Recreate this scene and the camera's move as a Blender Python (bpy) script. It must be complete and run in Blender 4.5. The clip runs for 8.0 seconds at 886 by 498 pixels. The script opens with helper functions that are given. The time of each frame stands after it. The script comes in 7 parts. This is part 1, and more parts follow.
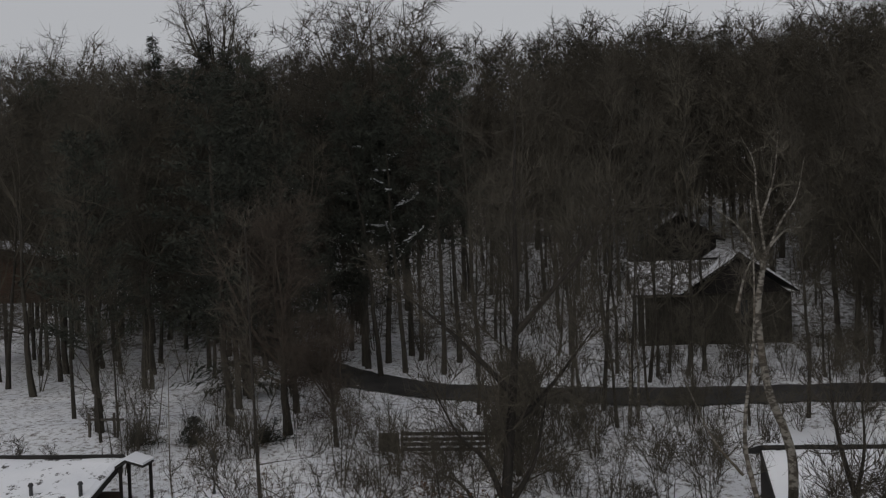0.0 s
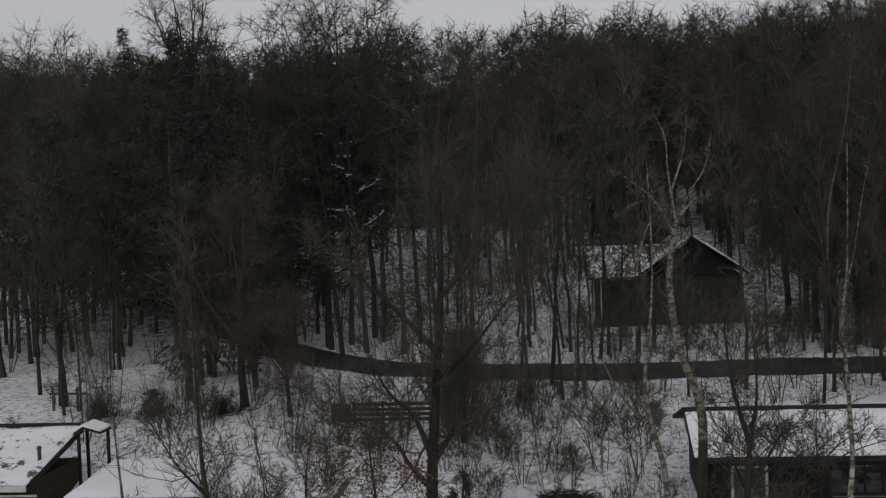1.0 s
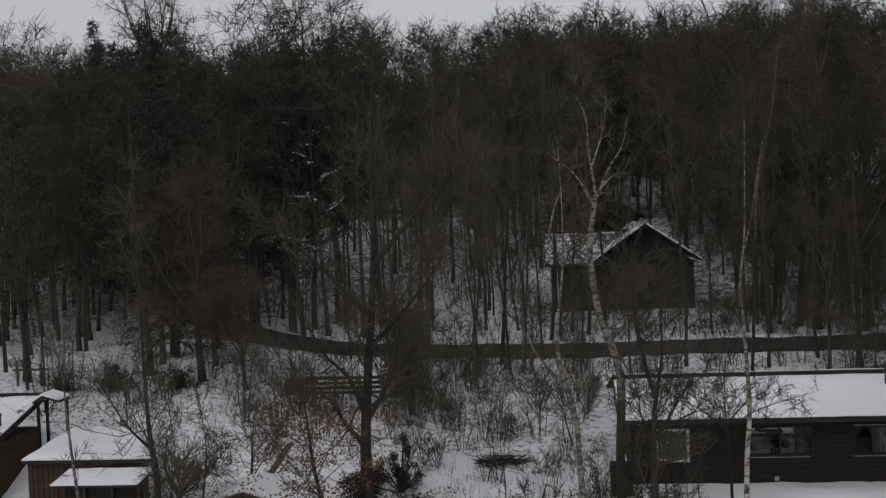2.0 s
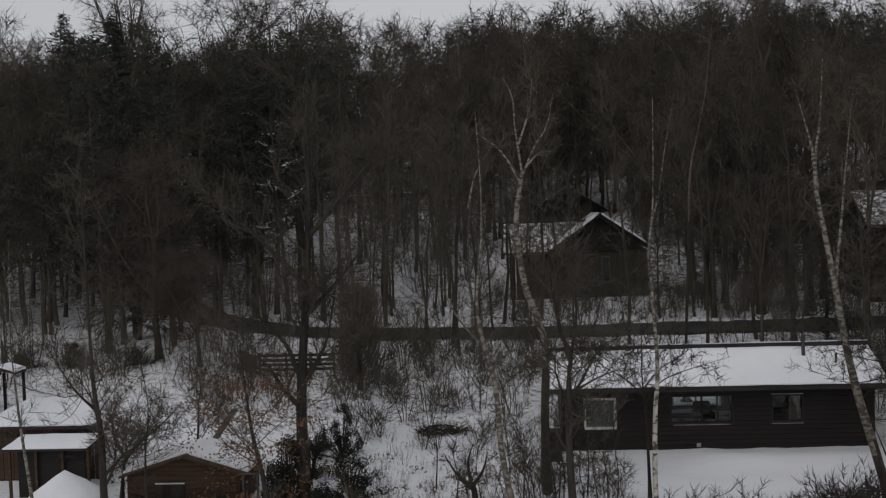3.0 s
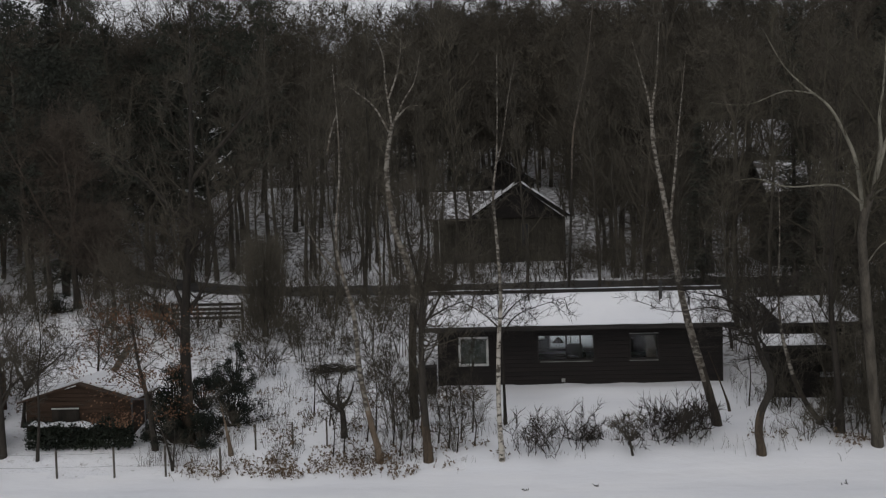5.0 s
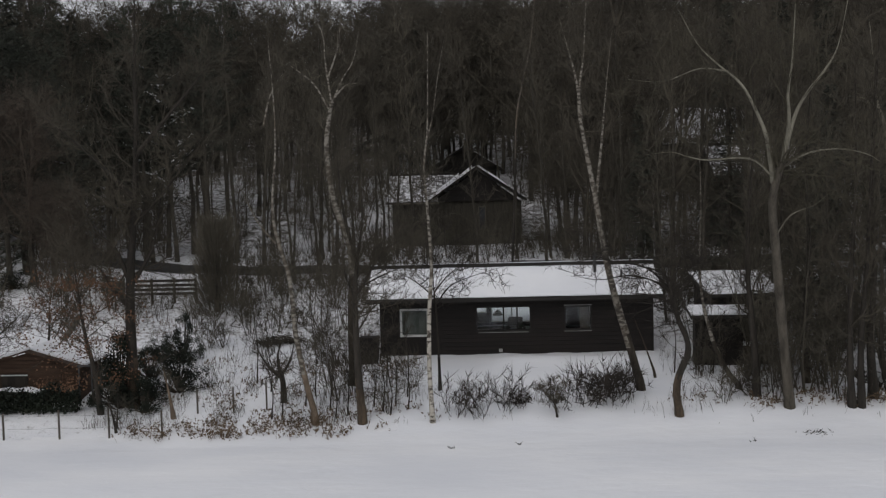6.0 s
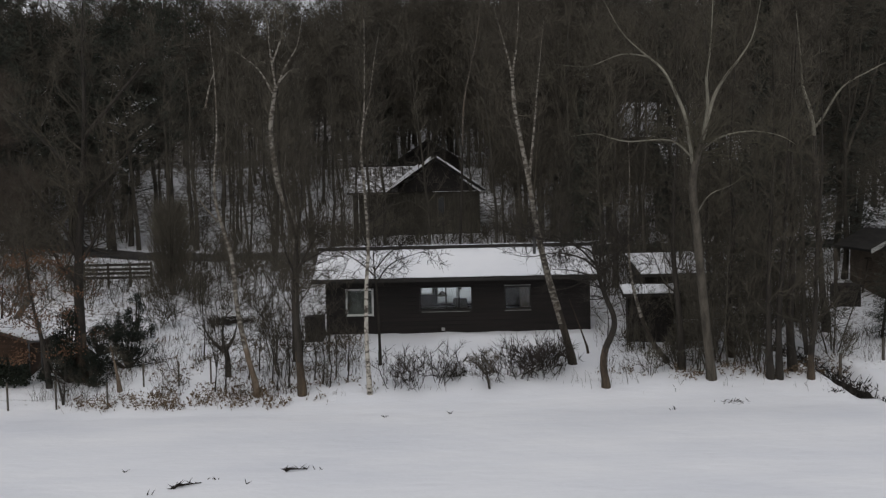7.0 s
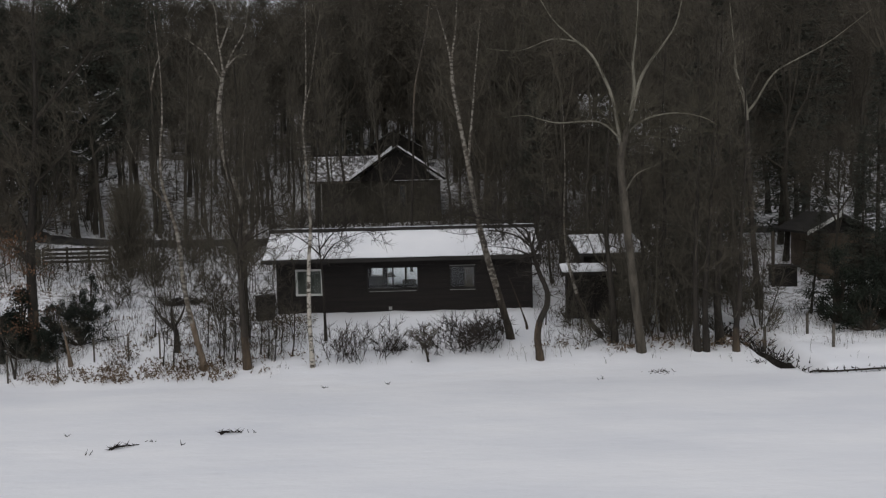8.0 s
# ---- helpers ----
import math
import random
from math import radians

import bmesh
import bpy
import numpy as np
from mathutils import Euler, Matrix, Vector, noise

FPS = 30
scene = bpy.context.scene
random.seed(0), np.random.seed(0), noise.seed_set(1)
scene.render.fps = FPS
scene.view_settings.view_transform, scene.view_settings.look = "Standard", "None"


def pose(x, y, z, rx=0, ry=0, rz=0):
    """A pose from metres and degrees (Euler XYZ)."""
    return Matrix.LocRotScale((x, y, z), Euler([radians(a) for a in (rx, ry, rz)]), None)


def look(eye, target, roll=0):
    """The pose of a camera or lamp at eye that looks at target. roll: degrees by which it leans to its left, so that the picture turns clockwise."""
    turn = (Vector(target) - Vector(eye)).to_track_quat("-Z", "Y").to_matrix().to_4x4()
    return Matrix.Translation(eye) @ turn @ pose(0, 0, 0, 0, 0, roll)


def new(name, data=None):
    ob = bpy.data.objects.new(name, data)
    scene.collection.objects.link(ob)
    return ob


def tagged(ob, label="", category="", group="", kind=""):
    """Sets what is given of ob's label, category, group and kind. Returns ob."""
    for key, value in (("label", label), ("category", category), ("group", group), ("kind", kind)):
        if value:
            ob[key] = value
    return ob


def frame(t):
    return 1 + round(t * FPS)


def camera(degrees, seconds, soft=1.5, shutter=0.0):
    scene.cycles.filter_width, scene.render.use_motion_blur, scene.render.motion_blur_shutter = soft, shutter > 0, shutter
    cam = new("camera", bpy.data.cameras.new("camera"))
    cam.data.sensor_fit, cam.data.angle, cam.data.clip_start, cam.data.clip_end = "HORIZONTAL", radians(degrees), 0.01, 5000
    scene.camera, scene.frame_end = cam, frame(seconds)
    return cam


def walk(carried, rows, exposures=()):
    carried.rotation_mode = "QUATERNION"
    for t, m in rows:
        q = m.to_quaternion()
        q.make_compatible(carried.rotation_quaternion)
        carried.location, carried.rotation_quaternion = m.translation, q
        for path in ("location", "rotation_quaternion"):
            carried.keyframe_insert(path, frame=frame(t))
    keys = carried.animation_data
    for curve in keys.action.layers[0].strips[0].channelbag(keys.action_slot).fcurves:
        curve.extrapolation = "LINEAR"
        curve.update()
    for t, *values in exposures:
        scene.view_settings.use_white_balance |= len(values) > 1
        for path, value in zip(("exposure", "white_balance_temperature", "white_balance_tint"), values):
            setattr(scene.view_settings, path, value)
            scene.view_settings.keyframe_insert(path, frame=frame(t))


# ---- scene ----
cam = camera(46.0, 8.0, soft=1.25)
PATH = [
    (0, (0.42, 0.566, 13.549), (0.178, 2.551, 13.488), -2.0),
    (0.5, (1.354, -0.3, 13.093), (1.123, 1.685, 13.033), -2.1),
    (1, (2.306, -1.253, 12.71), (2.09, 0.734, 12.642), -2.2),
    (1.5, (3.19, -2.2, 12.289), (2.99, -0.211, 12.218), -2.2),
    (3, (6.006, -4.951, 10.855), (5.85, -2.958, 10.788), -1.9),
    (3.5, (6.96, -5.613, 10.399), (6.819, -3.619, 10.326), -1.8),
    (4, (8.058, -6.492, 9.987), (7.927, -4.497, 9.909), -1.6),
    (5.5, (10.859, -8.799, 8.985), (10.766, -6.804, 8.881), -1.5),
    (6, (11.721, -9.592, 8.585), (11.649, -7.596, 8.475), -1.4),
    (6.5, (12.521, -10.336, 8.225), (12.467, -8.34, 8.113), -1.4),
    (7, (13.353, -11.121, 7.85), (13.32, -9.125, 7.738), -1.3),
    (7.5, (14.118, -11.873, 7.534), (14.103, -9.876, 7.419), -1.4),
    (8, (14.955, -12.656, 7.2), (14.958, -10.659, 7.08), -1.4),
]
walk(cam, [(t, look(eye, target, roll)) for t, eye, target, roll in PATH],
     [(0, -0.25), (1.5, -0.09), (3.5, -0.04), (5.5, 0.14), (7, 0.2), (8, 0.24)])

# ---- light: a grey overcast winter day ----
scene.view_settings.exposure = 0.0
world = bpy.data.worlds.new("overcast_sky")
scene.world = world
world.use_nodes = True
wn, wl = world.node_tree.nodes, world.node_tree.links
sky = wn.new("ShaderNodeTexSky")
sky.sky_type, sky.sun_disc = "NISHITA", False
sky.sun_elevation, sky.sun_rotation = radians(24), radians(200)
grey = wn.new("ShaderNodeHueSaturation")
grey.inputs["Saturation"].default_value = 0.12
wl.new(sky.outputs[0], grey.inputs["Color"])
cloud = wn.new("ShaderNodeMix")
cloud.data_type = "RGBA"
cloud.inputs["Factor"].default_value = 0.82
cloud.inputs["B"].default_value = (5.05, 5.15, 5.45, 1)
wl.new(grey.outputs[0], cloud.inputs["A"])
SKY_STRENGTH = 0.1
wn["Background"].inputs["Strength"].default_value = SKY_STRENGTH
wl.new(cloud.outputs["Result"], wn["Background"].inputs["Color"])

sun = new("sun", bpy.data.lights.new("sun", "SUN"))
sun.data.energy, sun.data.angle, sun.data.color = 0.5, radians(50), (1.0, 0.96, 0.92)
sun.matrix_world = look((0, -40, 60), (18, 10, 0))


# ---- materials ----
def material(name, rough=0.85, metal=0.0):
    m = bpy.data.materials.new(name)
    m.use_nodes = True
    n = m.node_tree.nodes
    b = n["Principled BSDF"]
    b.inputs["Roughness"].default_value = rough
    b.inputs["Metallic"].default_value = metal
    b.inputs["Specular IOR Level"].default_value = 0.25
    return m, n, m.node_tree.links, b


def noisy(name, a, b, scale=3.0, fine=22.0, rough=0.85, bump=0.25, dist=0.02, stretch=(1, 1, 1), vary=0.25, coords="Object"):
    """Two colours mixed by noise at two scales, with relief and a little random tone for each object."""
    m, n, l, bs = material(name, rough)
    tc = n.new("ShaderNodeTexCoord")
    mp = n.new("ShaderNodeMapping")
    mp.inputs["Scale"].default_value = stretch
    l.new(tc.outputs[coords], mp.inputs["Vector"])
    t1, t2 = n.new("ShaderNodeTexNoise"), n.new("ShaderNodeTexNoise")
    t1.inputs["Scale"].default_value, t2.inputs["Scale"].default_value = scale, fine
    t1.inputs["Detail"].default_value, t2.inputs["Detail"].default_value = 5, 4
    for t in (t1, t2):
        l.new(mp.outputs[0], t.inputs["Vector"])
    add = n.new("ShaderNodeMath")
    add.operation = "MULTIPLY_ADD"
    l.new(t2.outputs["Fac"], add.inputs[0])
    add.inputs[1].default_value = 0.5
    l.new(t1.outputs["Fac"], add.inputs[2])
    ramp = n.new("ShaderNodeValToRGB")
    ramp.color_ramp.elements[0].position, ramp.color_ramp.elements[1].position = 0.55, 0.95
    ramp.color_ramp.elements[0].color, ramp.color_ramp.elements[1].color = (*a, 1), (*b, 1)
    l.new(add.outputs[0], ramp.inputs[0])
    info = n.new("ShaderNodeObjectInfo")
    tone = n.new("ShaderNodeMapRange")
    tone.inputs["To Min"].default_value, tone.inputs["To Max"].default_value = 1 - vary, 1 + vary
    l.new(info.outputs["Random"], tone.inputs["Value"])
    mul = n.new("ShaderNodeMix")
    mul.data_type, mul.blend_type = "RGBA", "MULTIPLY"
    mul.inputs["Factor"].default_value = 1
    l.new(ramp.outputs[0], mul.inputs["A"])
    l.new(tone.outputs[0], mul.inputs["B"])
    l.new(mul.outputs["Result"], bs.inputs["Base Color"])
    bp = n.new("ShaderNodeBump")
    bp.inputs["Strength"].default_value, bp.inputs["Distance"].default_value = bump, dist
    l.new(add.outputs[0], bp.inputs["Height"])
    l.new(bp.outputs[0], bs.inputs["Normal"])
    return m


BARK = noisy("dark_bark", (0.03, 0.025, 0.02), (0.076, 0.062, 0.049), 2.0, 14, 0.9, 0.5, 0.03, (3, 3, 0.6), 0.3)
BARK_DARK = noisy("blackish_bark", (0.03, 0.0265, 0.021), (0.066, 0.058, 0.046), 2.0, 14, 0.9, 0.5, 0.03, (3, 3, 0.6), 0.25)
BARK_BLACK = noisy("near_black_bark", (0.018, 0.015, 0.0125), (0.042, 0.036, 0.029), 2.0, 14, 0.85, 0.5, 0.03, (3, 3, 0.6), 0.2)
BARK_BROWN = noisy("brown_bark", (0.035, 0.027, 0.02), (0.092, 0.069, 0.048), 1.6, 12, 0.9, 0.5, 0.03, (3, 3, 0.7), 0.2)
BARK_FOOT = noisy("dark_cracked_birch_foot", (0.021, 0.018, 0.0145), (0.06, 0.05, 0.038), 2.2, 12, 0.9, 0.5, 0.03, (3, 3, 0.8), 0.2)
BARK_MID = noisy("brownish_grey_bark", (0.038, 0.033, 0.026), (0.105, 0.092, 0.073), 1.6, 11, 0.9, 0.45, 0.03, (3, 3, 0.7), 0.1)
BARK_TAN = noisy("tan_peeling_bark", (0.085, 0.063, 0.045), (0.19, 0.146, 0.106), 1.6, 10, 0.85, 0.4, 0.02, (3, 3, 1), 0.1)
BARK_GREY = noisy("pale_grey_bark", (0.08, 0.074, 0.058), (0.24, 0.225, 0.178), 1.4, 10, 0.9, 0.4, 0.02, (2, 2, 0.7), 0.15)
TWIG = noisy("brown_twigs", (0.055, 0.049, 0.039), (0.101, 0.09, 0.069), 0.6, 4, 0.95, 0, 0.01, (1, 1, 1), 0.35)
# darkened copy of the brown twigs, for crowns that stand dim
TWIG_DARK = noisy("darkened_brown_twigs", (0.041, 0.036, 0.028), (0.081, 0.07, 0.053), 0.6, 4, 0.95, 0, 0.01, (1, 1, 1), 0.25)
TWIG_BLACK = noisy("black_brown_twigs", (0.024, 0.02, 0.017), (0.055, 0.046, 0.037), 0.6, 4, 0.9, 0, 0.01, (1, 1, 1), 0.3)
TWIG_RED = noisy("reddish_twigs", (0.053, 0.043, 0.034), (0.098, 0.078, 0.061), 0.6, 4, 0.95, 0, 0.01, (1, 1, 1), 0.3)
TWIG_OLIVE = noisy("olive_brown_twigs", (0.045, 0.04, 0.028), (0.085, 0.076, 0.054), 0.6, 4, 0.95, 0, 0.01, (1, 1, 1), 0.2)
TWIG_GREY = noisy("grey_twigs", (0.07, 0.063, 0.049), (0.145, 0.13, 0.1), 0.6, 4, 0.95, 0, 0.01, (1, 1, 1), 0.2)
NEEDLES = noisy("dark_needles", (0.028, 0.03, 0.023), (0.048, 0.051, 0.039), 0.8, 6, 0.9, 0, 0.01, (1, 1, 1), 0.3)
EVERGREEN = noisy("evergreen_leaves", (0.0065, 0.0095, 0.0062), (0.02, 0.026, 0.016), 1.5, 9, 0.6, 0, 0.01, (1, 1, 1), 0.25)
DRY_LEAF = noisy("dry_brown_leaves", (0.1, 0.052, 0.03), (0.2, 0.115, 0.068), 2, 9, 0.85, 0, 0.01, (1, 1, 1), 0.2)
WEED = noisy("dry_weeds", (0.085, 0.056, 0.034), (0.2, 0.145, 0.095), 1, 6, 0.9, 0, 0.01, (1, 1, 1), 0.2)
DARK_WOOD = noisy("dark_stained_boards", (0.013, 0.011, 0.01), (0.021, 0.0168, 0.015), 1.2, 16, 0.75, 0.3, 0.01, (0.5, 0.5, 7), 0.1)
FASCIA = noisy("weathered_dark_fascia", (0.015, 0.014, 0.013), (0.036, 0.033, 0.03), 1.5, 14, 0.75, 0.3, 0.01, (0.5, 0.5, 6), 0.1)
GREY_WOOD = noisy("weathered_grey_brown_boards", (0.031, 0.0285, 0.022), (0.058, 0.052, 0.04), 1.2, 14, 0.85, 0.3, 0.01, (6, 0.6, 0.6), 0.1)
BROWN_WOOD = noisy("brown_stained_boards", (0.036, 0.022, 0.014), (0.075, 0.045, 0.029), 1.2, 14, 0.8, 0.3, 0.01, (0.5, 0.5, 7), 0.12)
FENCE_WOOD = noisy("grey_fence_wood", (0.05, 0.043, 0.036), (0.13, 0.115, 0.095), 2, 18, 0.9, 0.3, 0.01, (1, 1, 4), 0.2)
PLASTER = noisy("beige_wall", (0.075, 0.058, 0.043), (0.125, 0.097, 0.073), 1.2, 12, 0.9, 0.2, 0.01, (1, 1, 1), 0.05)
PAINT = noisy("greyish_white_paint", (0.42, 0.42, 0.4), (0.6, 0.6, 0.57), 2, 16, 0.6, 0.1, 0.01, (1, 1, 1), 0.1)
SILL = noisy("weathered_grey_sill", (0.2, 0.2, 0.19), (0.34, 0.34, 0.32), 2, 16, 0.6, 0.1, 0.01, (1, 1, 1), 0.1)
METAL = noisy("dull_dark_metal", (0.03, 0.03, 0.032), (0.07, 0.07, 0.072), 3, 20, 0.5, 0.1, 0.005, (1, 1, 1), 0.1)
FURNITURE = noisy("dark_furniture", (0.04, 0.035, 0.03), (0.09, 0.075, 0.06), 2, 12, 0.6, 0.1, 0.01, (1, 1, 1), 0.3)
CURTAIN = noisy("grey_green_curtain", (0.09, 0.1, 0.085), (0.15, 0.16, 0.14), 1.2, 8, 0.9, 0.1, 0.01, (6, 6, 0.5), 0.1)
INSIDE = noisy("interior_wall", (0.13, 0.125, 0.115), (0.19, 0.185, 0.17), 1, 8, 0.9, 0.05, 0.01, (1, 1, 1), 0.05)
ROAD = noisy("wet_dark_asphalt", (0.018, 0.017, 0.017), (0.045, 0.042, 0.04), 0.6, 6, 0.7, 0.3, 0.02, (1, 1, 1), 0.0)
EARTH = noisy("dark_wet_earth", (0.012, 0.01, 0.009), (0.036, 0.03, 0.023), 1.2, 9, 0.85, 0.6, 0.05, (1, 1, 1), 0.1)


def birch_bark(name="white_birch_bark", marks=(0.45, 0.56), pale=(0.23, 0.212, 0.18), brown=0.85):
    m, n, l, bs = material(name, 0.8)
    tc = n.new("ShaderNodeTexCoord")
    mp = n.new("ShaderNodeMapping")
    mp.inputs["Scale"].default_value = (4.0, 4.0, 8.0)
    l.new(tc.outputs["Object"], mp.inputs["Vector"])
    t = n.new("ShaderNodeTexNoise")
    t.inputs["Scale"].default_value, t.inputs["Detail"].default_value = 1.3, 5
    l.new(mp.outputs[0], t.inputs["Vector"])
    r = n.new("ShaderNodeValToRGB")
    r.color_ramp.elements[0].position, r.color_ramp.elements[1].position = marks
    r.color_ramp.elements[0].color, r.color_ramp.elements[1].color = (0.06, 0.051, 0.041, 1), (*pale, 1)
    l.new(t.outputs["Fac"], r.inputs[0])
    big = n.new("ShaderNodeTexNoise")
    big.inputs["Scale"].default_value = 0.9
    l.new(tc.outputs["Object"], big.inputs["Vector"])
    mul = n.new("ShaderNodeMix")
    mul.data_type = "RGBA"
    mul.inputs["B"].default_value = (0.1, 0.08, 0.058, 1)
    rr = n.new("ShaderNodeMapRange")
    rr.inputs["From Min"].default_value, rr.inputs["From Max"].default_value = 0.5, 0.75
    rr.inputs["To Max"].default_value = brown
    l.new(big.outputs["Fac"], rr.inputs["Value"])
    l.new(rr.outputs[0], mul.inputs["Factor"])
    l.new(r.outputs[0], mul.inputs["A"])
    l.new(mul.outputs["Result"], bs.inputs["Base Color"])
    return m


def snow(name, dirt=0.0, scale=0.5, patch=(0.62, 0.72), dirt_colour=(0.09, 0.07, 0.05), stretch=(1, 1, 1), relief=0.06):
    """Snow with soft relief; dirt mixes in ragged patches of litter and grass."""
    m, n, l, bs = material(name, 0.75)
    bs.inputs["Specular IOR Level"].default_value = 0.2
    tc = n.new("ShaderNodeTexCoord")
    ta, tb, tg = (n.new("ShaderNodeTexNoise") for _ in range(3))
    ta.inputs["Scale"].default_value, tb.inputs["Scale"].default_value, tg.inputs["Scale"].default_value = 0.35, 2.6, 16
    mp = n.new("ShaderNodeMapping")
    mp.inputs["Scale"].default_value = stretch
    l.new(tc.outputs["Object"], mp.inputs["Vector"])
    for t in (ta, tb, tg):
        t.inputs["Detail"].default_value = 6
        l.new(mp.outputs[0], t.inputs["Vector"])
    ramp = n.new("ShaderNodeValToRGB")
    ramp.color_ramp.elements[0].position, ramp.color_ramp.elements[1].position = 0.3, 0.7
    ramp.color_ramp.elements[0].color, ramp.color_ramp.elements[1].color = (0.72, 0.73, 0.77, 1), (0.83, 0.83, 0.85, 1)
    l.new(ta.outputs["Fac"], ramp.inputs[0])
    colour = ramp.outputs[0]
    h = n.new("ShaderNodeMath")
    h.operation = "MULTIPLY_ADD"
    l.new(tg.outputs["Fac"], h.inputs[0])
    h.inputs[1].default_value = 0.25
    l.new(tb.outputs["Fac"], h.inputs[2])
    if dirt > 0:
        td = n.new("ShaderNodeTexNoise")
        td.inputs["Scale"].default_value, td.inputs["Detail"].default_value = scale, 9
        td.inputs["Roughness"].default_value = 0.72
        l.new(tc.outputs["Object"], td.inputs["Vector"])
        mr = n.new("ShaderNodeMapRange")
        mr.inputs["From Min"].default_value, mr.inputs["From Max"].default_value = patch
        mr.inputs["To Max"].default_value = dirt
        l.new(td.outputs["Fac"], mr.inputs["Value"])
        mix = n.new("ShaderNodeMix")
        mix.data_type = "RGBA"
        mix.inputs["B"].default_value = (*dirt_colour, 1)
        l.new(mr.outputs[0], mix.inputs["Factor"])
        l.new(colour, mix.inputs["A"])
        colour = mix.outputs["Result"]
    l.new(colour, bs.inputs["Base Color"])
    bp = n.new("ShaderNodeBump")
    bp.inputs["Strength"].default_value, bp.inputs["Distance"].default_value = 0.6, relief
    l.new(h.outputs[0], bp.inputs["Height"])
    l.new(bp.outputs[0], bs.inputs["Normal"])
    return m


def glass_pane():
    m, n, l, bs = material("window_glass", 0.03)
    tr, gl, mx = n.new("ShaderNodeBsdfTransparent"), n.new("ShaderNodeBsdfGlossy"), n.new("ShaderNodeMixShader")
    fr = n.new("ShaderNodeFresnel")
    fr.inputs["IOR"].default_value = 1.5
    tr.inputs["Color"].default_value = (0.94, 0.96, 0.96, 1)
    gl.inputs["Roughness"].default_value = 0.03
    l.new(fr.outputs[0], mx.inputs[0])
    l.new(tr.outputs[0], mx.inputs[1])
    l.new(gl.outputs[0], mx.inputs[2])
    l.new(mx.outputs[0], n["Material Output"].inputs["Surface"])
    return m


BIRCH = birch_bark()
BIRCH_DULL = birch_bark("dull_birch_bark", (0.48, 0.62), (0.13, 0.11, 0.088), 0.9)
BIRCH_WHITE = birch_bark("clean_white_birch_bark", (0.4, 0.5), (0.42, 0.39, 0.34), 0.5)
SNOW = snow("clean_snow")
SNOW_FIELD = snow("field_snow", 0.25, 0.35, (0.6, 0.85), (0.55, 0.55, 0.59), (0.45, 1.0, 1.0), 0.05)
SNOW_WOOD = snow("woodland_snow_with_litter", 0.9, 3.2, (0.5, 0.63), (0.1, 0.078, 0.055), relief=0.14)
SNOW_GARDEN = snow("garden_snow_with_stalks", 0.75, 3.6, (0.57, 0.68), (0.12, 0.095, 0.068), relief=0.16)
LITTER = snow("hill_snow_with_leaf_litter", 0.92, 1.6, (0.45, 0.58), (0.075, 0.06, 0.045), relief=0.14)
# mostly dark ground up the far hill, so tree gaps don't fill with white
HILL_DARK = snow("dark_hill_ground_with_snow_patches", 0.93, 0.7, (0.36, 0.46), (0.075, 0.06, 0.045))
SNOW_ROOF = snow("roof_snow_with_dark_patches", 0.93, 1.3, (0.56, 0.6), (0.035, 0.03, 0.026))
SNOW_TILES = snow("thin_snow_over_roof_tiles", 0.93, 2.9, (0.42, 0.54), (0.06, 0.05, 0.044))
GLASS = glass_pane()
GLASS_DARK = noisy("dark_glazing", (0.02, 0.022, 0.024), (0.04, 0.043, 0.045), 1.5, 9, 0.12, 0, 0.01, (1, 1, 1), 0.1)


# ---- building helpers ----
def box(bm, x0, y0, z0, x1, y1, z1, bevel=0.0):
    vs = [bm.verts.new((x, y, z)) for x in (x0, x1) for y in (y0, y1) for z in (z0, z1)]
    fs = []
    for a in ((0, 1, 3, 2), (4, 6, 7, 5), (0, 4, 5, 1), (2, 3, 7, 6), (0, 2, 6, 4), (1, 5, 7, 3)):
        fs.append(bm.faces.new([vs[i] for i in a]))
    if bevel:
        bmesh.ops.bevel(bm, geom=list({e for f in fs for e in f.edges}), offset=bevel, segments=2, affect="EDGES")
    return bm


def boxes(*dims, bevel=0.0):
    bm = bmesh.new()
    for d in dims:
        box(bm, *d, bevel=bevel)
    return bm


def prism(profile, axis, a, b):
    """A profile of points in the plane across the axis ('x': (y, z), 'y': (x, z)), drawn out from a to b."""
    bm = bmesh.new()
    def at(p, v):
        return (v, p[0], p[1]) if axis == "x" else (p[0], v, p[1])
    lo, hi = [bm.verts.new(at(p, a)) for p in profile], [bm.verts.new(at(p, b)) for p in profile]
    bm.faces.new(lo)
    bm.faces.new(hi[::-1])
    k = len(profile)
    for i in range(k):
        bm.faces.new((lo[i], hi[i], hi[(i + 1) % k], lo[(i + 1) % k]))
    bmesh.ops.recalc_face_normals(bm, faces=bm.faces)
    return bm


def part(name, bm, mat, parent=None, label="", smooth=False):
    me = bpy.data.meshes.new(name)
    bm.to_mesh(me)
    bm.free()
    return mesh_part(name, me, mat, parent, label, smooth)


def mesh_part(name, me, mat, parent=None, label="", smooth=False):
    for m in mat if isinstance(mat, (list, tuple)) else (mat,):
        me.materials.append(m)
    if smooth:
        me.polygons.foreach_set("use_smooth", [True] * len(me.polygons))
    ob = new(name, me)
    if parent:
        ob.parent = parent
    if label:
        ob["label"] = label
    return ob


def thing(name, label, category, at=(0, 0, 0), group="", turn=0.0, kind=""):
    ob = new(name)
    ob.matrix_basis = pose(*at, 0, 0, turn)
    ob.empty_display_size = 0.2
    return tagged(ob, label, category, group, kind)


def step(a, b, v):
    v = min(max((v - a) / (b - a), 0.0), 1.0)
    return v * v * (3 - 2 * v)


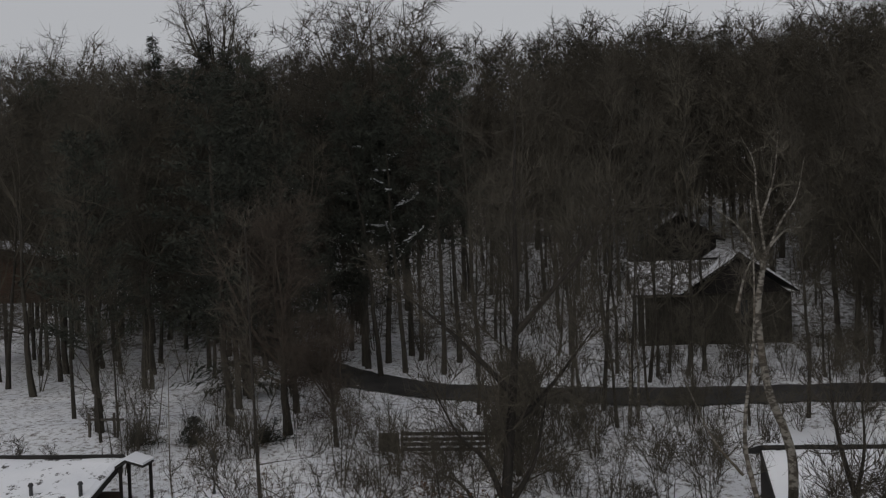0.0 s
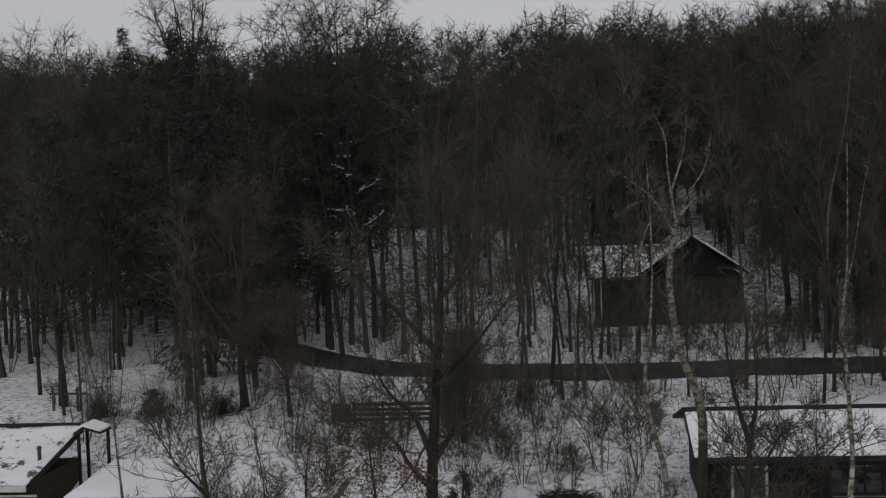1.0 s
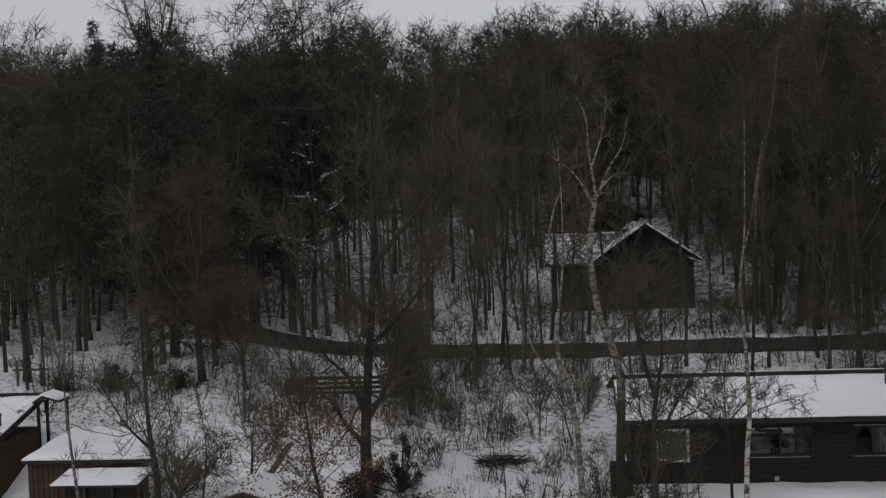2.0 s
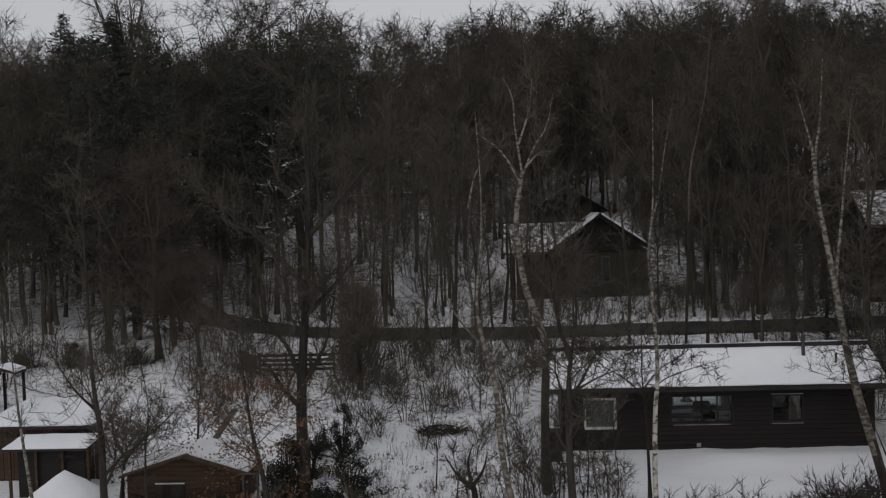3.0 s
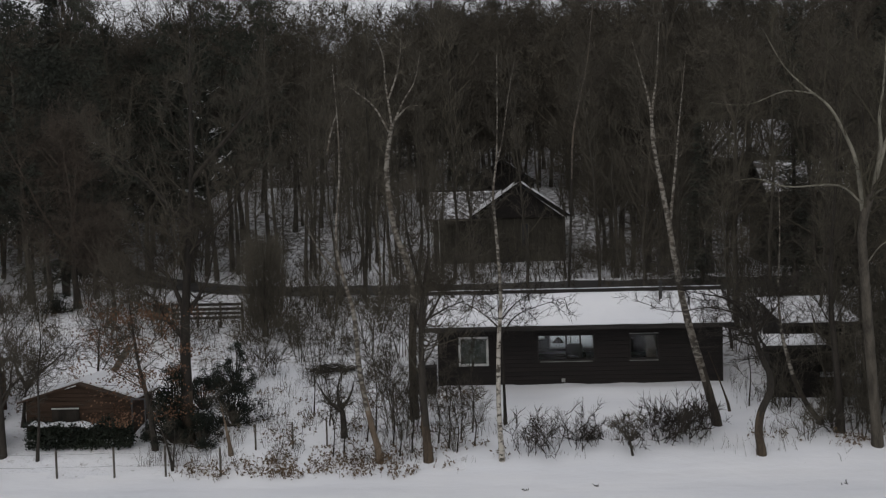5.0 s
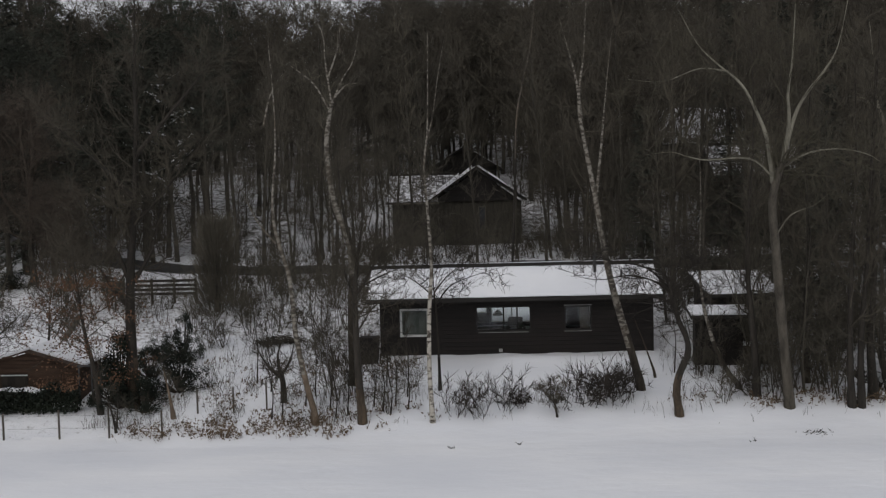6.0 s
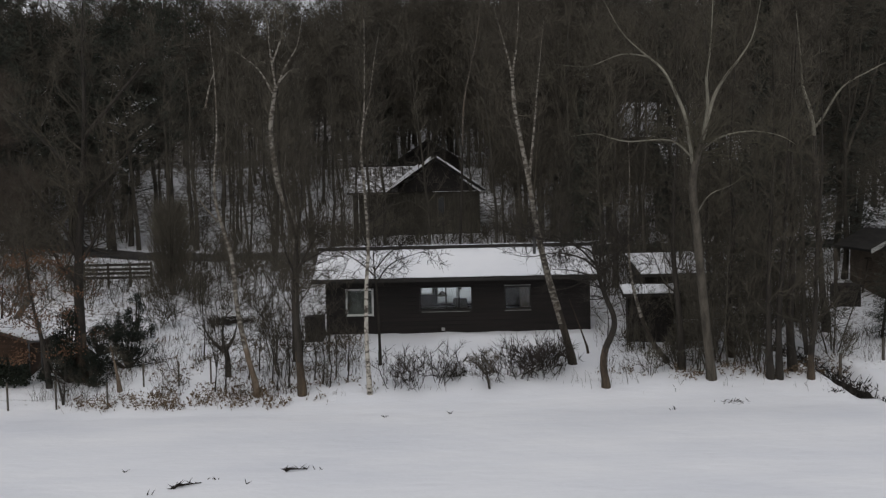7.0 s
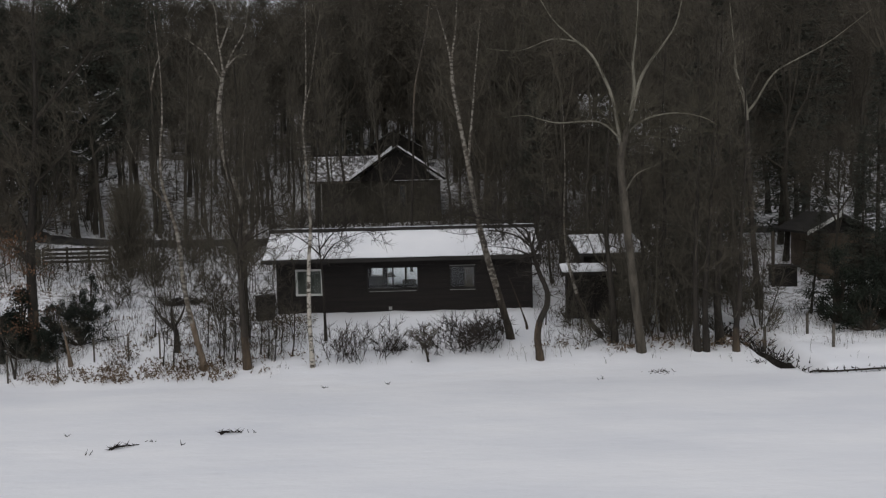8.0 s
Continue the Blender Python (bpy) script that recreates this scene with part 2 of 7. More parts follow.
# ---- the ground: a flat snowy field, a low bank, gardens, and the wooded hill ----
GY = [-400, 25.5, 26.5, 28, 30, 36, 38, 42, 46, 52, 58, 66, 74, 90, 118, 150, 200, 260, 340, 800]
GZ = [0, 0, 0.12, 0.5, 0.8, 1.42, 1.7, 2.3, 2.9, 3.4, 3.9, 4.05, 4.4, 8.2, 11.5, 16.5, 26, 36, 42, 46]


def ditch(x, y):
    """How deep the ditch is at a place: it comes down from the wood and turns along the field's edge."""
    if x < 24 or y < 22 or y > 40:
        return 0.0
    cx = 28.6 - 0.25 * (y - 26)
    d = abs(x - cx) if y > 26.2 else 9.0
    e = abs(y - 25.9 - 0.03 * (x - 28.5)) if x > cx - 0.3 else 9.0
    return (0.75 + 0.25 * noise.noise((x * 1.1, y * 1.1, 4))) * max(1 - step(0.3, 1.1, d), 0.22 * (1 - step(0.15, 0.6, e))) * (1 - step(33, 38, y))


def ground(x, y):
    z = float(np.interp(y, GY, GZ))
    z += 1.3 * step(4, 11, -x) * step(33, 40, y) * (1 - step(46, 58, y))
    z -= 0.75 * step(26, 31, x) * step(32, 39, y) * (1 - step(46, 56, y))
    z += 0.22 * step(11.6, 13.2, x) * (1 - step(18.6, 19.8, x)) * math.exp(-((y - 34.4) / 0.9) ** 2)
    rough = step(26, 29, y)
    z += rough * 0.10 * noise.noise((x * 0.45, y * 0.45, 0)) + (0.025 + 0.03 * rough) * noise.noise((x * 1.3, y * 1.3, 3))
    z += 0.03 * noise.noise((x * 0.16, y * 0.4, 7))
    return z


def spread(*stretches):
    out = []
    for a, b, s in stretches:
        out += list(np.arange(a, b, s))
    return out + [stretches[-1][1]]


gx = spread((-700, -120, 40), (-120, -40, 4), (-40, -26, 1.0), (-26, 26, 0.45), (26, 32, 0.22), (32, 42, 0.45), (42, 60, 1.0), (60, 140, 5), (140, 700, 40))
gy = spread((-400, -60, 34), (-60, 8, 2.0), (8, 24.5, 0.5), (24.5, 33, 0.22), (33, 62, 0.45), (62, 90, 1.4), (90, 340, 5), (340, 800, 46))
gv = [(x, y, ground(x, y) - ditch(x, y)) for y in gy for x in gx]
nx = len(gx)
gf = [(j * nx + i, j * nx + i + 1, (j + 1) * nx + i + 1, (j + 1) * nx + i) for j in range(len(gy) - 1) for i in range(nx - 1)]
me = bpy.data.meshes.new("ground")
me.from_pydata(gv, [], gf)
for i, f in enumerate(gf):
    x, y, z = gv[f[0]]
    edge = 26.6 + 0.8 * noise.noise((x * 0.5, 0, 0)) + 2.0 * step(17, 21, x)
    me.polygons[i].material_index = 0 if y < edge or (8.6 < x < 21.5 and y < 36 + 0.6 * noise.noise((x * 0.7, 0, 5))) or (9 < x < 18 and 40 < y < 50) else 4 if y > 112 + 80 * step(0.0, 0.03, x / max(y, 1)) * (1 - step(0.2, 0.24, x / max(y, 1))) + 12 * noise.noise((x * 0.06, y * 0.06, 9)) else 2 if y > (100 if -0.06 < x / max(y, 1) < 0.14 else 74) + 5 * noise.noise((x * 0.12, y * 0.12, 9)) else 3 if y < 38 + 2 * noise.noise((x * 0.3, y * 0.3, 2)) else 1
tagged(mesh_part("ground", me, (SNOW_FIELD, SNOW_WOOD, LITTER, SNOW_GARDEN, HILL_DARK), smooth=True), "snow-covered field rising into gardens and a wooded hill", "ground", kind="structure")

# dark wet bed of the ditch
dv, df = [], []
line = [(26.9 + 0.25 * (33 - y) - 0.1, y) for y in np.arange(34.5, 26.4, -0.4)] + [(x, 25.9 + 0.03 * (x - 28.5)) for x in np.arange(28.7, 32.4, 0.5)]
for i, (x, y) in enumerate(line):
    a, c = line[max(i - 1, 0)], line[min(i + 1, len(line) - 1)]
    t = Vector((c[0] - a[0], c[1] - a[1], 0)).normalized()
    half = (0.27 if y > 26.3 else 0.05) + (0.2 if y > 26.3 else 0.12) * noise.noise((x * 1.5, y * 1.5, 1))
    half = max(half, 0.012)
    for s in (-half, 0.0, half):
        u, v = x - t.y * s, y + t.x * s
        dv.append((u, v, ground(u, v) - ditch(u, v) + ((0.1 if s else 0.16) if y > 26.3 else (0.06 if s else 0.12))))
for i in range(len(line) - 1):
    df += [(i * 3 + c, i * 3 + c + 1, i * 3 + c + 4, i * 3 + c + 3) for c in (0, 1)]
me = bpy.data.meshes.new("ditch_bed")
me.from_pydata(dv, [], df)
tagged(mesh_part("ditch_bed", me, EARTH, smooth=True), "dark wet ditch running down to the field", "ditch", kind="structure")

# the cleared lane behind the houses
rv, rf = [], []
LANE = [(-24, 79), (-21.6, 74.2), (-18.8, 70.6), (-15.7, 65.6), (-13.1, 62.3), (-10.6, 59.9), (-7.6, 58.0), (-4.4, 56.8), (0, 56.1), (6, 55.9), (14, 56.1), (24, 56.3), (36, 57.0), (50, 58.2), (70, 60)]
lane = []
for (ax, ay), (bx, by) in zip(LANE, LANE[1:]):
    cuts = max(int(math.hypot(bx - ax, by - ay) / 0.5), 1)
    lane += [(ax + (bx - ax) * k / cuts, ay + (by - ay) * k / cuts) for k in range(cuts)]
lane = np.array(lane)
for c in (0, 1):
    lane[:, c] = np.convolve(np.pad(lane[:, c], 6, mode="edge"), np.ones(13) / 13, mode="valid")
lx, ly = lane[:, 0], lane[:, 1]
for i in range(len(lx)):
    j, k = max(i - 1, 0), min(i + 1, len(lx) - 1)
    t = Vector((lx[k] - lx[j], ly[k] - ly[j], 0)).normalized()
    for s in (-1.85, -0.6, 0.6, 1.85):
        s += 0.22 * noise.noise((lx[i] * 0.8, ly[i] * 0.8, s)) + 0.1 * noise.noise((lx[i] * 2.1, ly[i] * 2.1, s + 6))
        x, y = lx[i] - t.y * s, ly[i] + t.x * s
        rv.append((x, y, ground(x, y) + 0.07))
for i in range(len(lx) - 1):
    for c in range(3):
        a = i * 4 + c
        rf.append((a, a + 4, a + 5, a + 1))
me = bpy.data.meshes.new("road")
me.from_pydata(rv, [], rf)
tagged(mesh_part("road", me, ROAD, smooth=True), "narrow dark wet lane cleared of snow", "road", kind="structure")


# ---- trees ----
class Wood:
    """Collects tubes and slivers of one mesh."""

    def __init__(self):
        self.v, self.f = [], []

    def tube(self, pts, radii, sides):
        base = len(self.v)
        for i, p in enumerate(pts):
            d = (pts[min(i + 1, len(pts) - 1)] - pts[max(i - 1, 0)]).normalized()
            u = d.cross(Vector((0.31, 0.95, 0.05))).normalized()
            w = d.cross(u)
            for k in range(sides):
                a = 2 * math.pi * k / sides
                q = p + (u * math.cos(a) + w * math.sin(a)) * radii[i]
                self.v.append((q.x, q.y, q.z))
        for i in range(len(pts) - 1):
            for k in range(sides):
                a, b = base + i * sides + k, base + i * sides + (k + 1) % sides
                self.f.append((a, b, b + sides, a + sides))

    def twig(self, p, q, r):
        """A thin shoot: a bent blade where it is fine, a three-sided spike where it is stout."""
        d = (q - p).normalized()
        if r < 0.02:
            k = p.x * 91.7 + p.y * 57.3 + p.z * 131.9
            side = d.cross(Vector((math.sin(k), math.cos(k * 1.7), math.sin(k * 2.3 + 1)))).normalized()
            mid = p.lerp(q, 0.5) + side.cross(d) * (q - p).length * 0.13 * math.sin(k * 3.1)
            b = len(self.v)
            for s in (p + side * r, p - side * r, mid - side * r * 0.75, mid + side * r * 0.75, q):
                self.v.append((s.x, s.y, s.z))
            self.f += [(b, b + 1, b + 2, b + 3), (b + 3, b + 2, b + 4)]
            return
        u = d.cross(Vector((0.2, 0.3, 0.93))).normalized() * r
        w = d.cross(u)
        b = len(self.v)
        for s in (p + u, p - u * 0.5 + w * 0.87, p - u * 0.5 - w * 0.87, q):
            self.v.append((s.x, s.y, s.z))
        self.f += [(b, b + 1, b + 3), (b + 1, b + 2, b + 3), (b + 2, b, b + 3)]

    def spray(self, p, q, r):
        """The finest shoots, one sliver each."""
        k = p.x * 77.1 + p.y * 43.9 + p.z * 19.3
        side = (q - p).cross(Vector((math.sin(k), math.cos(k * 1.3), math.sin(k * 2.9)))).normalized() * r
        b = len(self.v)
        for s in (p + side, p - side, q):
            self.v.append((s.x, s.y, s.z))
        self.f.append((b, b + 1, b + 2))

    def leaf(self, p, d, u, length, width):
        """A small folded blade."""
        b = len(self.v)
        n = d.cross(u) * width * 0.35
        for s in (p, p + d * length * 0.5 + u * width + n, p + d * length, p + d * length * 0.5 - u * width + n):
            self.v.append((s.x, s.y, s.z))
        self.f += [(b, b + 1, b + 2), (b, b + 2, b + 3)]

    def mesh(self, name):
        me = bpy.data.meshes.new(name)
        me.from_pydata(self.v, [], self.f)
        return me

    def count(self):
        return len(self.f)


def rand_dir(rng):
    while True:
        v = Vector((rng.uniform(-1, 1), rng.uniform(-1, 1), rng.uniform(-1, 1)))
        if 0.1 < v.length < 1:
            return v.normalized()


def curve(points, cuts=4):
    """A smooth line through control points."""
    P = [Vector(p) for p in points]
    P = [P[0] * 2 - P[1]] + P + [P[-1] * 2 - P[-2]]
    out = []
    for i in range(1, len(P) - 2):
        a, b, c, d = P[i - 1:i + 3]
        for k in range(cuts):
            t = k / cuts
            out.append(0.5 * (2 * b + (c - a) * t + (2 * a - 5 * b + 4 * c - d) * t * t + (3 * b - a - 3 * c + d) * t ** 3))
    return out + [P[-2]]


def grow(wood, twigs, rng, p, d, length, r, level, kids=5, tw=8, tl=1.0, tr=0.016, up=0.12, wander=0.28):
    """A branch that wanders upwards, divides, and ends in twigs."""
    n = 4 if length > 1.2 else 3
    pts = [p]
    for i in range(n):
        d = (d + rand_dir(rng) * wander + Vector((0, 0, up))).normalized()
        pts.append(pts[-1] + d * (length / n))
    wood.tube(pts, [r * (1 - 0.75 * i / n) for i in range(n + 1)], 5 if r > 0.06 else 3)
    if level > 0:
        for k in range(kids):
            f = rng.uniform(0.2, 1.0)
            i = min(int(f * n), n - 1)
            q = pts[i].lerp(pts[i + 1], f * n - i)
            side = (rand_dir(rng) * 0.9 + d * 0.75).normalized()
            grow(wood, twigs, rng, q, side, length * rng.uniform(0.4, 0.65) * (1.15 - 0.4 * f), max(r * 0.5 * (1.1 - 0.5 * f), 0.012), level - 1, kids, tw, tl, tr, up, wander)
    if level <= 1:
        for k in range(tw if level == 0 else tw // 2):
            f = rng.uniform(0.1, 1.0)
            i = min(int(f * n), n - 1)
            q = pts[i].lerp(pts[i + 1], f * n - i)
            e = (rand_dir(rng) * 0.8 + d * 0.8 + Vector((0, 0, 0.25))).normalized()
            twigs.twig(q, q + e * tl * rng.uniform(0.5, 1.2), tr)


def trunk_line(rng, height, lean=0.03, n=9):
    pts, off = [], Vector((0, 0, 0))
    drift = Vector((rng.uniform(-lean, lean), rng.uniform(-lean, lean), 0))
    for i in range(n + 1):
        pts.append(Vector((off.x, off.y, height * i / n - (0.3 if i == 0 else 0))))
        off += drift * height / n + Vector((rng.uniform(-1, 1), rng.uniform(-1, 1), 0)) * 0.028 * height / n * 3
    return pts


def bare_tree(seed, height, r, fork, spread_r, limbs=6, seconds=8, longs=7, tr=0.014, tl=1.7, subs=6):
    """Meshes of trunk and crown of a bare broadleaf tree: a stem that divides into rising limbs with hazy twigs."""
    rng = random.Random(seed)
    t, c = Wood(), Wood()
    pts = trunk_line(rng, height * 0.8, 0.05)
    t.tube(pts, [r * (1.3 if i == 0 else 1 - 0.85 * i / 9) for i in range(10)], 6)
    for k in range(limbs + 3):
        low = k >= limbs
        f = rng.uniform(fork * 0.75, fork * 1.1) / 0.8 if low else (fork + (0.72 - fork) * rng.random() ** 1.3) / 0.8
        i = min(int(f * 9), 8)
        q = pts[i].lerp(pts[i + 1], f * 9 - i)
        a = k * 2.4 + rng.uniform(-0.4, 0.4)
        tilt = rng.uniform(1.0, 1.6) if low else rng.uniform(0.3, 0.85)
        L = spread_r * rng.uniform(0.6, 0.9) if low else (height * (1.0 - 0.8 * f)) * rng.uniform(0.8, 1.0) / max(math.cos(tilt * 0.7), 0.5)
        d = Vector((math.cos(a) * math.sin(tilt), math.sin(a) * math.sin(tilt), math.cos(tilt)))
        line = [q]
        for s in range(5):
            d = (d + rand_dir(rng) * 0.16 + Vector((0, 0, 0.1))).normalized()
            line.append(line[-1] + d * L / 5)
        rl = r * (0.3 if low else 0.45)
        c.tube(line, [rl * (1 - 0.8 * s / 5) for s in range(6)], 4)
        for m in range(seconds):
            g = rng.uniform(0.15, 1.0)
            s = min(int(g * 5), 4)
            p = line[s].lerp(line[s + 1], g * 5 - s)
            e = (rand_dir(rng) * 1.0 + d * 0.55 + Vector((0, 0, 0.12))).normalized()
            l2 = spread_r * rng.uniform(0.3, 0.6) * (1.1 - 0.45 * g)
            mid = p + e * l2 * 0.55
            tip = mid + (e + rand_dir(rng) * 0.35 + Vector((0, 0, 0.15))).normalized() * l2 * 0.45
            c.tube([p, mid, tip], [rl * 0.3, rl * 0.2, 0.012], 3)
            for w in range(longs):
                h = rng.uniform(0.1, 1.0)
                o = p.lerp(mid, h / 0.55) if h < 0.55 else mid.lerp(tip, (h - 0.55) / 0.45)
                u = (rand_dir(rng) * 0.85 + e * 0.6 + Vector((0, 0, 0.3))).normalized()
                z = o + u * tl * rng.uniform(0.5, 1.1)
                c.spray(o, z, tr)
                for x in range(subs + 2):
                    y = o.lerp(z, rng.uniform(0.15, 1.0))
                    c.spray(y, y + (u * 0.8 + rand_dir(rng) * 0.9).normalized() * tl * rng.uniform(0.3, 0.75), tr * 0.8)
    return t.mesh("trunk"), c.mesh("crown")


def slim_tree(seed, height, r):
    """Meshes of a slender tree with a narrow crown high up."""
    rng = random.Random(seed)
    t, c = Wood(), Wood()
    pts = trunk_line(rng, height, 0.05)
    t.tube(pts, [r * (1.25 if i == 0 else 1 - 0.9 * i / 9) for i in range(10)], 6)
    for k in range(26):
        f = 0.13 + 0.86 * ((k + rng.random()) / 26) ** 0.8
        i = min(int(f * 9), 8)
        q = pts[i].lerp(pts[i + 1], f * 9 - i)
        a = k * 2.4 + rng.uniform(-0.5, 0.5)
        d = Vector((math.cos(a), math.sin(a), rng.uniform(0.5, 1.3))).normalized()
        grow(c, c, rng, q, d, height * rng.uniform(0.09, 0.17) * (1.2 - 0.5 * f), r * 0.3 * (1.1 - 0.6 * f), 1, 3, 7, 1.0, 0.011, 0.12)
    return t.mesh("trunk"), c.mesh("crown")


def spruce(seed, height, reach, gap=0.5, arms=8, bare=0.05, size=1.0):
    """Meshes of trunk and needled crown of a spruce or fir."""
    rng = random.Random(seed)
    t, c = Wood(), Wood()
    t.tube([Vector((0, 0, height * i / 6 - (0.3 if i == 0 else 0))) for i in range(7)], [0.012 * height * (1 - 0.93 * i / 6) for i in range(7)], 6)
    z = height * bare
    while z < height * 0.985:
        w = 1 - z / height
        L = reach * (w ** 0.8) * rng.uniform(0.85, 1.1) + 0.15
        for k in range(arms):
            a = rng.uniform(0, 6.283)
            l = L * rng.uniform(0.6, 1.15)
            d = Vector((math.cos(a), math.sin(a), rng.uniform(-0.35, 0.1) + 0.35 * (1 - w)))
            p = Vector((0, 0, z + rng.uniform(-0.2, 0.2)))
            mid, tip = p + d * l * 0.55, p + d * l + Vector((0, 0, 0.08 * l))
            c.tube([p, mid, tip], [0.025, 0.018, 0.006], 3)
            side = Vector((-d.y, d.x, 0)).normalized()
            for s in range(4 + int(l * 3.0)):
                f = rng.uniform(0.15, 1.0)
                q = p.lerp(mid, f / 0.55) if f < 0.55 else mid.lerp(tip, (f - 0.55) / 0.45)
                e = (side * rng.choice((-1, 1)) + d * rng.uniform(0.3, 1.0) + Vector((0, 0, rng.uniform(-0.7, 0.05)))).normalized()
                c.leaf(q, e, e.cross(Vector((0, 0, 1))).normalized(), (rng.uniform(0.45, 0.95) * (0.45 + 0.55 * w) + 0.12) * size, rng.uniform(0.05, 0.09) * size)
        z += gap * rng.uniform(0.75, 1.2) * (0.55 + 0.45 * w)
    return t.mesh("trunk"), c.mesh("crown")


def pine(seed, height, reach, start=0.4, boughs=34, snowy=False):
    """Tall bare stem with dense dark needle clumps above the given share of its height, and snow on its boughs."""
    rng = random.Random(seed)
    t, c, load = Wood(), Wood(), Wood()
    pts = trunk_line(rng, height, 0.03)
    t.tube(pts, [0.2 * (1.2 if i == 0 else 1 - 0.88 * i / 9) for i in range(10)], 7)
    for k in range(boughs):
        f = start + (1 - start) * (k + rng.random()) / boughs
        f = min(f, 0.99)
        i = min(int(f * 9), 8)
        q = pts[i].lerp(pts[i + 1], f * 9 - i)
        a = k * 2.4
        L = reach * rng.uniform(0.5, 1.1) * (1.15 - 0.8 * (f - start) / (1 - start))
        d = Vector((math.cos(a), math.sin(a), rng.uniform(-0.1, 0.5))).normalized()
        line = [q, q + d * L * 0.5, q + d * L + Vector((0, 0, L * 0.12))]
        c.tube(line, [0.05, 0.035, 0.012], 3)
        if snowy and k % 2 and 0.3 < f < 0.85:
            lift = Vector((0, 0, 0.09))
            load.tube([p + lift for p in (q.lerp(line[1], 0.6), line[1], line[1].lerp(line[2], 0.6), line[2])], [0.02, 0.075, 0.06, 0.015], 5)
            for s in range(7):
                o = line[0].lerp(line[2], rng.uniform(0.4, 1.0)) + Vector((rng.uniform(-0.3, 0.3), rng.uniform(-0.3, 0.3), 0.08))
                load.tube([o, o + Vector((rng.uniform(-0.3, 0.3), rng.uniform(-0.3, 0.3), rng.uniform(-0.1, 0.1)))], [0.05, 0.02], 4)
        for s in range(66):
            g = rng.uniform(0.3, 1.0)
            o = line[0].lerp(line[2], g) + rand_dir(rng) * 0.3
            e = (rand_dir(rng) + d * 0.5 + Vector((0, 0, 0.3))).normalized()
            c.leaf(o, e, e.cross(rand_dir(rng)).normalized(), rng.uniform(0.28, 0.55), rng.uniform(0.035, 0.06))
    if snowy:
        return t.mesh("trunk"), c.mesh("crown"), load.mesh("snow_load")
    return t.mesh("trunk"), c.mesh("crown")


def shrub_mesh(seed, height, width, stems, tw=8, tr=0.009):
    """A many-stemmed bare bush."""
    rng = random.Random(seed)
    t = Wood()
    for k in range(stems):
        a = rng.uniform(0, 6.283)
        p = Vector((math.cos(a), math.sin(a), 0)) * width * 0.2 * rng.random() + Vector((0, 0, -0.1))
        d = Vector((math.cos(a) * width * rng.uniform(0.15, 0.5), math.sin(a) * width * rng.uniform(0.15, 0.5), height * rng.uniform(0.6, 0.8))).normalized()
        grow(t, t, rng, p, d, height * rng.uniform(0.6, 0.95), 0.010 + 0.004 * height, 1, 4, tw, 0.28 * height, tr, 0.1, 0.22)
    return t.mesh("brush")


def sapling_mesh(seed, height, stems=4, twigs=38):
    """A few thin stems with many twigs from near the ground."""
    rng = random.Random(seed)
    t = Wood()
    for k in range(stems):
        a = k * 6.283 / stems + rng.random()
        d = Vector((math.cos(a) * 0.22, math.sin(a) * 0.22, 1)).normalized()
        line = [Vector((math.cos(a) * 0.15, math.sin(a) * 0.15, -0.2))]
        for s in range(4):
            d = (d + rand_dir(rng) * 0.15 + Vector((0, 0, 0.08))).normalized()
            line.append(line[-1] + d * height * rng.uniform(0.18, 0.27))
        t.tube(line, [0.035, 0.03, 0.022, 0.016, 0.006], 3)
        for w in range(twigs):
            f = rng.uniform(0.15, 1.0) * 4
            i = min(int(f), 3)
            p = line[i].lerp(line[i + 1], f - i)
            e = (rand_dir(rng) + Vector((0, 0, 0.55))).normalized()
            q = p + e * rng.uniform(0.5, 1.3)
            t.twig(p, q, 0.011)
            for x in range(3):
                o = p.lerp(q, rng.uniform(0.3, 0.9))
                t.spray(o, o + (e + rand_dir(rng)).normalized() * rng.uniform(0.3, 0.7), 0.008)
    return t.mesh("brush")


def leafy_mesh(seed, height, width, count, leaf=0.062):
    """An evergreen bush: inner stems and very many small leaves in uneven clumps."""
    rng = random.Random(seed)
    t, c = Wood(), Wood()
    clumps = []
    for k in range(44):
        a, h = rng.uniform(0, 6.283), rng.random() ** 1.5
        rr = width * 0.55 * math.sqrt(rng.random()) * (1.1 - 0.75 * h) * (1 + 0.35 * math.sin(a * 3 + seed))
        clumps.append(Vector((math.cos(a) * rr, math.sin(a) * rr, height * (0.08 + 0.85 * h))))
        t.tube([Vector((0, 0, -0.1)), clumps[-1] * 0.5, clumps[-1]], [0.04, 0.025, 0.008], 3)
    for k in range(count):
        q = rng.choice(clumps) + rand_dir(rng) * width * 0.13 * rng.random() ** 0.6
        q.z = max(q.z, 0.02)
        e = (rand_dir(rng) + Vector((0, 0, -0.2))).normalized()
        c.leaf(q, e, e.cross(rand_dir(rng)).normalized(), leaf * rng.uniform(0.8, 1.8), leaf * 0.32)
    return t.mesh("brush"), c.mesh("leaves")


def plant(name, meshes, mats, label, category, at, group="", turn=0.0, scale=1.0, names=("trunk", "crown")):
    root = thing(name, label, category, at, group, turn)
    root.scale = (scale,) * 3
    for nm, me, mt in zip(names, meshes, mats):
        if not me.materials:
            me.materials.append(mt)
        ob = new(nm, me)
        ob.parent = root
    return root


def on_ground(x, y, sink=0.0):
    return (x, y, ground(x, y) - sink)


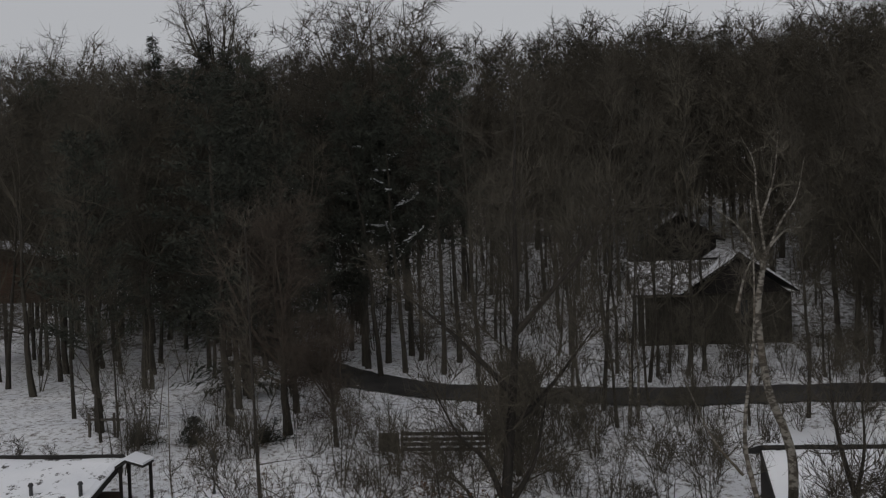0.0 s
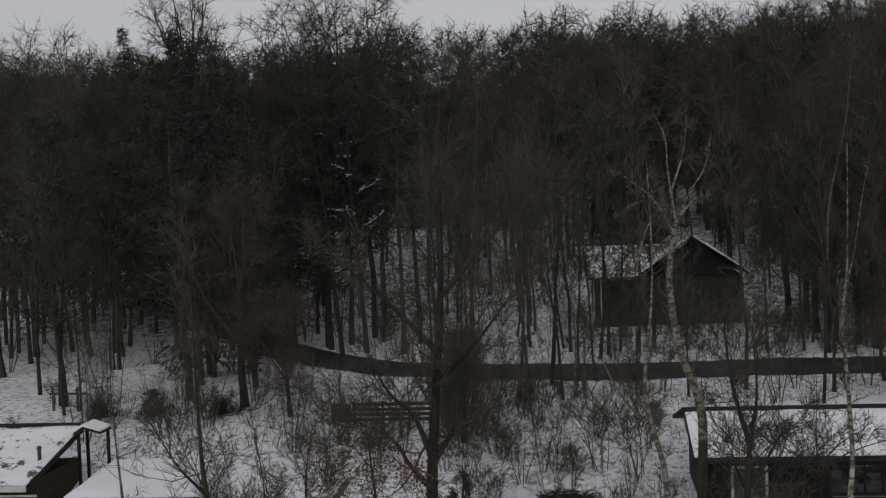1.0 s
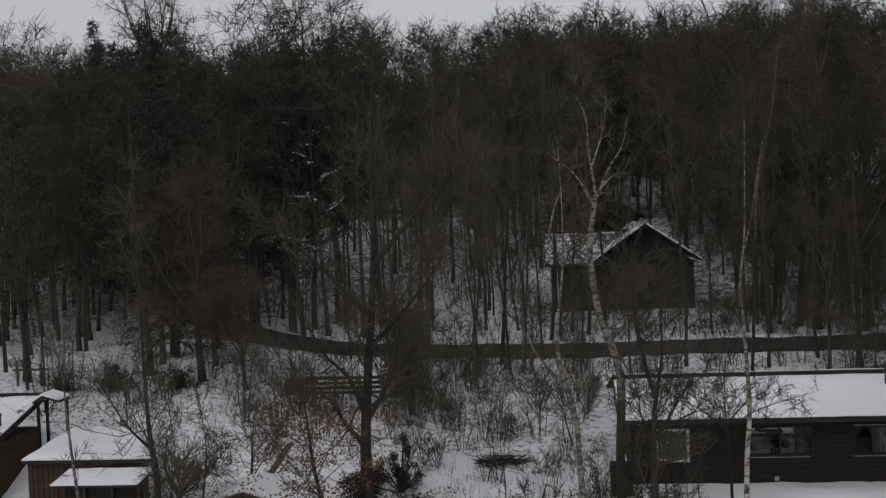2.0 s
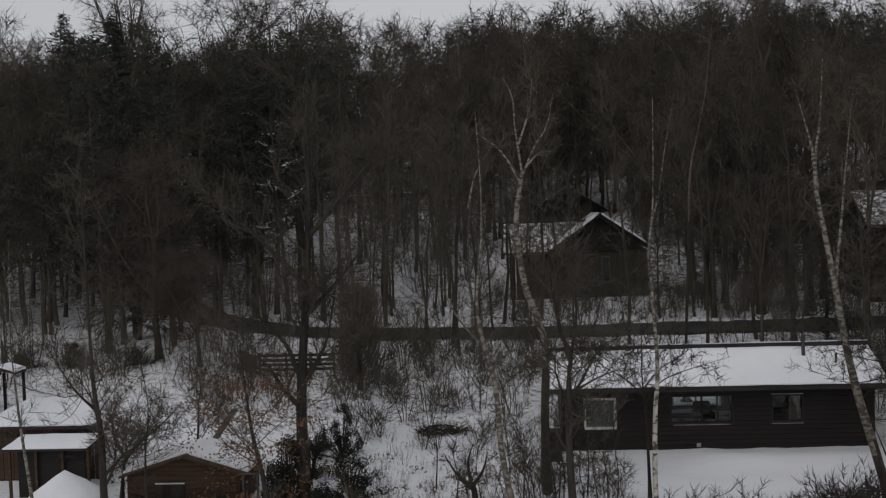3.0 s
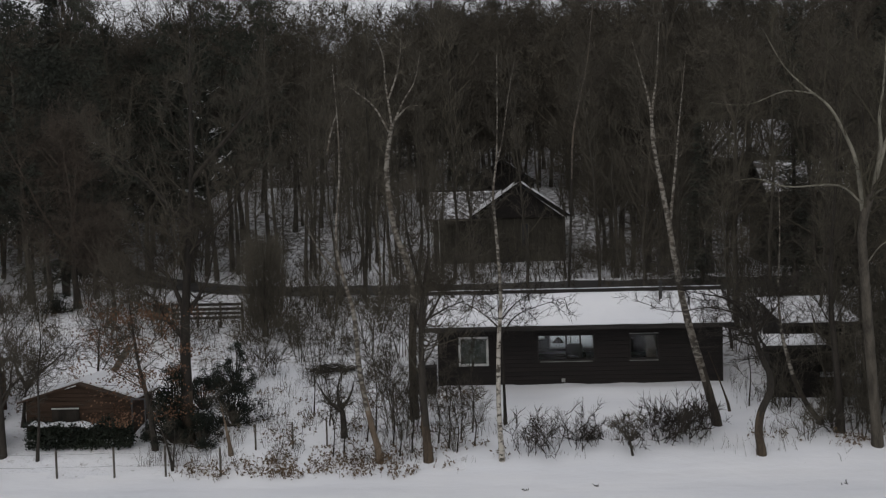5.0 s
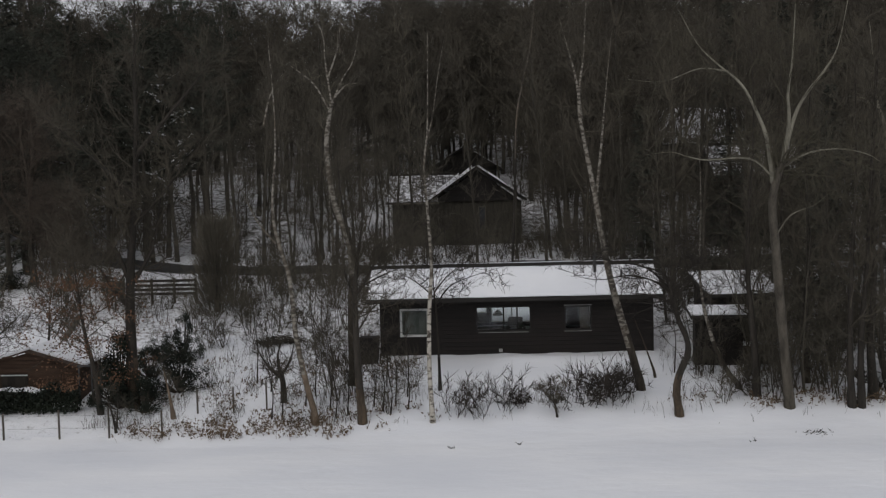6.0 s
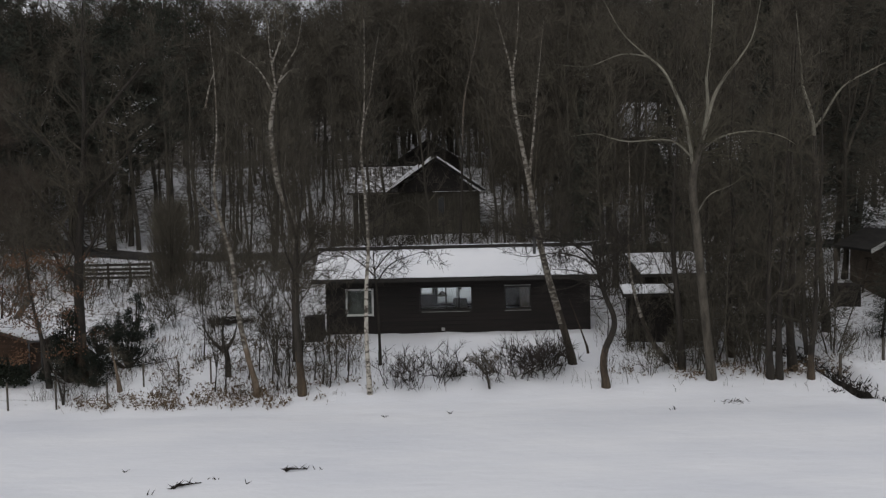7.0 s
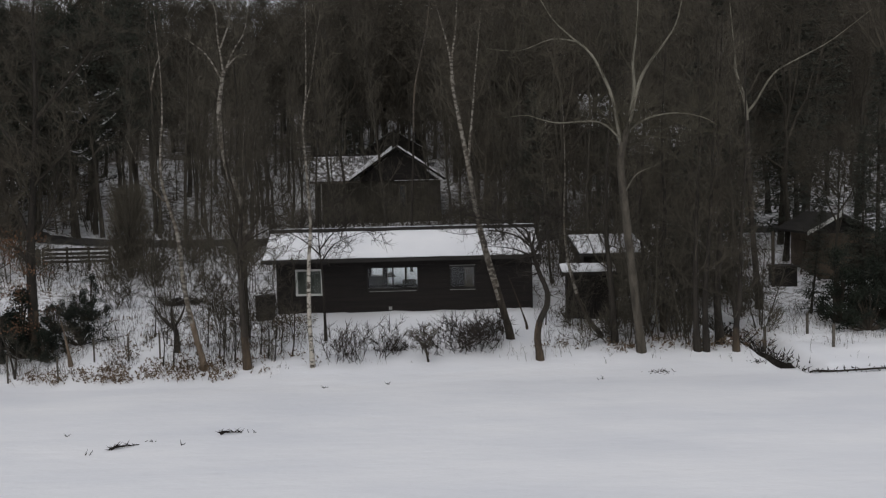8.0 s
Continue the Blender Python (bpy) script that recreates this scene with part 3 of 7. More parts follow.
def hero(name, label, line, r, mat, limbs=(), twig_mat=TWIG_DARK, seed=1, side=14, reach=1.6, side_from=0.4, tw=7, tl=0.7, tr=0.009, limb_r=0.4, fan=1, up=0.12, limb_mat=None, tip=0.07, kids=4, foot=0.0, foot_mat=None, wander=0.28):
    """A tree whose trunk and main limbs follow given lines; finer branches grow from them."""
    rng = random.Random(seed)
    base = Vector(line[0])
    root = thing(name, label, "tree", tuple(base))
    t, c = Wood(), Wood()
    pts = [p - base for p in curve(line)]
    pts[0].z -= 0.35
    n = len(pts) - 1
    t.tube(pts, [r * (1.3 if i == 0 else 1.08 if i == 1 else 1 - (1 - tip) * i / n) for i in range(n + 1)], 10)
    me = t.mesh("trunk")
    trunk = mesh_part("trunk", me, (mat, foot_mat or BARK_FOOT), root, smooth=True)
    if foot:
        for f in me.polygons:
            f.material_index = int(f.center.z < foot * (1 + 0.35 * noise.noise(f.center * 2.5)))
    def dress(pts, r0, r1, count, start, reach):
        m = len(pts) - 1
        for k in range(count):
            f = min(start + (1 - start) * (k + rng.random()) / count, 0.99)
            i = min(int(f * m), m - 1)
            q = pts[i].lerp(pts[i + 1], f * m - i)
            ax = (pts[i + 1] - pts[i]).normalized()
            d = (rand_dir(rng) + ax * 0.5 + Vector((0, 0, 0.15))).normalized()
            grow(c, c, rng, q, d, reach * rng.uniform(0.6, 1.2) * (1.2 - 0.5 * f), max((r0 + (r1 - r0) * f) * 0.35, 0.012), fan, kids, tw, tl, tr, up, wander)
    dress(pts, r, r * tip, side, side_from, reach)
    for li, l in enumerate(limbs):
        w = Wood()
        lp = [p - base for p in curve(l)]
        k = len(lp) - 1
        rl = r * (limb_r[li] if isinstance(limb_r, tuple) else limb_r)
        w.tube(lp, [rl * (1 - 0.92 * i / k) for i in range(k + 1)], 7)
        mesh_part("limb", w.mesh("limb"), limb_mat or mat, root, smooth=True)
        dress(lp, rl, rl * 0.2, max(side // 2, 4), 0.25, reach * 0.75)
    mesh_part("crown", c.mesh("crown"), twig_mat, root)
    return root


# ---- the dark wooden house by the field ----
def window(parent, x0, x1, z0, z1, y, mullions=(), frame_mat=PAINT, w=0.06, proud=0.03, deep=0.1):
    """A window in a wall facing -y: frame, sill and panes."""
    win = part("window", boxes((x0, y - proud, z0, x0 + w, y + deep, z1), (x1 - w, y - proud, z0, x1, y + deep, z1),
                               (x0 + w, y - proud, z1 - w, x1 - w, y + deep, z1), (x0 + w, y - proud, z0, x1 - w, y + deep, z0 + w)), frame_mat, parent)
    edges = [x0 + w, *mullions, x1 - w]
    for m in mullions:
        part("mullion", boxes((m - 0.03, y - proud + 0.01, z0 + w, m + 0.03, y + deep - 0.01, z1 - w)), frame_mat, win)
    for a, b in zip(edges, edges[1:]):
        p = part("pane", boxes((a, y + 0.04, z0 + w, b, y + 0.05, z1 - w)), GLASS, win)
        p.visible_shadow = False
    return win


def wall_bm(x0, x1, z0, z1, y0, y1, holes):
    """A wall along x with openings that go through it."""
    xs = sorted({x0, x1, *[h[0] for h in holes], *[h[1] for h in holes]})
    zs = sorted({z0, z1, *[h[2] for h in holes], *[h[3] for h in holes]})
    bm = bmesh.new()
    for a, b in zip(xs, xs[1:]):
        run = None
        for c, d in zip(zs, zs[1:]):
            mx, mz = (a + b) / 2, (c + d) / 2
            if any(h[0] < mx < h[1] and h[2] < mz < h[3] for h in holes):
                continue
            box(bm, a, y0, c, b, y1, d)
    bmesh.ops.remove_doubles(bm, verts=bm.verts, dist=0.0005)
    return bm


def snow_sheet(x0, x1, y0, y1, zf, thick=0.12, nx=24, ny=8, seed=0, amp=0.03):
    """A blanket of snow over a sloping plane: zf(x, y) is the plane's height."""
    bm = bmesh.new()
    top, low = [], []
    for j in range(ny + 1):
        for i in range(nx + 1):
            u, v = i / nx, j / ny
            x, y = x0 + (x1 - x0) * u, y0 + (y1 - y0) * v
            rim = min(min(u, 1 - u) * nx, min(v, 1 - v) * ny)
            k = 0.45 if rim < 0.5 else 1.0
            wob = 0.04 * noise.noise((x * 1.7, y * 1.7, seed)) if rim < 0.5 else 0
            top.append(bm.verts.new((x, y + wob, zf(x, y) + thick * k + amp * noise.noise((x * 0.8, y * 0.8, seed)))))
            low.append(bm.verts.new((x, y + wob, zf(x, y) + 0.004)))
    w = nx + 1
    for j in range(ny):
        for i in range(nx):
            a = j * w + i
            bm.faces.new((top[a], top[a + 1], top[a + w + 1], top[a + w]))
            bm.faces.new((low[a], low[a + w], low[a + w + 1], low[a + 1]))
    rim = [j for j in range(nx)] + [nx + w * j for j in range(ny)] + [w * ny + nx - i for i in range(nx)] + [w * (ny - j) for j in range(ny)]
    for a, b in zip(rim, rim[1:] + rim[:1]):
        bm.faces.new((top[b], top[a], low[a], low[b]))
    return bm


WIN = [(8.11, 9.38, 2.24, 3.48), (11.44, 13.86, 2.40, 3.52), (15.31, 16.51, 2.40, 3.48)]
HX0, HX1, HY0, HY1, HZ0 = 7.25, 19.15, 35.9, 40.6, 1.0
house = thing("summer_house", "long low dark-stained wooden bungalow with a snow-covered roof beside the field", "house", (0, 0, 0))
part("wall", wall_bm(HX0, HX1, HZ0, 3.98, HY0, HY0 + 0.16, WIN), DARK_WOOD, house)
for k in range(15):
    z = 1.25 + k * 0.18
    cuts = [HX0 - 0.02] + [v for h in WIN if h[2] < z + 0.02 and h[3] > z - 0.02 for v in (h[0] - 0.02, h[1] + 0.02)] + [HX1 + 0.02]
    for a, b in zip(cuts[::2], cuts[1::2]):
        part("board", boxes((a, HY0 - 0.022, z, b, HY0 - 0.003, z + 0.165)), DARK_WOOD, house)
part("wall", wall_bm(HX0, HX1, HZ0, 3.98, HY1 - 0.16, HY1, [(11.35, 11.95, 2.7, 3.45), (12.16, 14.2, 2.25, 3.45)]), DARK_WOOD, house)
part("side_wall", prism([(HY0 + 0.16, HZ0), (HY1 - 0.16, HZ0), (HY1 - 0.16, 4.2), (37.6, 5.3), (HY0 + 0.16, 4.2)], "x", HX0, HX0 + 0.16), DARK_WOOD, house)
part("side_wall", prism([(HY0 + 0.16, HZ0), (HY1 - 0.16, HZ0), (HY1 - 0.16, 4.2), (37.6, 5.3), (HY0 + 0.16, 4.2)], "x", HX1 - 0.16, HX1), DARK_WOOD, house)
part("inner_wall", boxes((10.0, HY0 + 0.17, 1.6, 10.1, HY1 - 0.17, 3.95), (14.6, HY0 + 0.17, 1.6, 14.7, HY1 - 0.17, 3.95)), INSIDE, house)
part("floor_slab", boxes((HX0 + 0.17, HY0 + 0.17, 1.35, HX1 - 0.17, HY1 - 0.17, 1.55)), FURNITURE, house)
part("inner_ceiling", boxes((HX0 + 0.17, HY0 + 0.17, 3.84, HX1 - 0.17, HY1 - 0.17, 3.95)), INSIDE, house)
RX0, RX1 = 6.72, 19.45
part("roof", prism([(34.98, 3.86), (34.98, 4.0), (37.55, 5.16), (37.55, 5.0)], "x", RX0, RX1), FASCIA, house)
part("roof", prism([(37.4, 5.1), (37.4, 5.3), (41.3, 4.25), (41.3, 4.1)], "x", RX0, RX1), FASCIA, house)
part("ridge_board", boxes((RX0, 37.42, 5.02, RX1, 37.5, 5.27)), FASCIA, house, "dark board below the roof's upper edge")
part("gutter", boxes((RX0 - 0.02, 34.9, 3.82, RX1 + 0.02, 34.975, 3.95), bevel=0.015), FASCIA, house)
part("snow_cover", snow_sheet(RX0 + 0.05, RX1 - 0.02, 34.99, 37.4, lambda x, y: 4.0 + (y - 34.98) * 1.16 / 2.57, 0.1, 50, 10, 1), SNOW, house, "even layer of snow")
part("snow_cover", snow_sheet(RX0 + 0.03, RX1 - 0.02, 37.4, 41.2, lambda x, y: 5.3 - (y - 37.4) * 1.05 / 3.9, 0.08, 50, 8, 2), SNOW, house, "even layer of snow")
for a, b, c, d in WIN:
    window(house, a, b, c, d, HY0, [12.66, 13.25] if b - a > 2 else [], PAINT if a < 9 else FASCIA, 0.09 if a < 9 else 0.06)
part("sill", boxes((11.56, HY0 - 0.06, 2.36, 13.74, HY0 - 0.02, 2.385)), SILL, house)
part("sill", boxes((15.3, HY0 - 0.06, 2.36, 16.5, HY0 - 0.02, 2.385)), SILL, house)
part("lintel_strip", boxes((15.3, HY0 - 0.05, 3.495, 16.5, HY0 - 0.02, 3.525)), SILL, house)
window(house, 11.35, 11.95, 2.7, 3.45, HY1 - 0.12, [], PAINT, 0.05)
window(house, 12.16, 14.2, 2.25, 3.45, HY1 - 0.12, [13.15], PAINT, 0.05)
part("vent", boxes((12.43, HY0 - 0.04, 1.5, 12.59, HY0 - 0.022, 1.65)), SILL, house, "small pale square vent")
part("curtain", boxes((8.2, HY0 + 0.13, 2.3, 9.28, HY0 + 0.15, 3.44)), CURTAIN, house, "drawn grey-green curtain")
part("curtain", boxes((16.0, HY0 + 0.2, 2.4, 16.45, HY0 + 0.24, 3.46)), FURNITURE, house, "dark curtain")
bm = bmesh.new()
bmesh.ops.create_cone(bm, cap_ends=True, segments=12, radius1=0.07, radius2=0.07, depth=0.9, matrix=pose(16.75, 36.7, 5.15))
bmesh.ops.create_cone(bm, cap_ends=True, segments=12, radius1=0.12, radius2=0.05, depth=0.1, matrix=pose(16.75, 36.7, 5.62))
part("flue_pipe", bm, METAL, house, "thin dark flue pipe with a cap")
bm = bmesh.new()
bmesh.ops.create_cone(bm, cap_ends=True, segments=10, radius1=0.05, radius2=0.05, depth=0.5, matrix=pose(17.85, 36.2, 4.75))
part("vent_pipe", bm, METAL, house)

# furniture seen through the wide window
table = thing("table", "dark dining table inside the bungalow", "table", (12.2, 38.2, 1.55))
part("tabletop", boxes((-0.8, -0.45, 0.7, 0.8, 0.45, 0.74), bevel=0.01), FURNITURE, table)
for sx in (-0.74, 0.68):
    for sy in (-0.4, 0.34):
        part("leg", boxes((sx, sy, 0, sx + 0.06, sy + 0.06, 0.7)), FURNITURE, table)
lamp_in = thing("pendant_lamp", "dark pendant lamp hanging inside the bungalow", "lamp", (12.45, 38.3, 2.95))
bm = bmesh.new()
bmesh.ops.create_cone(bm, cap_ends=False, segments=14, radius1=0.27, radius2=0.08, depth=0.22)
part("shade", bm, FURNITURE, lamp_in)
part("cord", boxes((-0.01, -0.01, 0.1, 0.01, 0.01, 0.89)), FURNITURE, lamp_in)
armchair = thing("armchair", "dark upholstered armchair inside the bungalow", "chair", (13.3, 39.6, 1.55))
part("seat", boxes((-0.35, -0.35, 0.0, 0.35, 0.35, 0.45), bevel=0.04), FURNITURE, armchair)
part("backrest", boxes((-0.35, 0.25, 0.45, 0.35, 0.4, 1.0), bevel=0.04), FURNITURE, armchair)
for s in (-0.45, 0.35):
    part("armrest", boxes((s, -0.35, 0.0, s + 0.1, 0.3, 0.62), bevel=0.02), FURNITURE, armchair)

crate = thing("wooden_crate", "dark wooden storage crate at the bungalow's corner", "crate", (6.75, 35.2, ground(6.75, 35.2) - 0.1))
for k in range(6):
    part("board", boxes((-0.35, -0.4, 0.05 + k * 0.19, 0.45, -0.37, 0.22 + k * 0.19)), DARK_WOOD, crate)
part("body", boxes((-0.34, -0.36, 0, 0.44, 0.4, 1.18), bevel=0.01), DARK_WOOD, crate)

prop = hero("leaning_pole", "bare pole leaning beside the bungalow", [(18.62, 31.93, 0.95), (18.2, 32.0, 2.2), (17.8, 32.1, 3.31)], 0.05, BARK_BROWN, side=0, seed=3)
prop["category"] = "pole"


# ---- the cabin above the lane, and another behind it ----
def gable(x, half, z_eave, z_top, y0, y1):
    return prism([(x - half, z_eave), (x + half, z_eave), (x, z_top)], "y", y0, y1)


cabin = thing("cabin", "weathered brown wooden cabin with two gables and a snowy tiled roof", "cabin", (0, 0, 0))
part("wall", boxes((4.85, 72.5, 3.7, 15.0, 78.5, 7.75)), GREY_WOOD, cabin)
for k in range(50):
    part("board", boxes((4.86 + k * 0.2, 72.46, 4.2, 5.03 + k * 0.2, 72.49, 7.62)), GREY_WOOD, cabin)
CX, CT, CH, CE = 11.55, 10.42, 3.55, 7.98
part("gable", gable(CX, CH - 0.25, CE - 0.2, CT - 0.2, 72.3, 72.5), DARK_WOOD, cabin)
for s in (-1, 1):
    def slab(o, t):
        return [(CX, CT + o), (CX + s * (CH + 0.3), CE - 0.2 + o), (CX + s * (CH + 0.3), CE - 0.2 + o + t), (CX, CT + o + t)]
    part("roof", prism(slab(-0.02, 0.12), "y", 71.7, 82), DARK_WOOD, cabin)
    part("snow_cover", prism(slab(0.104, 0.06), "y", 71.72, 81.9), SNOW_TILES, cabin, "thin patchy snow")
    for a, b, w in ((0.03, 0.2, 0.15), (0.22, 0.58, 0.18), (0.6, 0.84, 0.15), (0.9, 1.0, 0.1)) if s > 0 else ((0.1, 0.34, 0.3), (0.36, 0.8, 0.42), (0.8, 1.0, 0.25)):
        ax, az, bx, bz = CX + s * (CH + 0.3) * a, CT - (CT - CE + 0.2) * a, CX + s * (CH + 0.3) * b, CT - (CT - CE + 0.2) * b
        part("verge_snow", prism([(ax, az + 0.1), (bx, bz + 0.1), (bx, bz + 0.1 + w * 0.7), (ax, az + 0.1 + w)], "y", 71.4, 71.69), SNOW, cabin, "broken strip of snow along the verge")
part("roof", prism([(71.95, 7.66), (71.95, 7.8), (75.6, 9.92), (75.6, 9.75)], "x", 4.4, 8.5), DARK_WOOD, cabin)
part("roof", prism([(73.2, 8.39), (73.2, 8.53), (75.6, 9.92), (75.6, 9.75)], "x", 8.5, 11.0), DARK_WOOD, cabin)
part("snow_cover", prism([(71.97, 7.815), (71.97, 7.88), (75.5, 9.93), (75.5, 9.865)], "x", 4.45, 8.48), SNOW_TILES, cabin, "thin snow with tiles showing through")
part("snow_cover", prism([(73.25, 8.565), (73.25, 8.62), (75.5, 9.93), (75.5, 9.865)], "x", 8.5, 10.6), SNOW_TILES, cabin, "thin snow with tiles showing through")
part("roof", prism([(75.6, 9.75), (75.6, 9.92), (79.2, 7.8), (79.2, 7.65)], "x", 4.4, 11.0), DARK_WOOD, cabin)
part("ridge_tiles", boxes((4.4, 75.45, 9.9, 10.9, 75.75, 10.06), bevel=0.03), DARK_WOOD, cabin, "dark row of ridge tiles")
trng = random.Random(31)
for k in range(27):
    x, top, low = 6.35 + k * 0.148, trng.uniform(0.0, 0.12), trng.uniform(0.25, 0.62)
    part("tile_rib", prism([(75.4 - 3.4 * top, 9.9 - 1.98 * top), (75.4 - 3.4 * top, 9.97 - 1.98 * top), (75.4 - 3.4 * low, 9.965 - 1.98 * low), (75.4 - 3.4 * low, 9.9 - 1.98 * low)], "x", x, x + trng.uniform(0.03, 0.07)), DARK_WOOD, cabin)
for x, r_ in ((4.8, 0.05), (5.3, 0.04)):
    bm = bmesh.new()
    bmesh.ops.create_cone(bm, cap_ends=True, segments=8, radius1=r_, radius2=r_, depth=3.3, matrix=pose(x, 72.3 if x < 5 else 72.42, 6.05))
    part("downpipe", bm, PAINT, cabin, "pale grey downpipe")
part("window", boxes((11.62, 72.42, 5.6, 11.68, 72.45, 7.36), (12.14, 72.42, 5.6, 12.2, 72.45, 7.36), (11.62, 72.42, 7.3, 12.2, 72.45, 7.36)), FENCE_WOOD, cabin, "narrow window in a pale frame")
part("pane", boxes((11.69, 72.43, 5.6, 12.13, 72.455, 7.29)), GLASS_DARK, cabin)
part("eave_board", boxes((4.7, 71.88, 7.64, 8.6, 71.94, 7.76)), FENCE_WOOD, cabin, "pale eave board")

upper = thing("cabin", "dark gabled cabin with snow along its verges higher up the hill", "cabin", (10.3, 97.0, 0))
part("wall", boxes((-3.2, 0, 7.5, 3.2, 6, 11.0)), DARK_WOOD, upper)
part("gable", prism([(-3.2, 11.0), (3.2, 11.0), (0, 13.0)], "y", -0.06, 0.1), DARK_WOOD, upper)
for s in (-1, 1):
    part("roof", prism([(0, 13.0), (s * 3.9, 10.55), (s * 3.9, 10.7), (0, 13.15)], "y", -0.7, 6.4), DARK_WOOD, upper)
    part("snow_cover", prism([(0, 13.155), (s * 3.9, 10.705), (s * 3.9, 10.76), (0, 13.22)], "y", -0.55, 6.4), SNOW_TILES, upper, "thin patchy snow")
part("roof_pole", boxes((-0.05, -0.9, 11.6, 0.05, -0.8, 13.5)), FENCE_WOOD, upper, "thin pale pole at the gable")


chalet = thing("hillside_house", "dark two-storey wooden house with snow on its roof among trees", "house", (28.9, 66.0, 4.5))
part("wall", boxes((0, 0, -0.5, 5.8, 6.2, 4.9)), DARK_WOOD, chalet)
for k in range(26):
    part("board", boxes((0.02 + k * 0.222, -0.04, -0.2, 0.21 + k * 0.222, -0.004, 4.85)), DARK_WOOD, chalet)
part("gable", prism([(0, 4.9), (6.2, 4.9), (3.1, 6.8)], "x", 0.0, 0.15), DARK_WOOD, chalet)
part("gable", prism([(0, 4.9), (6.2, 4.9), (3.1, 6.8)], "x", 5.65, 5.8), DARK_WOOD, chalet)
part("roof", prism([(-0.7, 4.55), (3.1, 6.85), (3.1, 7.0), (-0.7, 4.7)], "x", -0.5, 6.3), FASCIA, chalet)
part("roof", prism([(6.9, 4.55), (3.1, 6.85), (3.1, 7.0), (6.9, 4.7)], "x", -0.5, 6.3), FASCIA, chalet)
part("snow_cover", snow_sheet(-0.45, 6.25, -0.68, 3.0, lambda x, y: 4.705 + (y + 0.7) * 0.605, 0.09, 20, 10, 21, 0.05), SNOW_TILES, chalet, "patchy snow")
part("snow_cover", snow_sheet(-0.45, 6.25, 3.15, 6.8, lambda x, y: 7.0 - (y - 3.1) * 0.605, 0.09, 20, 10, 22, 0.05), SNOW, chalet, "layer of snow")
for a in (0.9, 3.6):
    window(chalet, a, a + 1.1, 2.9, 4.0, -0.04, [a + 0.55], FENCE_WOOD)

lodge = thing("hillside_house", "dark house with a steep snowy roof high among the trees", "house", (28.9, 89.6, 8.0))
part("wall", boxes((0.4, 0, -0.8, 8.2, 7.6, 4.6)), DARK_WOOD, lodge)
for k in range(20):
    part("board", boxes((0.42 + k * 0.39, -0.04, 0.0, 0.79 + k * 0.39, -0.004, 4.55)), DARK_WOOD, lodge)
for x in (0.4, 8.05):
    part("gable", prism([(0, 4.6), (7.6, 4.6), (3.8, 7.9)], "x", x, x + 0.15), DARK_WOOD, lodge)
part("roof", prism([(-0.7, 4.3), (3.8, 8.0), (3.8, 8.15), (-0.7, 4.45)], "x", 0.0, 8.6), FASCIA, lodge)
part("roof", prism([(8.3, 4.3), (3.8, 8.0), (3.8, 8.15), (8.3, 4.45)], "x", 0.0, 8.6), FASCIA, lodge)
part("snow_cover", snow_sheet(0.05, 8.55, -0.68, 3.7, lambda x, y: 4.455 + (y + 0.7) * 0.822, 0.09, 20, 10, 23, 0.05), SNOW, lodge, "layer of snow")
part("snow_cover", snow_sheet(0.05, 8.55, 3.85, 8.2, lambda x, y: 8.15 - (y - 3.8) * 0.822, 0.09, 20, 10, 24, 0.05), SNOW, lodge, "layer of snow")
for a in (1.6, 5.4):
    window(lodge, a, a + 1.3, 1.6, 3.0, -0.04, [a + 0.65], FENCE_WOOD)


raised = thing("raised_cabin", "dark reddish-brown cabin on posts with thin snow on its roof", "cabin", (-39.6, 67.5, 5.1))
part("wall", boxes((-4.4, 0, 3.6, 4.6, 4.0, 6.7)), BROWN_WOOD, raised)
for k in range(17):
    part("board", boxes((-4.4, -0.03, 3.62 + k * 0.18, 4.6, -0.004, 3.78 + k * 0.18)), BROWN_WOOD, raised)
part("gable", prism([(-4.4, 6.7), (4.6, 6.7), (0.1, 7.6)], "y", 0.0, 0.1), BROWN_WOOD, raised)
for s in (-1, 1):
    part("roof", prism([(0.1, 7.62), (0.1 + s * 5.2, 6.45), (0.1 + s * 5.2, 6.6), (0.1, 7.77)], "y", -0.7, 4.5), FASCIA, raised)
    part("snow_cover", prism([(0.1, 7.775), (0.1 + s * 5.2, 6.605), (0.1 + s * 5.2, 6.68), (0.1, 7.87)], "y", -0.7, 4.5), SNOW, raised, "thin snow")
for x in (-4.2, -1.4, 1.5, 4.4):
    for y in (0.1, 3.7):
        part("post", boxes((x - 0.1, y, -1.6, x + 0.1, y + 0.2, 3.6)), BARK_DARK, raised)


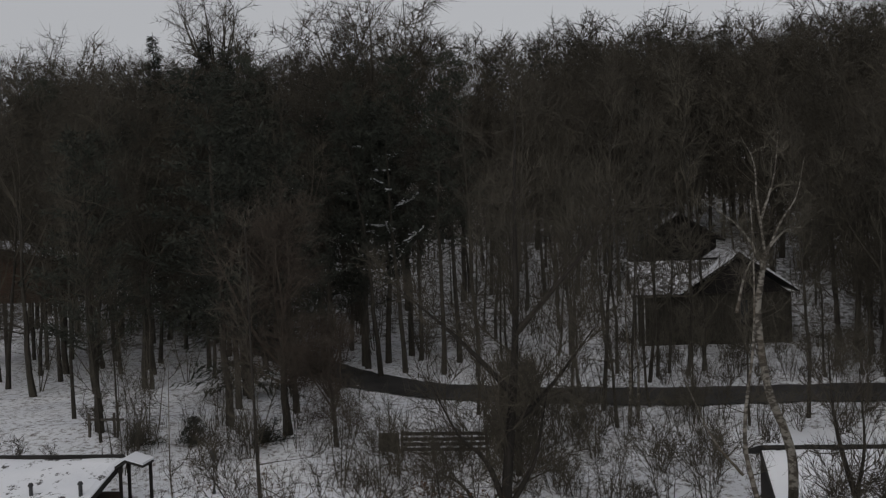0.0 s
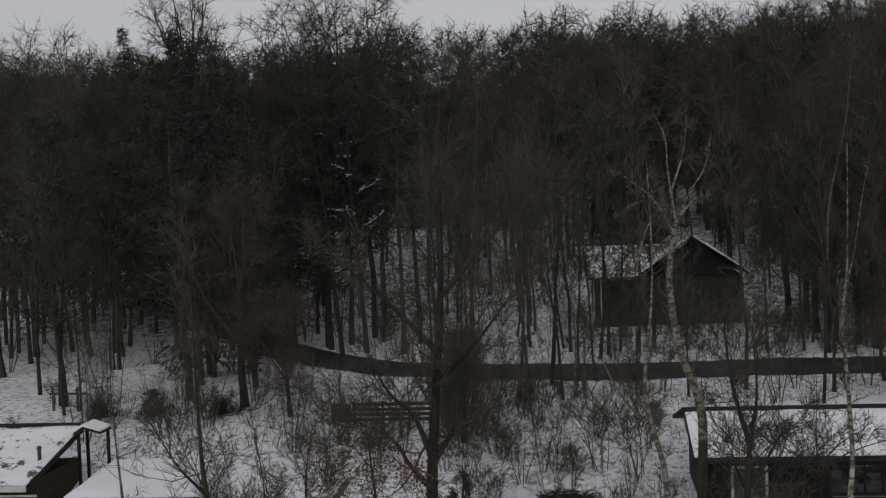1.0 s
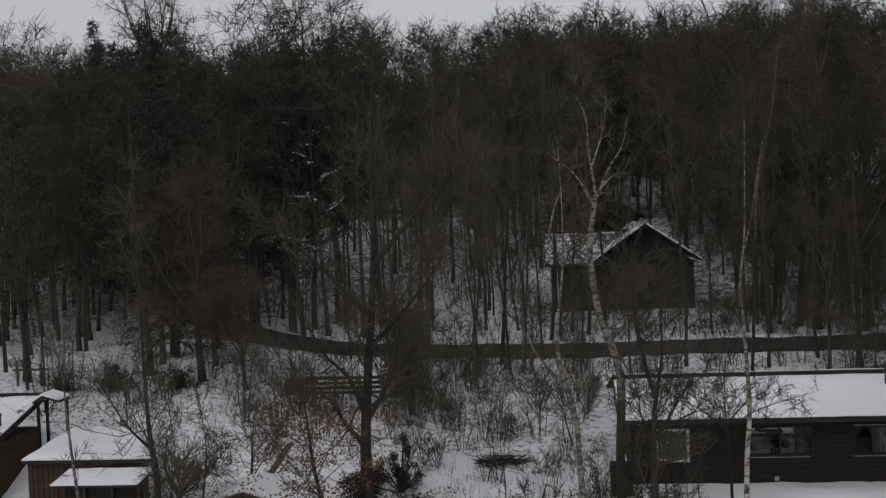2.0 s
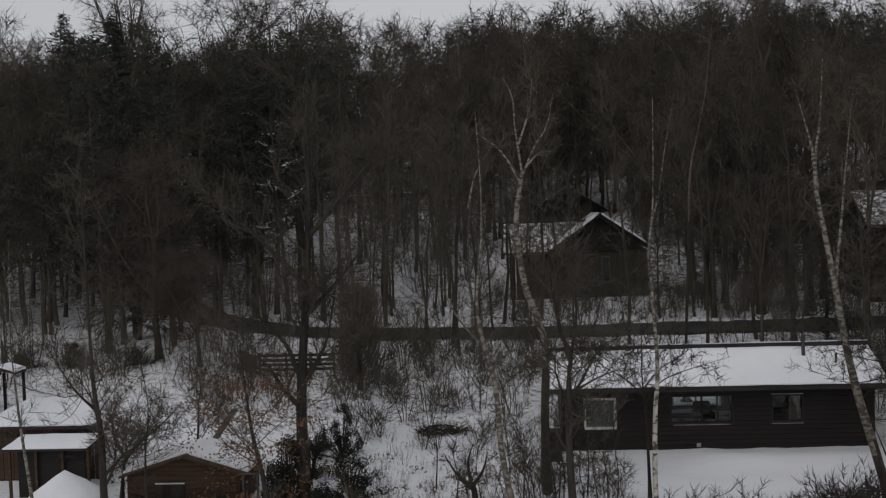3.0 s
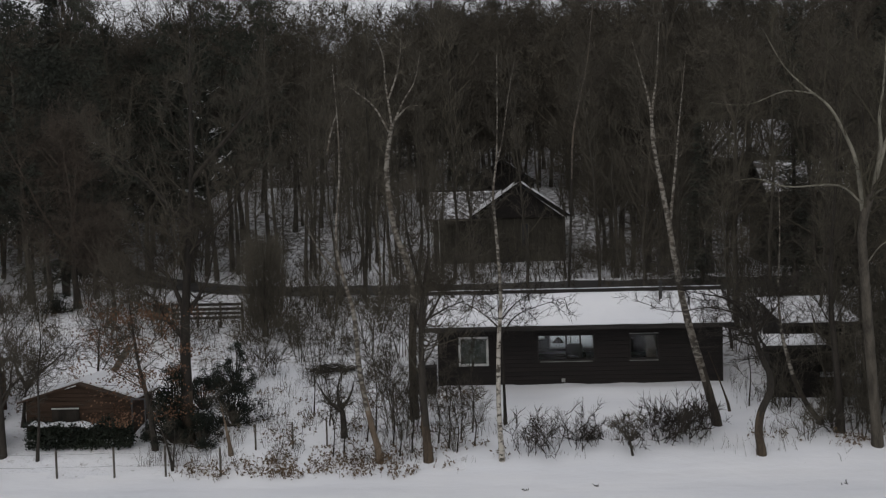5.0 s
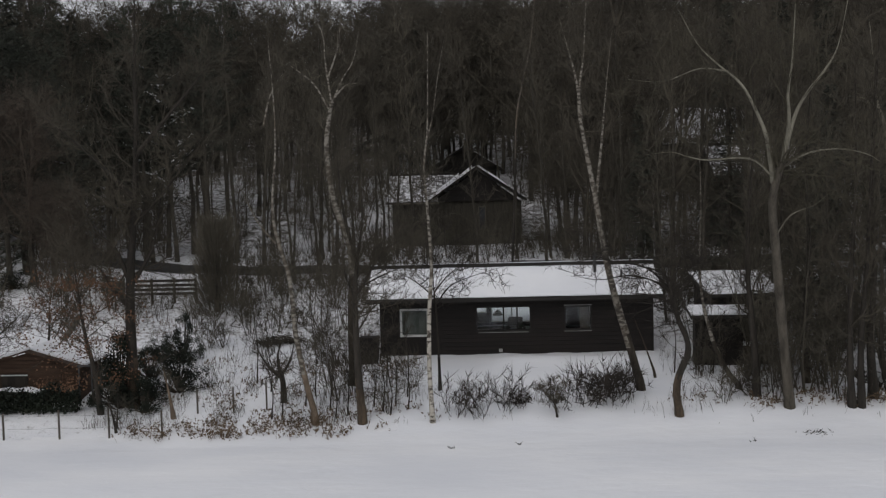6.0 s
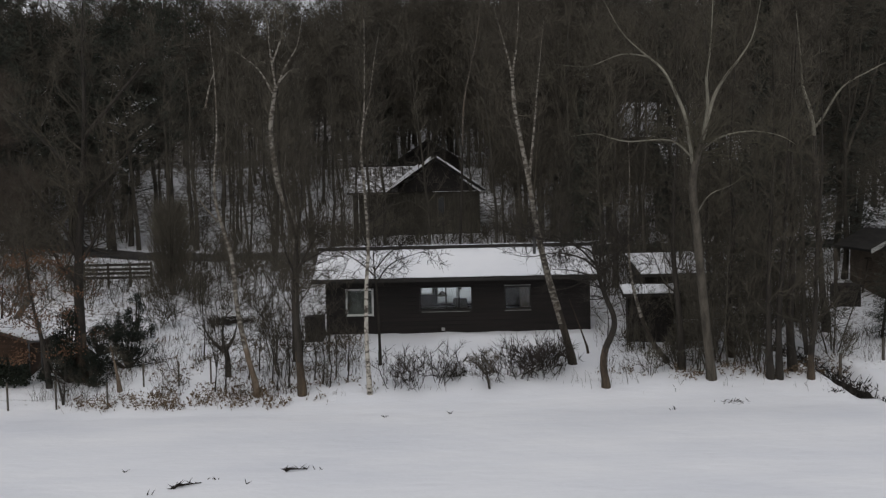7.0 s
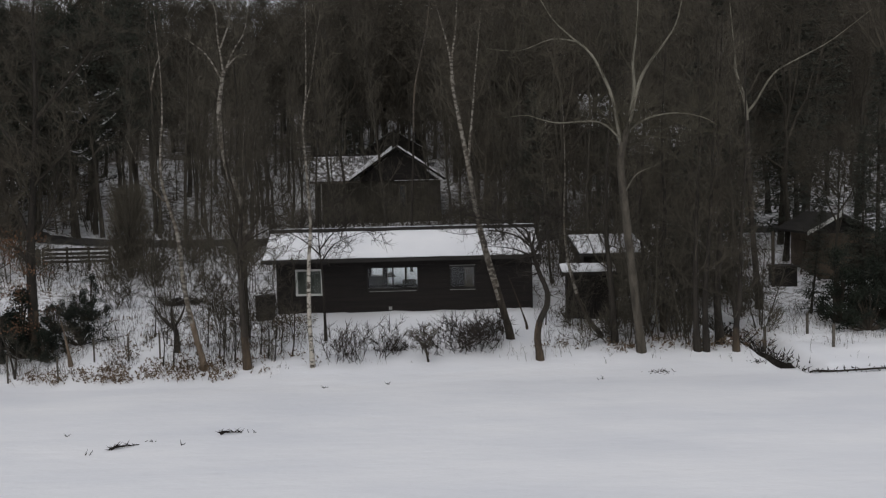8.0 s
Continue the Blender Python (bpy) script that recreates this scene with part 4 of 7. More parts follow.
# ---- sheds on the far side of the bungalow ----
def open_shed(name, label, x0, x1, y0, y1, zb, zf, zr, skew=0.0):
    """A dark shed with a single-pitch snowy roof."""
    root = thing(name, label, "shed", (0, 0, 0))
    part("wall", prism([(y0, zb - 0.5), (y1, zb - 0.5), (y1, zr - 0.08), (y0, zf - 0.08)], "x", x0, x1), DARK_WOOD, root)
    k = 0
    while x0 + k * 0.22 < x1 - 0.2:
        part("board", boxes((x0 + k * 0.22, y0 - 0.03, zb - 0.2, x0 + k * 0.22 + 0.19, y0 - 0.004, zf - 0.16)), DARK_WOOD, root)
        k += 1
    part("roof", prism([(y0 - 0.45, zf - 0.16), (y1 + 0.3, zr - 0.02), (y1 + 0.3, zr + 0.1), (y0 - 0.45, zf - 0.03)], "x", x0 - 0.25, x1 + 0.25), FASCIA, root)
    part("snow_cover", snow_sheet(x0 - 0.22, x1 + 0.22, y0 - 0.42, y1 + 0.25, lambda x, y: zf - 0.03 + (y - y0 + 0.45) * (zr + 0.13 - zf) / (y1 - y0 + 0.75), 0.09, 18, 8, 5), SNOW, root, "layer of snow")
    return root


open_shed("carport", "dark wooden carport with a snow-covered roof behind tree trunks", 21.4, 24.1, 34.6, 38.2, 1.3, 4.05, 4.55)
open_shed("lean_to_shed", "low dark lean-to shed with a strip of snow", 20.45, 22.4, 33.4, 33.85, 1.2, 3.32, 3.47)
stack = thing("firewood_stack", "stacked firewood with snow on top beside the dark shed", "firewood", (23.0, 33.9, ground(23, 33.9)))
rng = random.Random(8)
for r_ in range(5):
    for k in range(9):
        bm = bmesh.new()
        bmesh.ops.create_cone(bm, cap_ends=True, segments=7, radius1=0.085, radius2=0.08, depth=0.6, matrix=pose(-0.8 + k * 0.18 + 0.09 * (r_ % 2), rng.uniform(-0.05, 0.05), 0.08 + r_ * 0.155, 90, 0, rng.uniform(-4, 4)))
        part("log", bm, BARK_BROWN, stack)
part("snow_cap", snow_sheet(-0.9, 0.85, -0.35, 0.35, lambda x, y: 0.8, 0.12, 10, 4, 4), SNOW, stack)

hut = thing("tool_hut", "small dark wooden hut on the slope", "hut", (32.4, 41.6, ground(32.9, 41.6)))
part("wall", boxes((0, 0, -0.3, 1.1, 1.3, 1.0)), DARK_WOOD, hut)
part("roof", boxes((-0.12, -0.15, 1.0, 1.22, 1.45, 1.08), bevel=0.02), DARK_WOOD, hut)
part("post", boxes((-0.25, -0.1, -0.3, -0.1, 0.05, 2.9), bevel=0.02), BARK, hut)

cottage = thing("beige_cottage", "small beige cottage with a snowy gable roof behind evergreens", "cottage", (36.1, 43.0, 1.7))
part("wall", boxes((-0.95, 0, -0.6, 2.4, 4.5, 2.5)), PLASTER, cottage)
part("gable", prism([(-1.1, 2.5), (1.1, 2.5), (0, 3.4)], "y", -0.03, 0.1), FASCIA, cottage)
for s in (-1, 1):
    part("roof", prism([(0, 3.45), (s * 1.75, 2.5), (s * 1.75, 2.62), (0, 3.57)], "y", -0.6, 4.8), FASCIA, cottage)
    if s > 0:
        part("snow_cover", prism([(0, 3.575), (s * 1.75, 2.625), (s * 1.75, 2.69), (0, 3.64)], "y", -0.6 if s > 0 else 2.6, 4.8), SNOW_TILES, cottage, "layer of snow")
part("verge_board", prism([(0, 3.4), (-1.78, 2.44), (-1.78, 2.66), (0, 3.62)], "y", -0.66, -0.6), PAINT, cottage, "pale verge board")
part("wing", boxes((2.4, 1, -0.6, 8, 4.5, 2.2)), FASCIA, cottage)
part("wing_roof", prism([(0.7, 2.2), (4.6, 2.9), (4.6, 3.0), (0.7, 2.3)], "x", 2.4, 8.2), FASCIA, cottage)
part("wing_snow", prism([(0.7, 2.31), (4.6, 3.01), (4.6, 3.13), (0.7, 2.42)], "x", 2.4, 8.2), SNOW, cottage)

# ---- gardens and sheds on the other side ----
brown = thing("garden_shed", "brown wooden garden shed with a shallow gable and a small window", "shed", (-5.93, 30.0, ground(-5.9, 29.6)))
part("wall", boxes((-2.05, 0.0, -0.2, 1.92, 2.6, 1.42)), BROWN_WOOD, brown)
part("gable", prism([(-2.05, 1.42), (1.92, 1.42), (-0.03, 2.0)], "y", 0.0, 0.1), BROWN_WOOD, brown)
for k in range(13):
    w = 1.0 if k < 9 else 1.0 - (k - 8.6) / 4.6
    z = 0.02 + k * 0.155
    if z < 1.8:
        for a, b in (((-2.05 * w, 1.92 * w),) if not 0.5 < z < 1.12 else ((-2.05, -1.06), (0.0, 1.92))):
            part("board", boxes((a, -0.025, z, b, -0.004, z + 0.14)), BROWN_WOOD, brown)
for s, e in ((-1, -2.3), (1, 2.15)):
    part("roof", prism([(-0.03, 2.04), (e, 1.36), (e, 1.42), (-0.03, 2.1)], "y", -0.2, 2.8), BROWN_WOOD, brown)
    part("snow_cover", prism([(-0.03, 2.105), (e, 1.425), (e, 1.5), (-0.03, 2.17)], "y", 0.25, 2.8), SNOW, brown, "patchy snow")
# matt near-black slab stands in for the unlit pane
win = part("window", boxes((-1.05, -0.05, 0.62, 0.0, -0.02, 1.18)), BARK_BLACK, brown, "dark window")
part("window_bar", boxes((-1.05, -0.075, 1.12, 0.0, -0.051, 1.17)), PAINT, win, "pale strip")
part("chute", prism([(0.1, 2.05), (0.35, 2.05), (1.1, 3.1), (0.85, 3.1)], "y", 2.9, 3.1), FENCE_WOOD, brown, "slanting board behind the roof")

def narrowed(bm):
    """The workshop's skewed plan: its right side runs inwards to the back."""
    for v in bm.verts:
        v.co.x -= 2.45 * min(1.0, max(0.0, (v.co.y - 33.0) / 4.3)) * (v.co.x + 15.0) / 4.95
    return bm


shed_b = thing("workshop", "brown workshop with a snow-covered flat roof and a lower canopy", "shed", (0, 0, 0))
part("wall", narrowed(boxes((-15.0, 33.5, 0.6, -10.4, 37.0, 3.2))), BROWN_WOOD, shed_b)
for k in range(23):
    part("board", boxes((-15.0 + k * 0.2, 33.46, 0.8, -14.82 + k * 0.2, 33.49, 3.15)), BROWN_WOOD, shed_b)
part("roof", narrowed(prism([(33.0, 3.2), (37.3, 3.5), (37.3, 3.62), (33.0, 3.32)], "x", -15.0, -10.1)), FASCIA, shed_b)
part("snow_cover", narrowed(snow_sheet(-15.0, -10.05, 33.02, 37.3, lambda x, y: 3.325 + (y - 33) * 0.07, 0.13, 24, 12, 8, 0.05)), SNOW, shed_b, "thick smooth snow")
part("canopy", prism([(31.3, 2.75), (32.9, 2.98), (32.9, 3.04), (31.3, 2.83)], "x", -13.1, -9.95), FASCIA, shed_b)
part("snow_cover", snow_sheet(-13.1, -9.95, 31.3, 32.85, lambda x, y: 2.835 + (y - 31.3) * 0.13, 0.1, 16, 5, 9), SNOW, shed_b, "layer of snow")
part("canopy_wall", boxes((-12.7, 31.6, 0.5, -10.2, 31.66, 2.72)), DARK_WOOD, shed_b, "dark boarded front")
for x in (-13.0, -12.0, -11.0, -10.05):
    part("post", boxes((x, 31.45, 0.5, x + 0.09, 31.54, 2.76)), BROWN_WOOD, shed_b)

left_house = thing("flat_roofed_house", "brown house with a snow-covered low roof and two vent pipes", "house", (0, 0, 0))
part("wall", boxes((-26, 34.2, 1.0, -16.8, 38.0, 3.6)), BROWN_WOOD, left_house)
for k in range(14):
    part("board", boxes((-26, 34.165, 1.1 + k * 0.18, -16.8, 34.19, 1.26 + k * 0.18)), BROWN_WOOD, left_house)
part("roof", prism([(33.5, 3.42), (38.2, 4.62), (38.2, 4.84), (33.5, 3.66)], "x", -26.3, -16.6), FASCIA, left_house)
part("fascia", boxes((-26.3, 33.44, 3.45, -16.6, 33.49, 3.66)), PAINT, left_house, "pale fascia board")
part("snow_cover", snow_sheet(-26.3, -16.6, 33.5, 38.0, lambda x, y: 3.665 + (y - 33.5) * 0.252, 0.12, 40, 12, 10, 0.04), SNOW_ROOF, left_house, "thick snow")
part("ridge_board", boxes((-26.3, 38.02, 4.7, -16.6, 38.15, 4.98)), FASCIA, left_house)
win = part("window", boxes((-17.9, 34.11, 2.3, -16.6, 34.16, 3.1)), METAL, left_house)
part("frame", boxes((-17.95, 34.08, 3.1, -16.55, 34.12, 3.18), (-17.95, 34.08, 2.22, -16.55, 34.12, 2.3)), PAINT, win)
for x, y, h in ((-16.95, 35.2, 0.6), (-18.8, 35.2, 0.55)):
    bm = bmesh.new()
    bmesh.ops.create_cone(bm, cap_ends=True, segments=10, radius1=0.07, radius2=0.07, depth=h, matrix=pose(x, y, 4.05 + h / 2))
    bmesh.ops.create_cone(bm, cap_ends=True, segments=10, radius1=0.11, radius2=0.06, depth=0.1, matrix=pose(x, y, 4.05 + h))
    part("vent_pipe", bm, METAL, left_house)

porch = thing("open_porch", "small snowy porch roof on dark posts at a house corner", "porch", (-15.95, 37.3, 3.0))
part("roof", prism([(-0.5, 1.7), (-0.1, 1.95), (0.6, 1.75), (0.6, 1.85), (-0.1, 2.05), (-0.5, 1.8)], "y", -0.4, 0.6), FASCIA, porch)
part("snow_cover", prism([(-0.5, 1.805), (-0.1, 2.055), (0.6, 1.855), (0.6, 1.93), (-0.1, 2.15), (-0.5, 1.9)], "y", -0.42, 0.6), SNOW, porch)
for x, y in ((-0.4, -0.3), (-0.4, 0.45), (0.45, 0.45)):
    part("post", boxes((x, y, -1.2, x + 0.1, y + 0.1, 1.72)), DARK_WOOD, porch)

tub = thing("round_summer_pavilion", "round dark pavilion with a cone of snow on its roof", "pavilion", (-9.6, 28.7, ground(-9.6, 28.7) - 0.05))
bm = bmesh.new()
bmesh.ops.create_cone(bm, cap_ends=True, segments=16, radius1=1.12, radius2=1.12, depth=1.5, matrix=pose(0, 0, 0.45))
part("wall", bm, DARK_WOOD, tub)
bm = bmesh.new()
bmesh.ops.create_cone(bm, cap_ends=True, segments=16, radius1=1.33, radius2=1.28, depth=0.08, matrix=pose(0, 0, 1.2))
part("rim", bm, FASCIA, tub)
bm = bmesh.new()
bmesh.ops.create_uvsphere(bm, u_segments=24, v_segments=12, radius=1.0)
for v in bm.verts:
    h = max(v.co.z, -0.02)
    rr = math.hypot(v.co.x, v.co.y)
    v.co = Vector((v.co.x * 1.3, v.co.y * 1.3, 1.245 + 0.95 * max(0, (1 - rr) * 0.85 + 0.15 * h) + 0.04 * noise.noise(v.co * 2)))
    if h <= 0:
        v.co.z = 1.246
part("snow_cap", bm, SNOW, tub, "smooth cone of snow", True)

# lamp post in the garden
post = thing("garden_lamp_post", "black old-fashioned garden lamp post standing in snow", "lamp post", on_ground(-13.55, 39.3))
bm = bmesh.new()
for z0, z1, a, b in ((-0.2, 0.15, 0.07, 0.06), (0.15, 0.25, 0.045, 0.03), (0.25, 1.3, 0.028, 0.025), (1.28, 1.33, 0.06, 0.06)):
    bmesh.ops.create_cone(bm, cap_ends=True, segments=10, radius1=a, radius2=b, depth=z1 - z0, matrix=pose(0, 0, (z0 + z1) / 2))
part("pole", bm, METAL, post)
bm = bmesh.new()
bmesh.ops.create_cone(bm, cap_ends=True, segments=6, radius1=0.075, radius2=0.13, depth=0.26, matrix=pose(0, 0, 1.47))
part("lantern", bm, METAL, post)
bm = bmesh.new()
bmesh.ops.create_cone(bm, cap_ends=True, segments=6, radius1=0.17, radius2=0.03, depth=0.13, matrix=pose(0, 0, 1.67))
bmesh.ops.create_uvsphere(bm, u_segments=8, v_segments=6, radius=0.03, matrix=pose(0, 0, 1.77))
part("cap", bm, METAL, post)

# field gate and fences
gate = thing("field_gate", "grey wooden field gate with horizontal bars between posts", "gate", (-7.0, 45.0, ground(-7, 45) + 0.05))
for k, z in enumerate((0.15, 0.38, 0.6, 0.84)):
    part("bar", boxes((-0.05, -0.02, z, 3.55, 0.02, z + 0.14)), BARK_BLACK, gate)
for x in (-0.12, 1.2, 2.4, 3.55):
    part("upright", boxes((x, -0.05, -0.3, x + 0.11, 0.05, 1.05)), BARK, gate)
part("panel", boxes((-1.1, -0.03, 0.05, -0.2, 0.02, 0.95)), BARK_MID, gate, "boarded brown side panel")
fence = thing("wire_fence", "row of thin grey fence posts with wire along the field", "fence", (0, 0, 0))
posts = [(-9.6, 26.5), (-7.4, 26.45), (-5.36, 26.5), (-3.37, 26.55), (-1.6, 26.6), (0.3, 26.6), (1.1, 28.4), (2.4, 28.6), (3.6, 28.8)]
for i, (x, y) in enumerate(posts):
    z = ground(x, y)
    part("post", boxes((x - 0.03, y - 0.03, z - 0.3, x + 0.03, y + 0.03, z + 1.0 + 0.08 * math.sin(i * 5)), bevel=0.008), FENCE_WOOD, fence)
for (x, y), (u, v) in zip(posts[:5], posts[1:6]):
    for h in (0.4, 0.85):
        w = Wood()
        w.tube([Vector((x, y, ground(x, y) + h)), Vector(((x + u) / 2, (y + v) / 2, (ground(x, y) + ground(u, v)) / 2 + h - 0.03)), Vector((u, v, ground(u, v) + h))], [0.004] * 3, 3)
        mesh_part("wire", w.mesh("wire"), METAL, fence)
rail = thing("garden_fence", "old wooden rail on posts among shrubs", "fence", (-21.3, 45.5, ground(-21, 45.5)))
part("rail", boxes((-0.4, -0.04, 0.75, 1.4, 0.04, 0.85)), FENCE_WOOD, rail)
for x in (-0.3, 0.9):
    part("post", boxes((x, -0.05, -0.3, x + 0.1, 0.05, 1.1)), FENCE_WOOD, rail)
for x, y, h in ((27.75, 28.6, 0.7), (29.9, 29.9, 0.9), (30.3, 28.1, 0.9), (34.2, 27.4, 0.9)):
    p = thing("fence_post", "weathered short wooden fence post in snow", "post", on_ground(x, y), "posts by the ditch")
    part("post", boxes((-0.05, -0.05, -0.3, 0.05, 0.05, h), bevel=0.012), FENCE_WOOD, p)


# ---- trees along the field's edge ----
hero("birch_tree", "slender white-barked birch standing at the field's edge", [(9.88, 27.35, 0.3), (9.80, 27.35, 2.3), (9.85, 27.35, 4.4), (9.96, 27.35, 5.9), (9.87, 27.35, 7.95), (9.78, 27.35, 9.4), (9.92, 27.35, 10.6), (9.98, 27.35, 12.0), (10.02, 27.35, 14.2)],
     0.095, BIRCH, [[(9.86, 27.35, 10.3), (10.12, 27.35, 11.2), (10.36, 27.35, 12.7), (10.62, 27.3, 14.0)]], seed=11, side=16, reach=1.1, side_from=0.45, tw=6, tl=0.5, tr=0.006, limb_r=0.34, tip=0.1, foot=5.0, foot_mat=BIRCH_WHITE)
hero("birch_tree", "leaning birch with tan foot and pale upper stem", [(5.67, 27.40, 0.60), (5.39, 27.27, 1.79), (5.10, 27.08, 3.56), (4.99, 26.86, 5.52), (4.71, 26.73, 6.71), (4.52, 26.62, 7.67), (4.55, 26.50, 8.72), (4.72, 26.33, 10.17), (4.75, 26.14, 11.81), (4.67, 25.90, 13.83)],
     0.115, BIRCH, [[(4.35, 26.3, 11.0), (4.6, 26.3, 12.0), (5.1, 26.3, 12.8)], [(4.5, 26.9, 6.9), (3.8, 27.0, 7.8), (3.1, 27.0, 9.4)]], seed=12, side=12, reach=1.2, side_from=0.45, tw=6, tl=0.5, tr=0.006, limb_r=0.35, foot=2.2, foot_mat=BARK_TAN)
hero("birch_tree", "tall birch with pale forked crown limbs", [(6.55, 31.5, 0.9), (6.53, 31.5, 3.43), (6.62, 31.5, 5.86), (6.43, 31.5, 6.97), (5.97, 31.5, 8.29), (5.74, 31.5, 10.27), (5.84, 31.5, 11.35), (6.0, 31.5, 12.22)],
     0.17, BIRCH, [[(6.0, 31.5, 12.1), (5.8, 31.5, 13.74), (5.73, 31.5, 14.82), (5.38, 31.5, 15.58)], [(5.9, 31.5, 13.2), (6.3, 31.6, 14.37), (6.45, 31.6, 15.7)],
                  [(6.0, 31.5, 12.11), (6.44, 31.5, 13.07), (6.9, 31.5, 13.81), (7.14, 31.5, 14.9)], [(5.9, 31.5, 11.9), (5.34, 31.5, 12.89), (4.7, 31.5, 13.45), (4.1, 31.5, 13.9)], [(6.05, 31.5, 12.3), (6.61, 31.5, 12.85), (7.2, 31.5, 12.9)]],
     seed=13, side=8, reach=0.9, side_from=0.45, tw=5, tl=0.4, tr=0.006, limb_r=0.27, tip=0.42, twig_mat=TWIG_GREY, foot=5.0)
hero("broadleaf_tree", "brown-trunked bare tree at the field's edge", [(7.36, 27.4, 0.3), (7.25, 27.4, 2.0), (7.2, 27.4, 3.6), (7.22, 27.4, 5.19), (7.34, 27.4, 6.37), (7.53, 27.4, 7.55), (7.5, 27.6, 9.4)],
     0.16, BARK_BLACK, [[(7.3, 27.4, 6.2), (6.94, 27.4, 7.57), (6.77, 27.4, 8.75), (6.7, 27.4, 10.2)], [(7.25, 27.4, 5.0), (7.63, 27.4, 5.54), (8.14, 27.4, 6.43), (8.9, 27.5, 6.9)], [(7.22, 27.4, 4.8), (6.85, 27.4, 5.8), (6.9, 27.4, 6.5)], [(7.5, 27.4, 5.3), (8.3, 27.5, 5.7), (9.3, 27.6, 6.0)]], seed=14, foot=1.5, foot_mat=BARK_BROWN, side=34, reach=1.6, side_from=0.3, tw=7, tl=0.55, tr=0.008, limb_r=(0.5, 0.4, 0.3, 0.25))
hero("slender_tree", "thin dark tree before the bungalow's window wall", [(10.02, 30.8, 0.82), (10.0, 30.8, 2.2), (9.95, 30.8, 3.8), (9.85, 30.8, 5.2), (9.9, 30.8, 7.2)], 0.07, BARK_BLACK, [[(9.95, 30.8, 4.2), (10.5, 30.9, 4.9), (11.5, 31.0, 5.3), (12.9, 31.0, 5.7)], [(9.95, 30.8, 4.4), (9.3, 30.9, 5.0), (8.6, 31, 5.4), (7.7, 31, 5.6)], [(9.9, 30.8, 4.7), (10.5, 30.7, 5.4), (11.3, 30.6, 5.9)]], seed=29, twig_mat=BARK_BLACK, side=17, reach=1.7, side_from=0.5, tw=5, tl=0.42, tr=0.009, limb_r=0.5, up=0.02, wander=0.3, kids=5)
hero("birch_tree", "stout speckled birch leaning over the bungalow", [(17.77, 30.1, 0.8), (17.32, 30.1, 2.5), (16.74, 30.1, 4.61), (16.36, 30.1, 6.48), (16.08, 30.1, 8.33), (15.75, 30.1, 10.17), (15.55, 30.1, 11.43), (15.58, 30.1, 12.46), (15.74, 30.1, 13.59), (15.86, 30.1, 15.5)],
     0.165, BIRCH, [[(15.62, 30.1, 11.2), (15.47, 30.1, 12.57), (15.22, 30.1, 13.6), (14.85, 30.1, 15)], [(16.12, 30.1, 8.1), (16.35, 30.1, 10.16), (16.53, 30.1, 11.98), (16.8, 30.1, 14.4)]], seed=15, foot=2.2, side=14, reach=1.6, side_from=0.5, tw=7, tl=0.6, tr=0.007, limb_r=0.4)
hero("crooked_tree", "crooked bare tree with a twisted brown trunk and spreading branches", [(18.71, 27.6, 0.4), (18.6, 27.6, 1.19), (18.7, 27.6, 1.86), (18.99, 27.6, 2.51), (19.0, 27.6, 3.06), (18.73, 27.6, 3.73), (18.52, 27.6, 4.39), (18.43, 27.6, 4.95)],
     0.15, BARK_BLACK, [[(18.47, 27.6, 4.72), (17.89, 27.5, 5.21), (16.91, 27.4, 5.46), (15.92, 27.4, 5.33), (14.9, 27.3, 5.5)], [(18.43, 27.6, 4.89), (17.68, 27.8, 5.66), (16.7, 27.9, 5.9), (15.3, 27.9, 6.2)], [(18.51, 27.6, 4.5), (19.09, 27.6, 5.25), (19.6, 27.6, 5.75)],
                        [(18.42, 27.6, 4.83), (18.17, 27.4, 5.49), (17.35, 27.3, 5.79), (16.49, 27.2, 6.29), (15.4, 27.1, 6.6)], [(18.55, 27.6, 4.39), (17.66, 27.6, 4.74), (16.6, 27.6, 4.85)], [(18.47, 27.6, 4.85), (18.66, 27.6, 5.59), (18.93, 27.6, 6.4)]],
     seed=16, twig_mat=BARK_BLACK, foot=1.5, foot_mat=BARK_BROWN, side=20, reach=2.1, side_from=0.7, tw=6, tl=0.5, tr=0.006, limb_r=0.3, tip=0.45, limb_mat=BARK_BLACK, up=0.04, wander=0.24, kids=5)
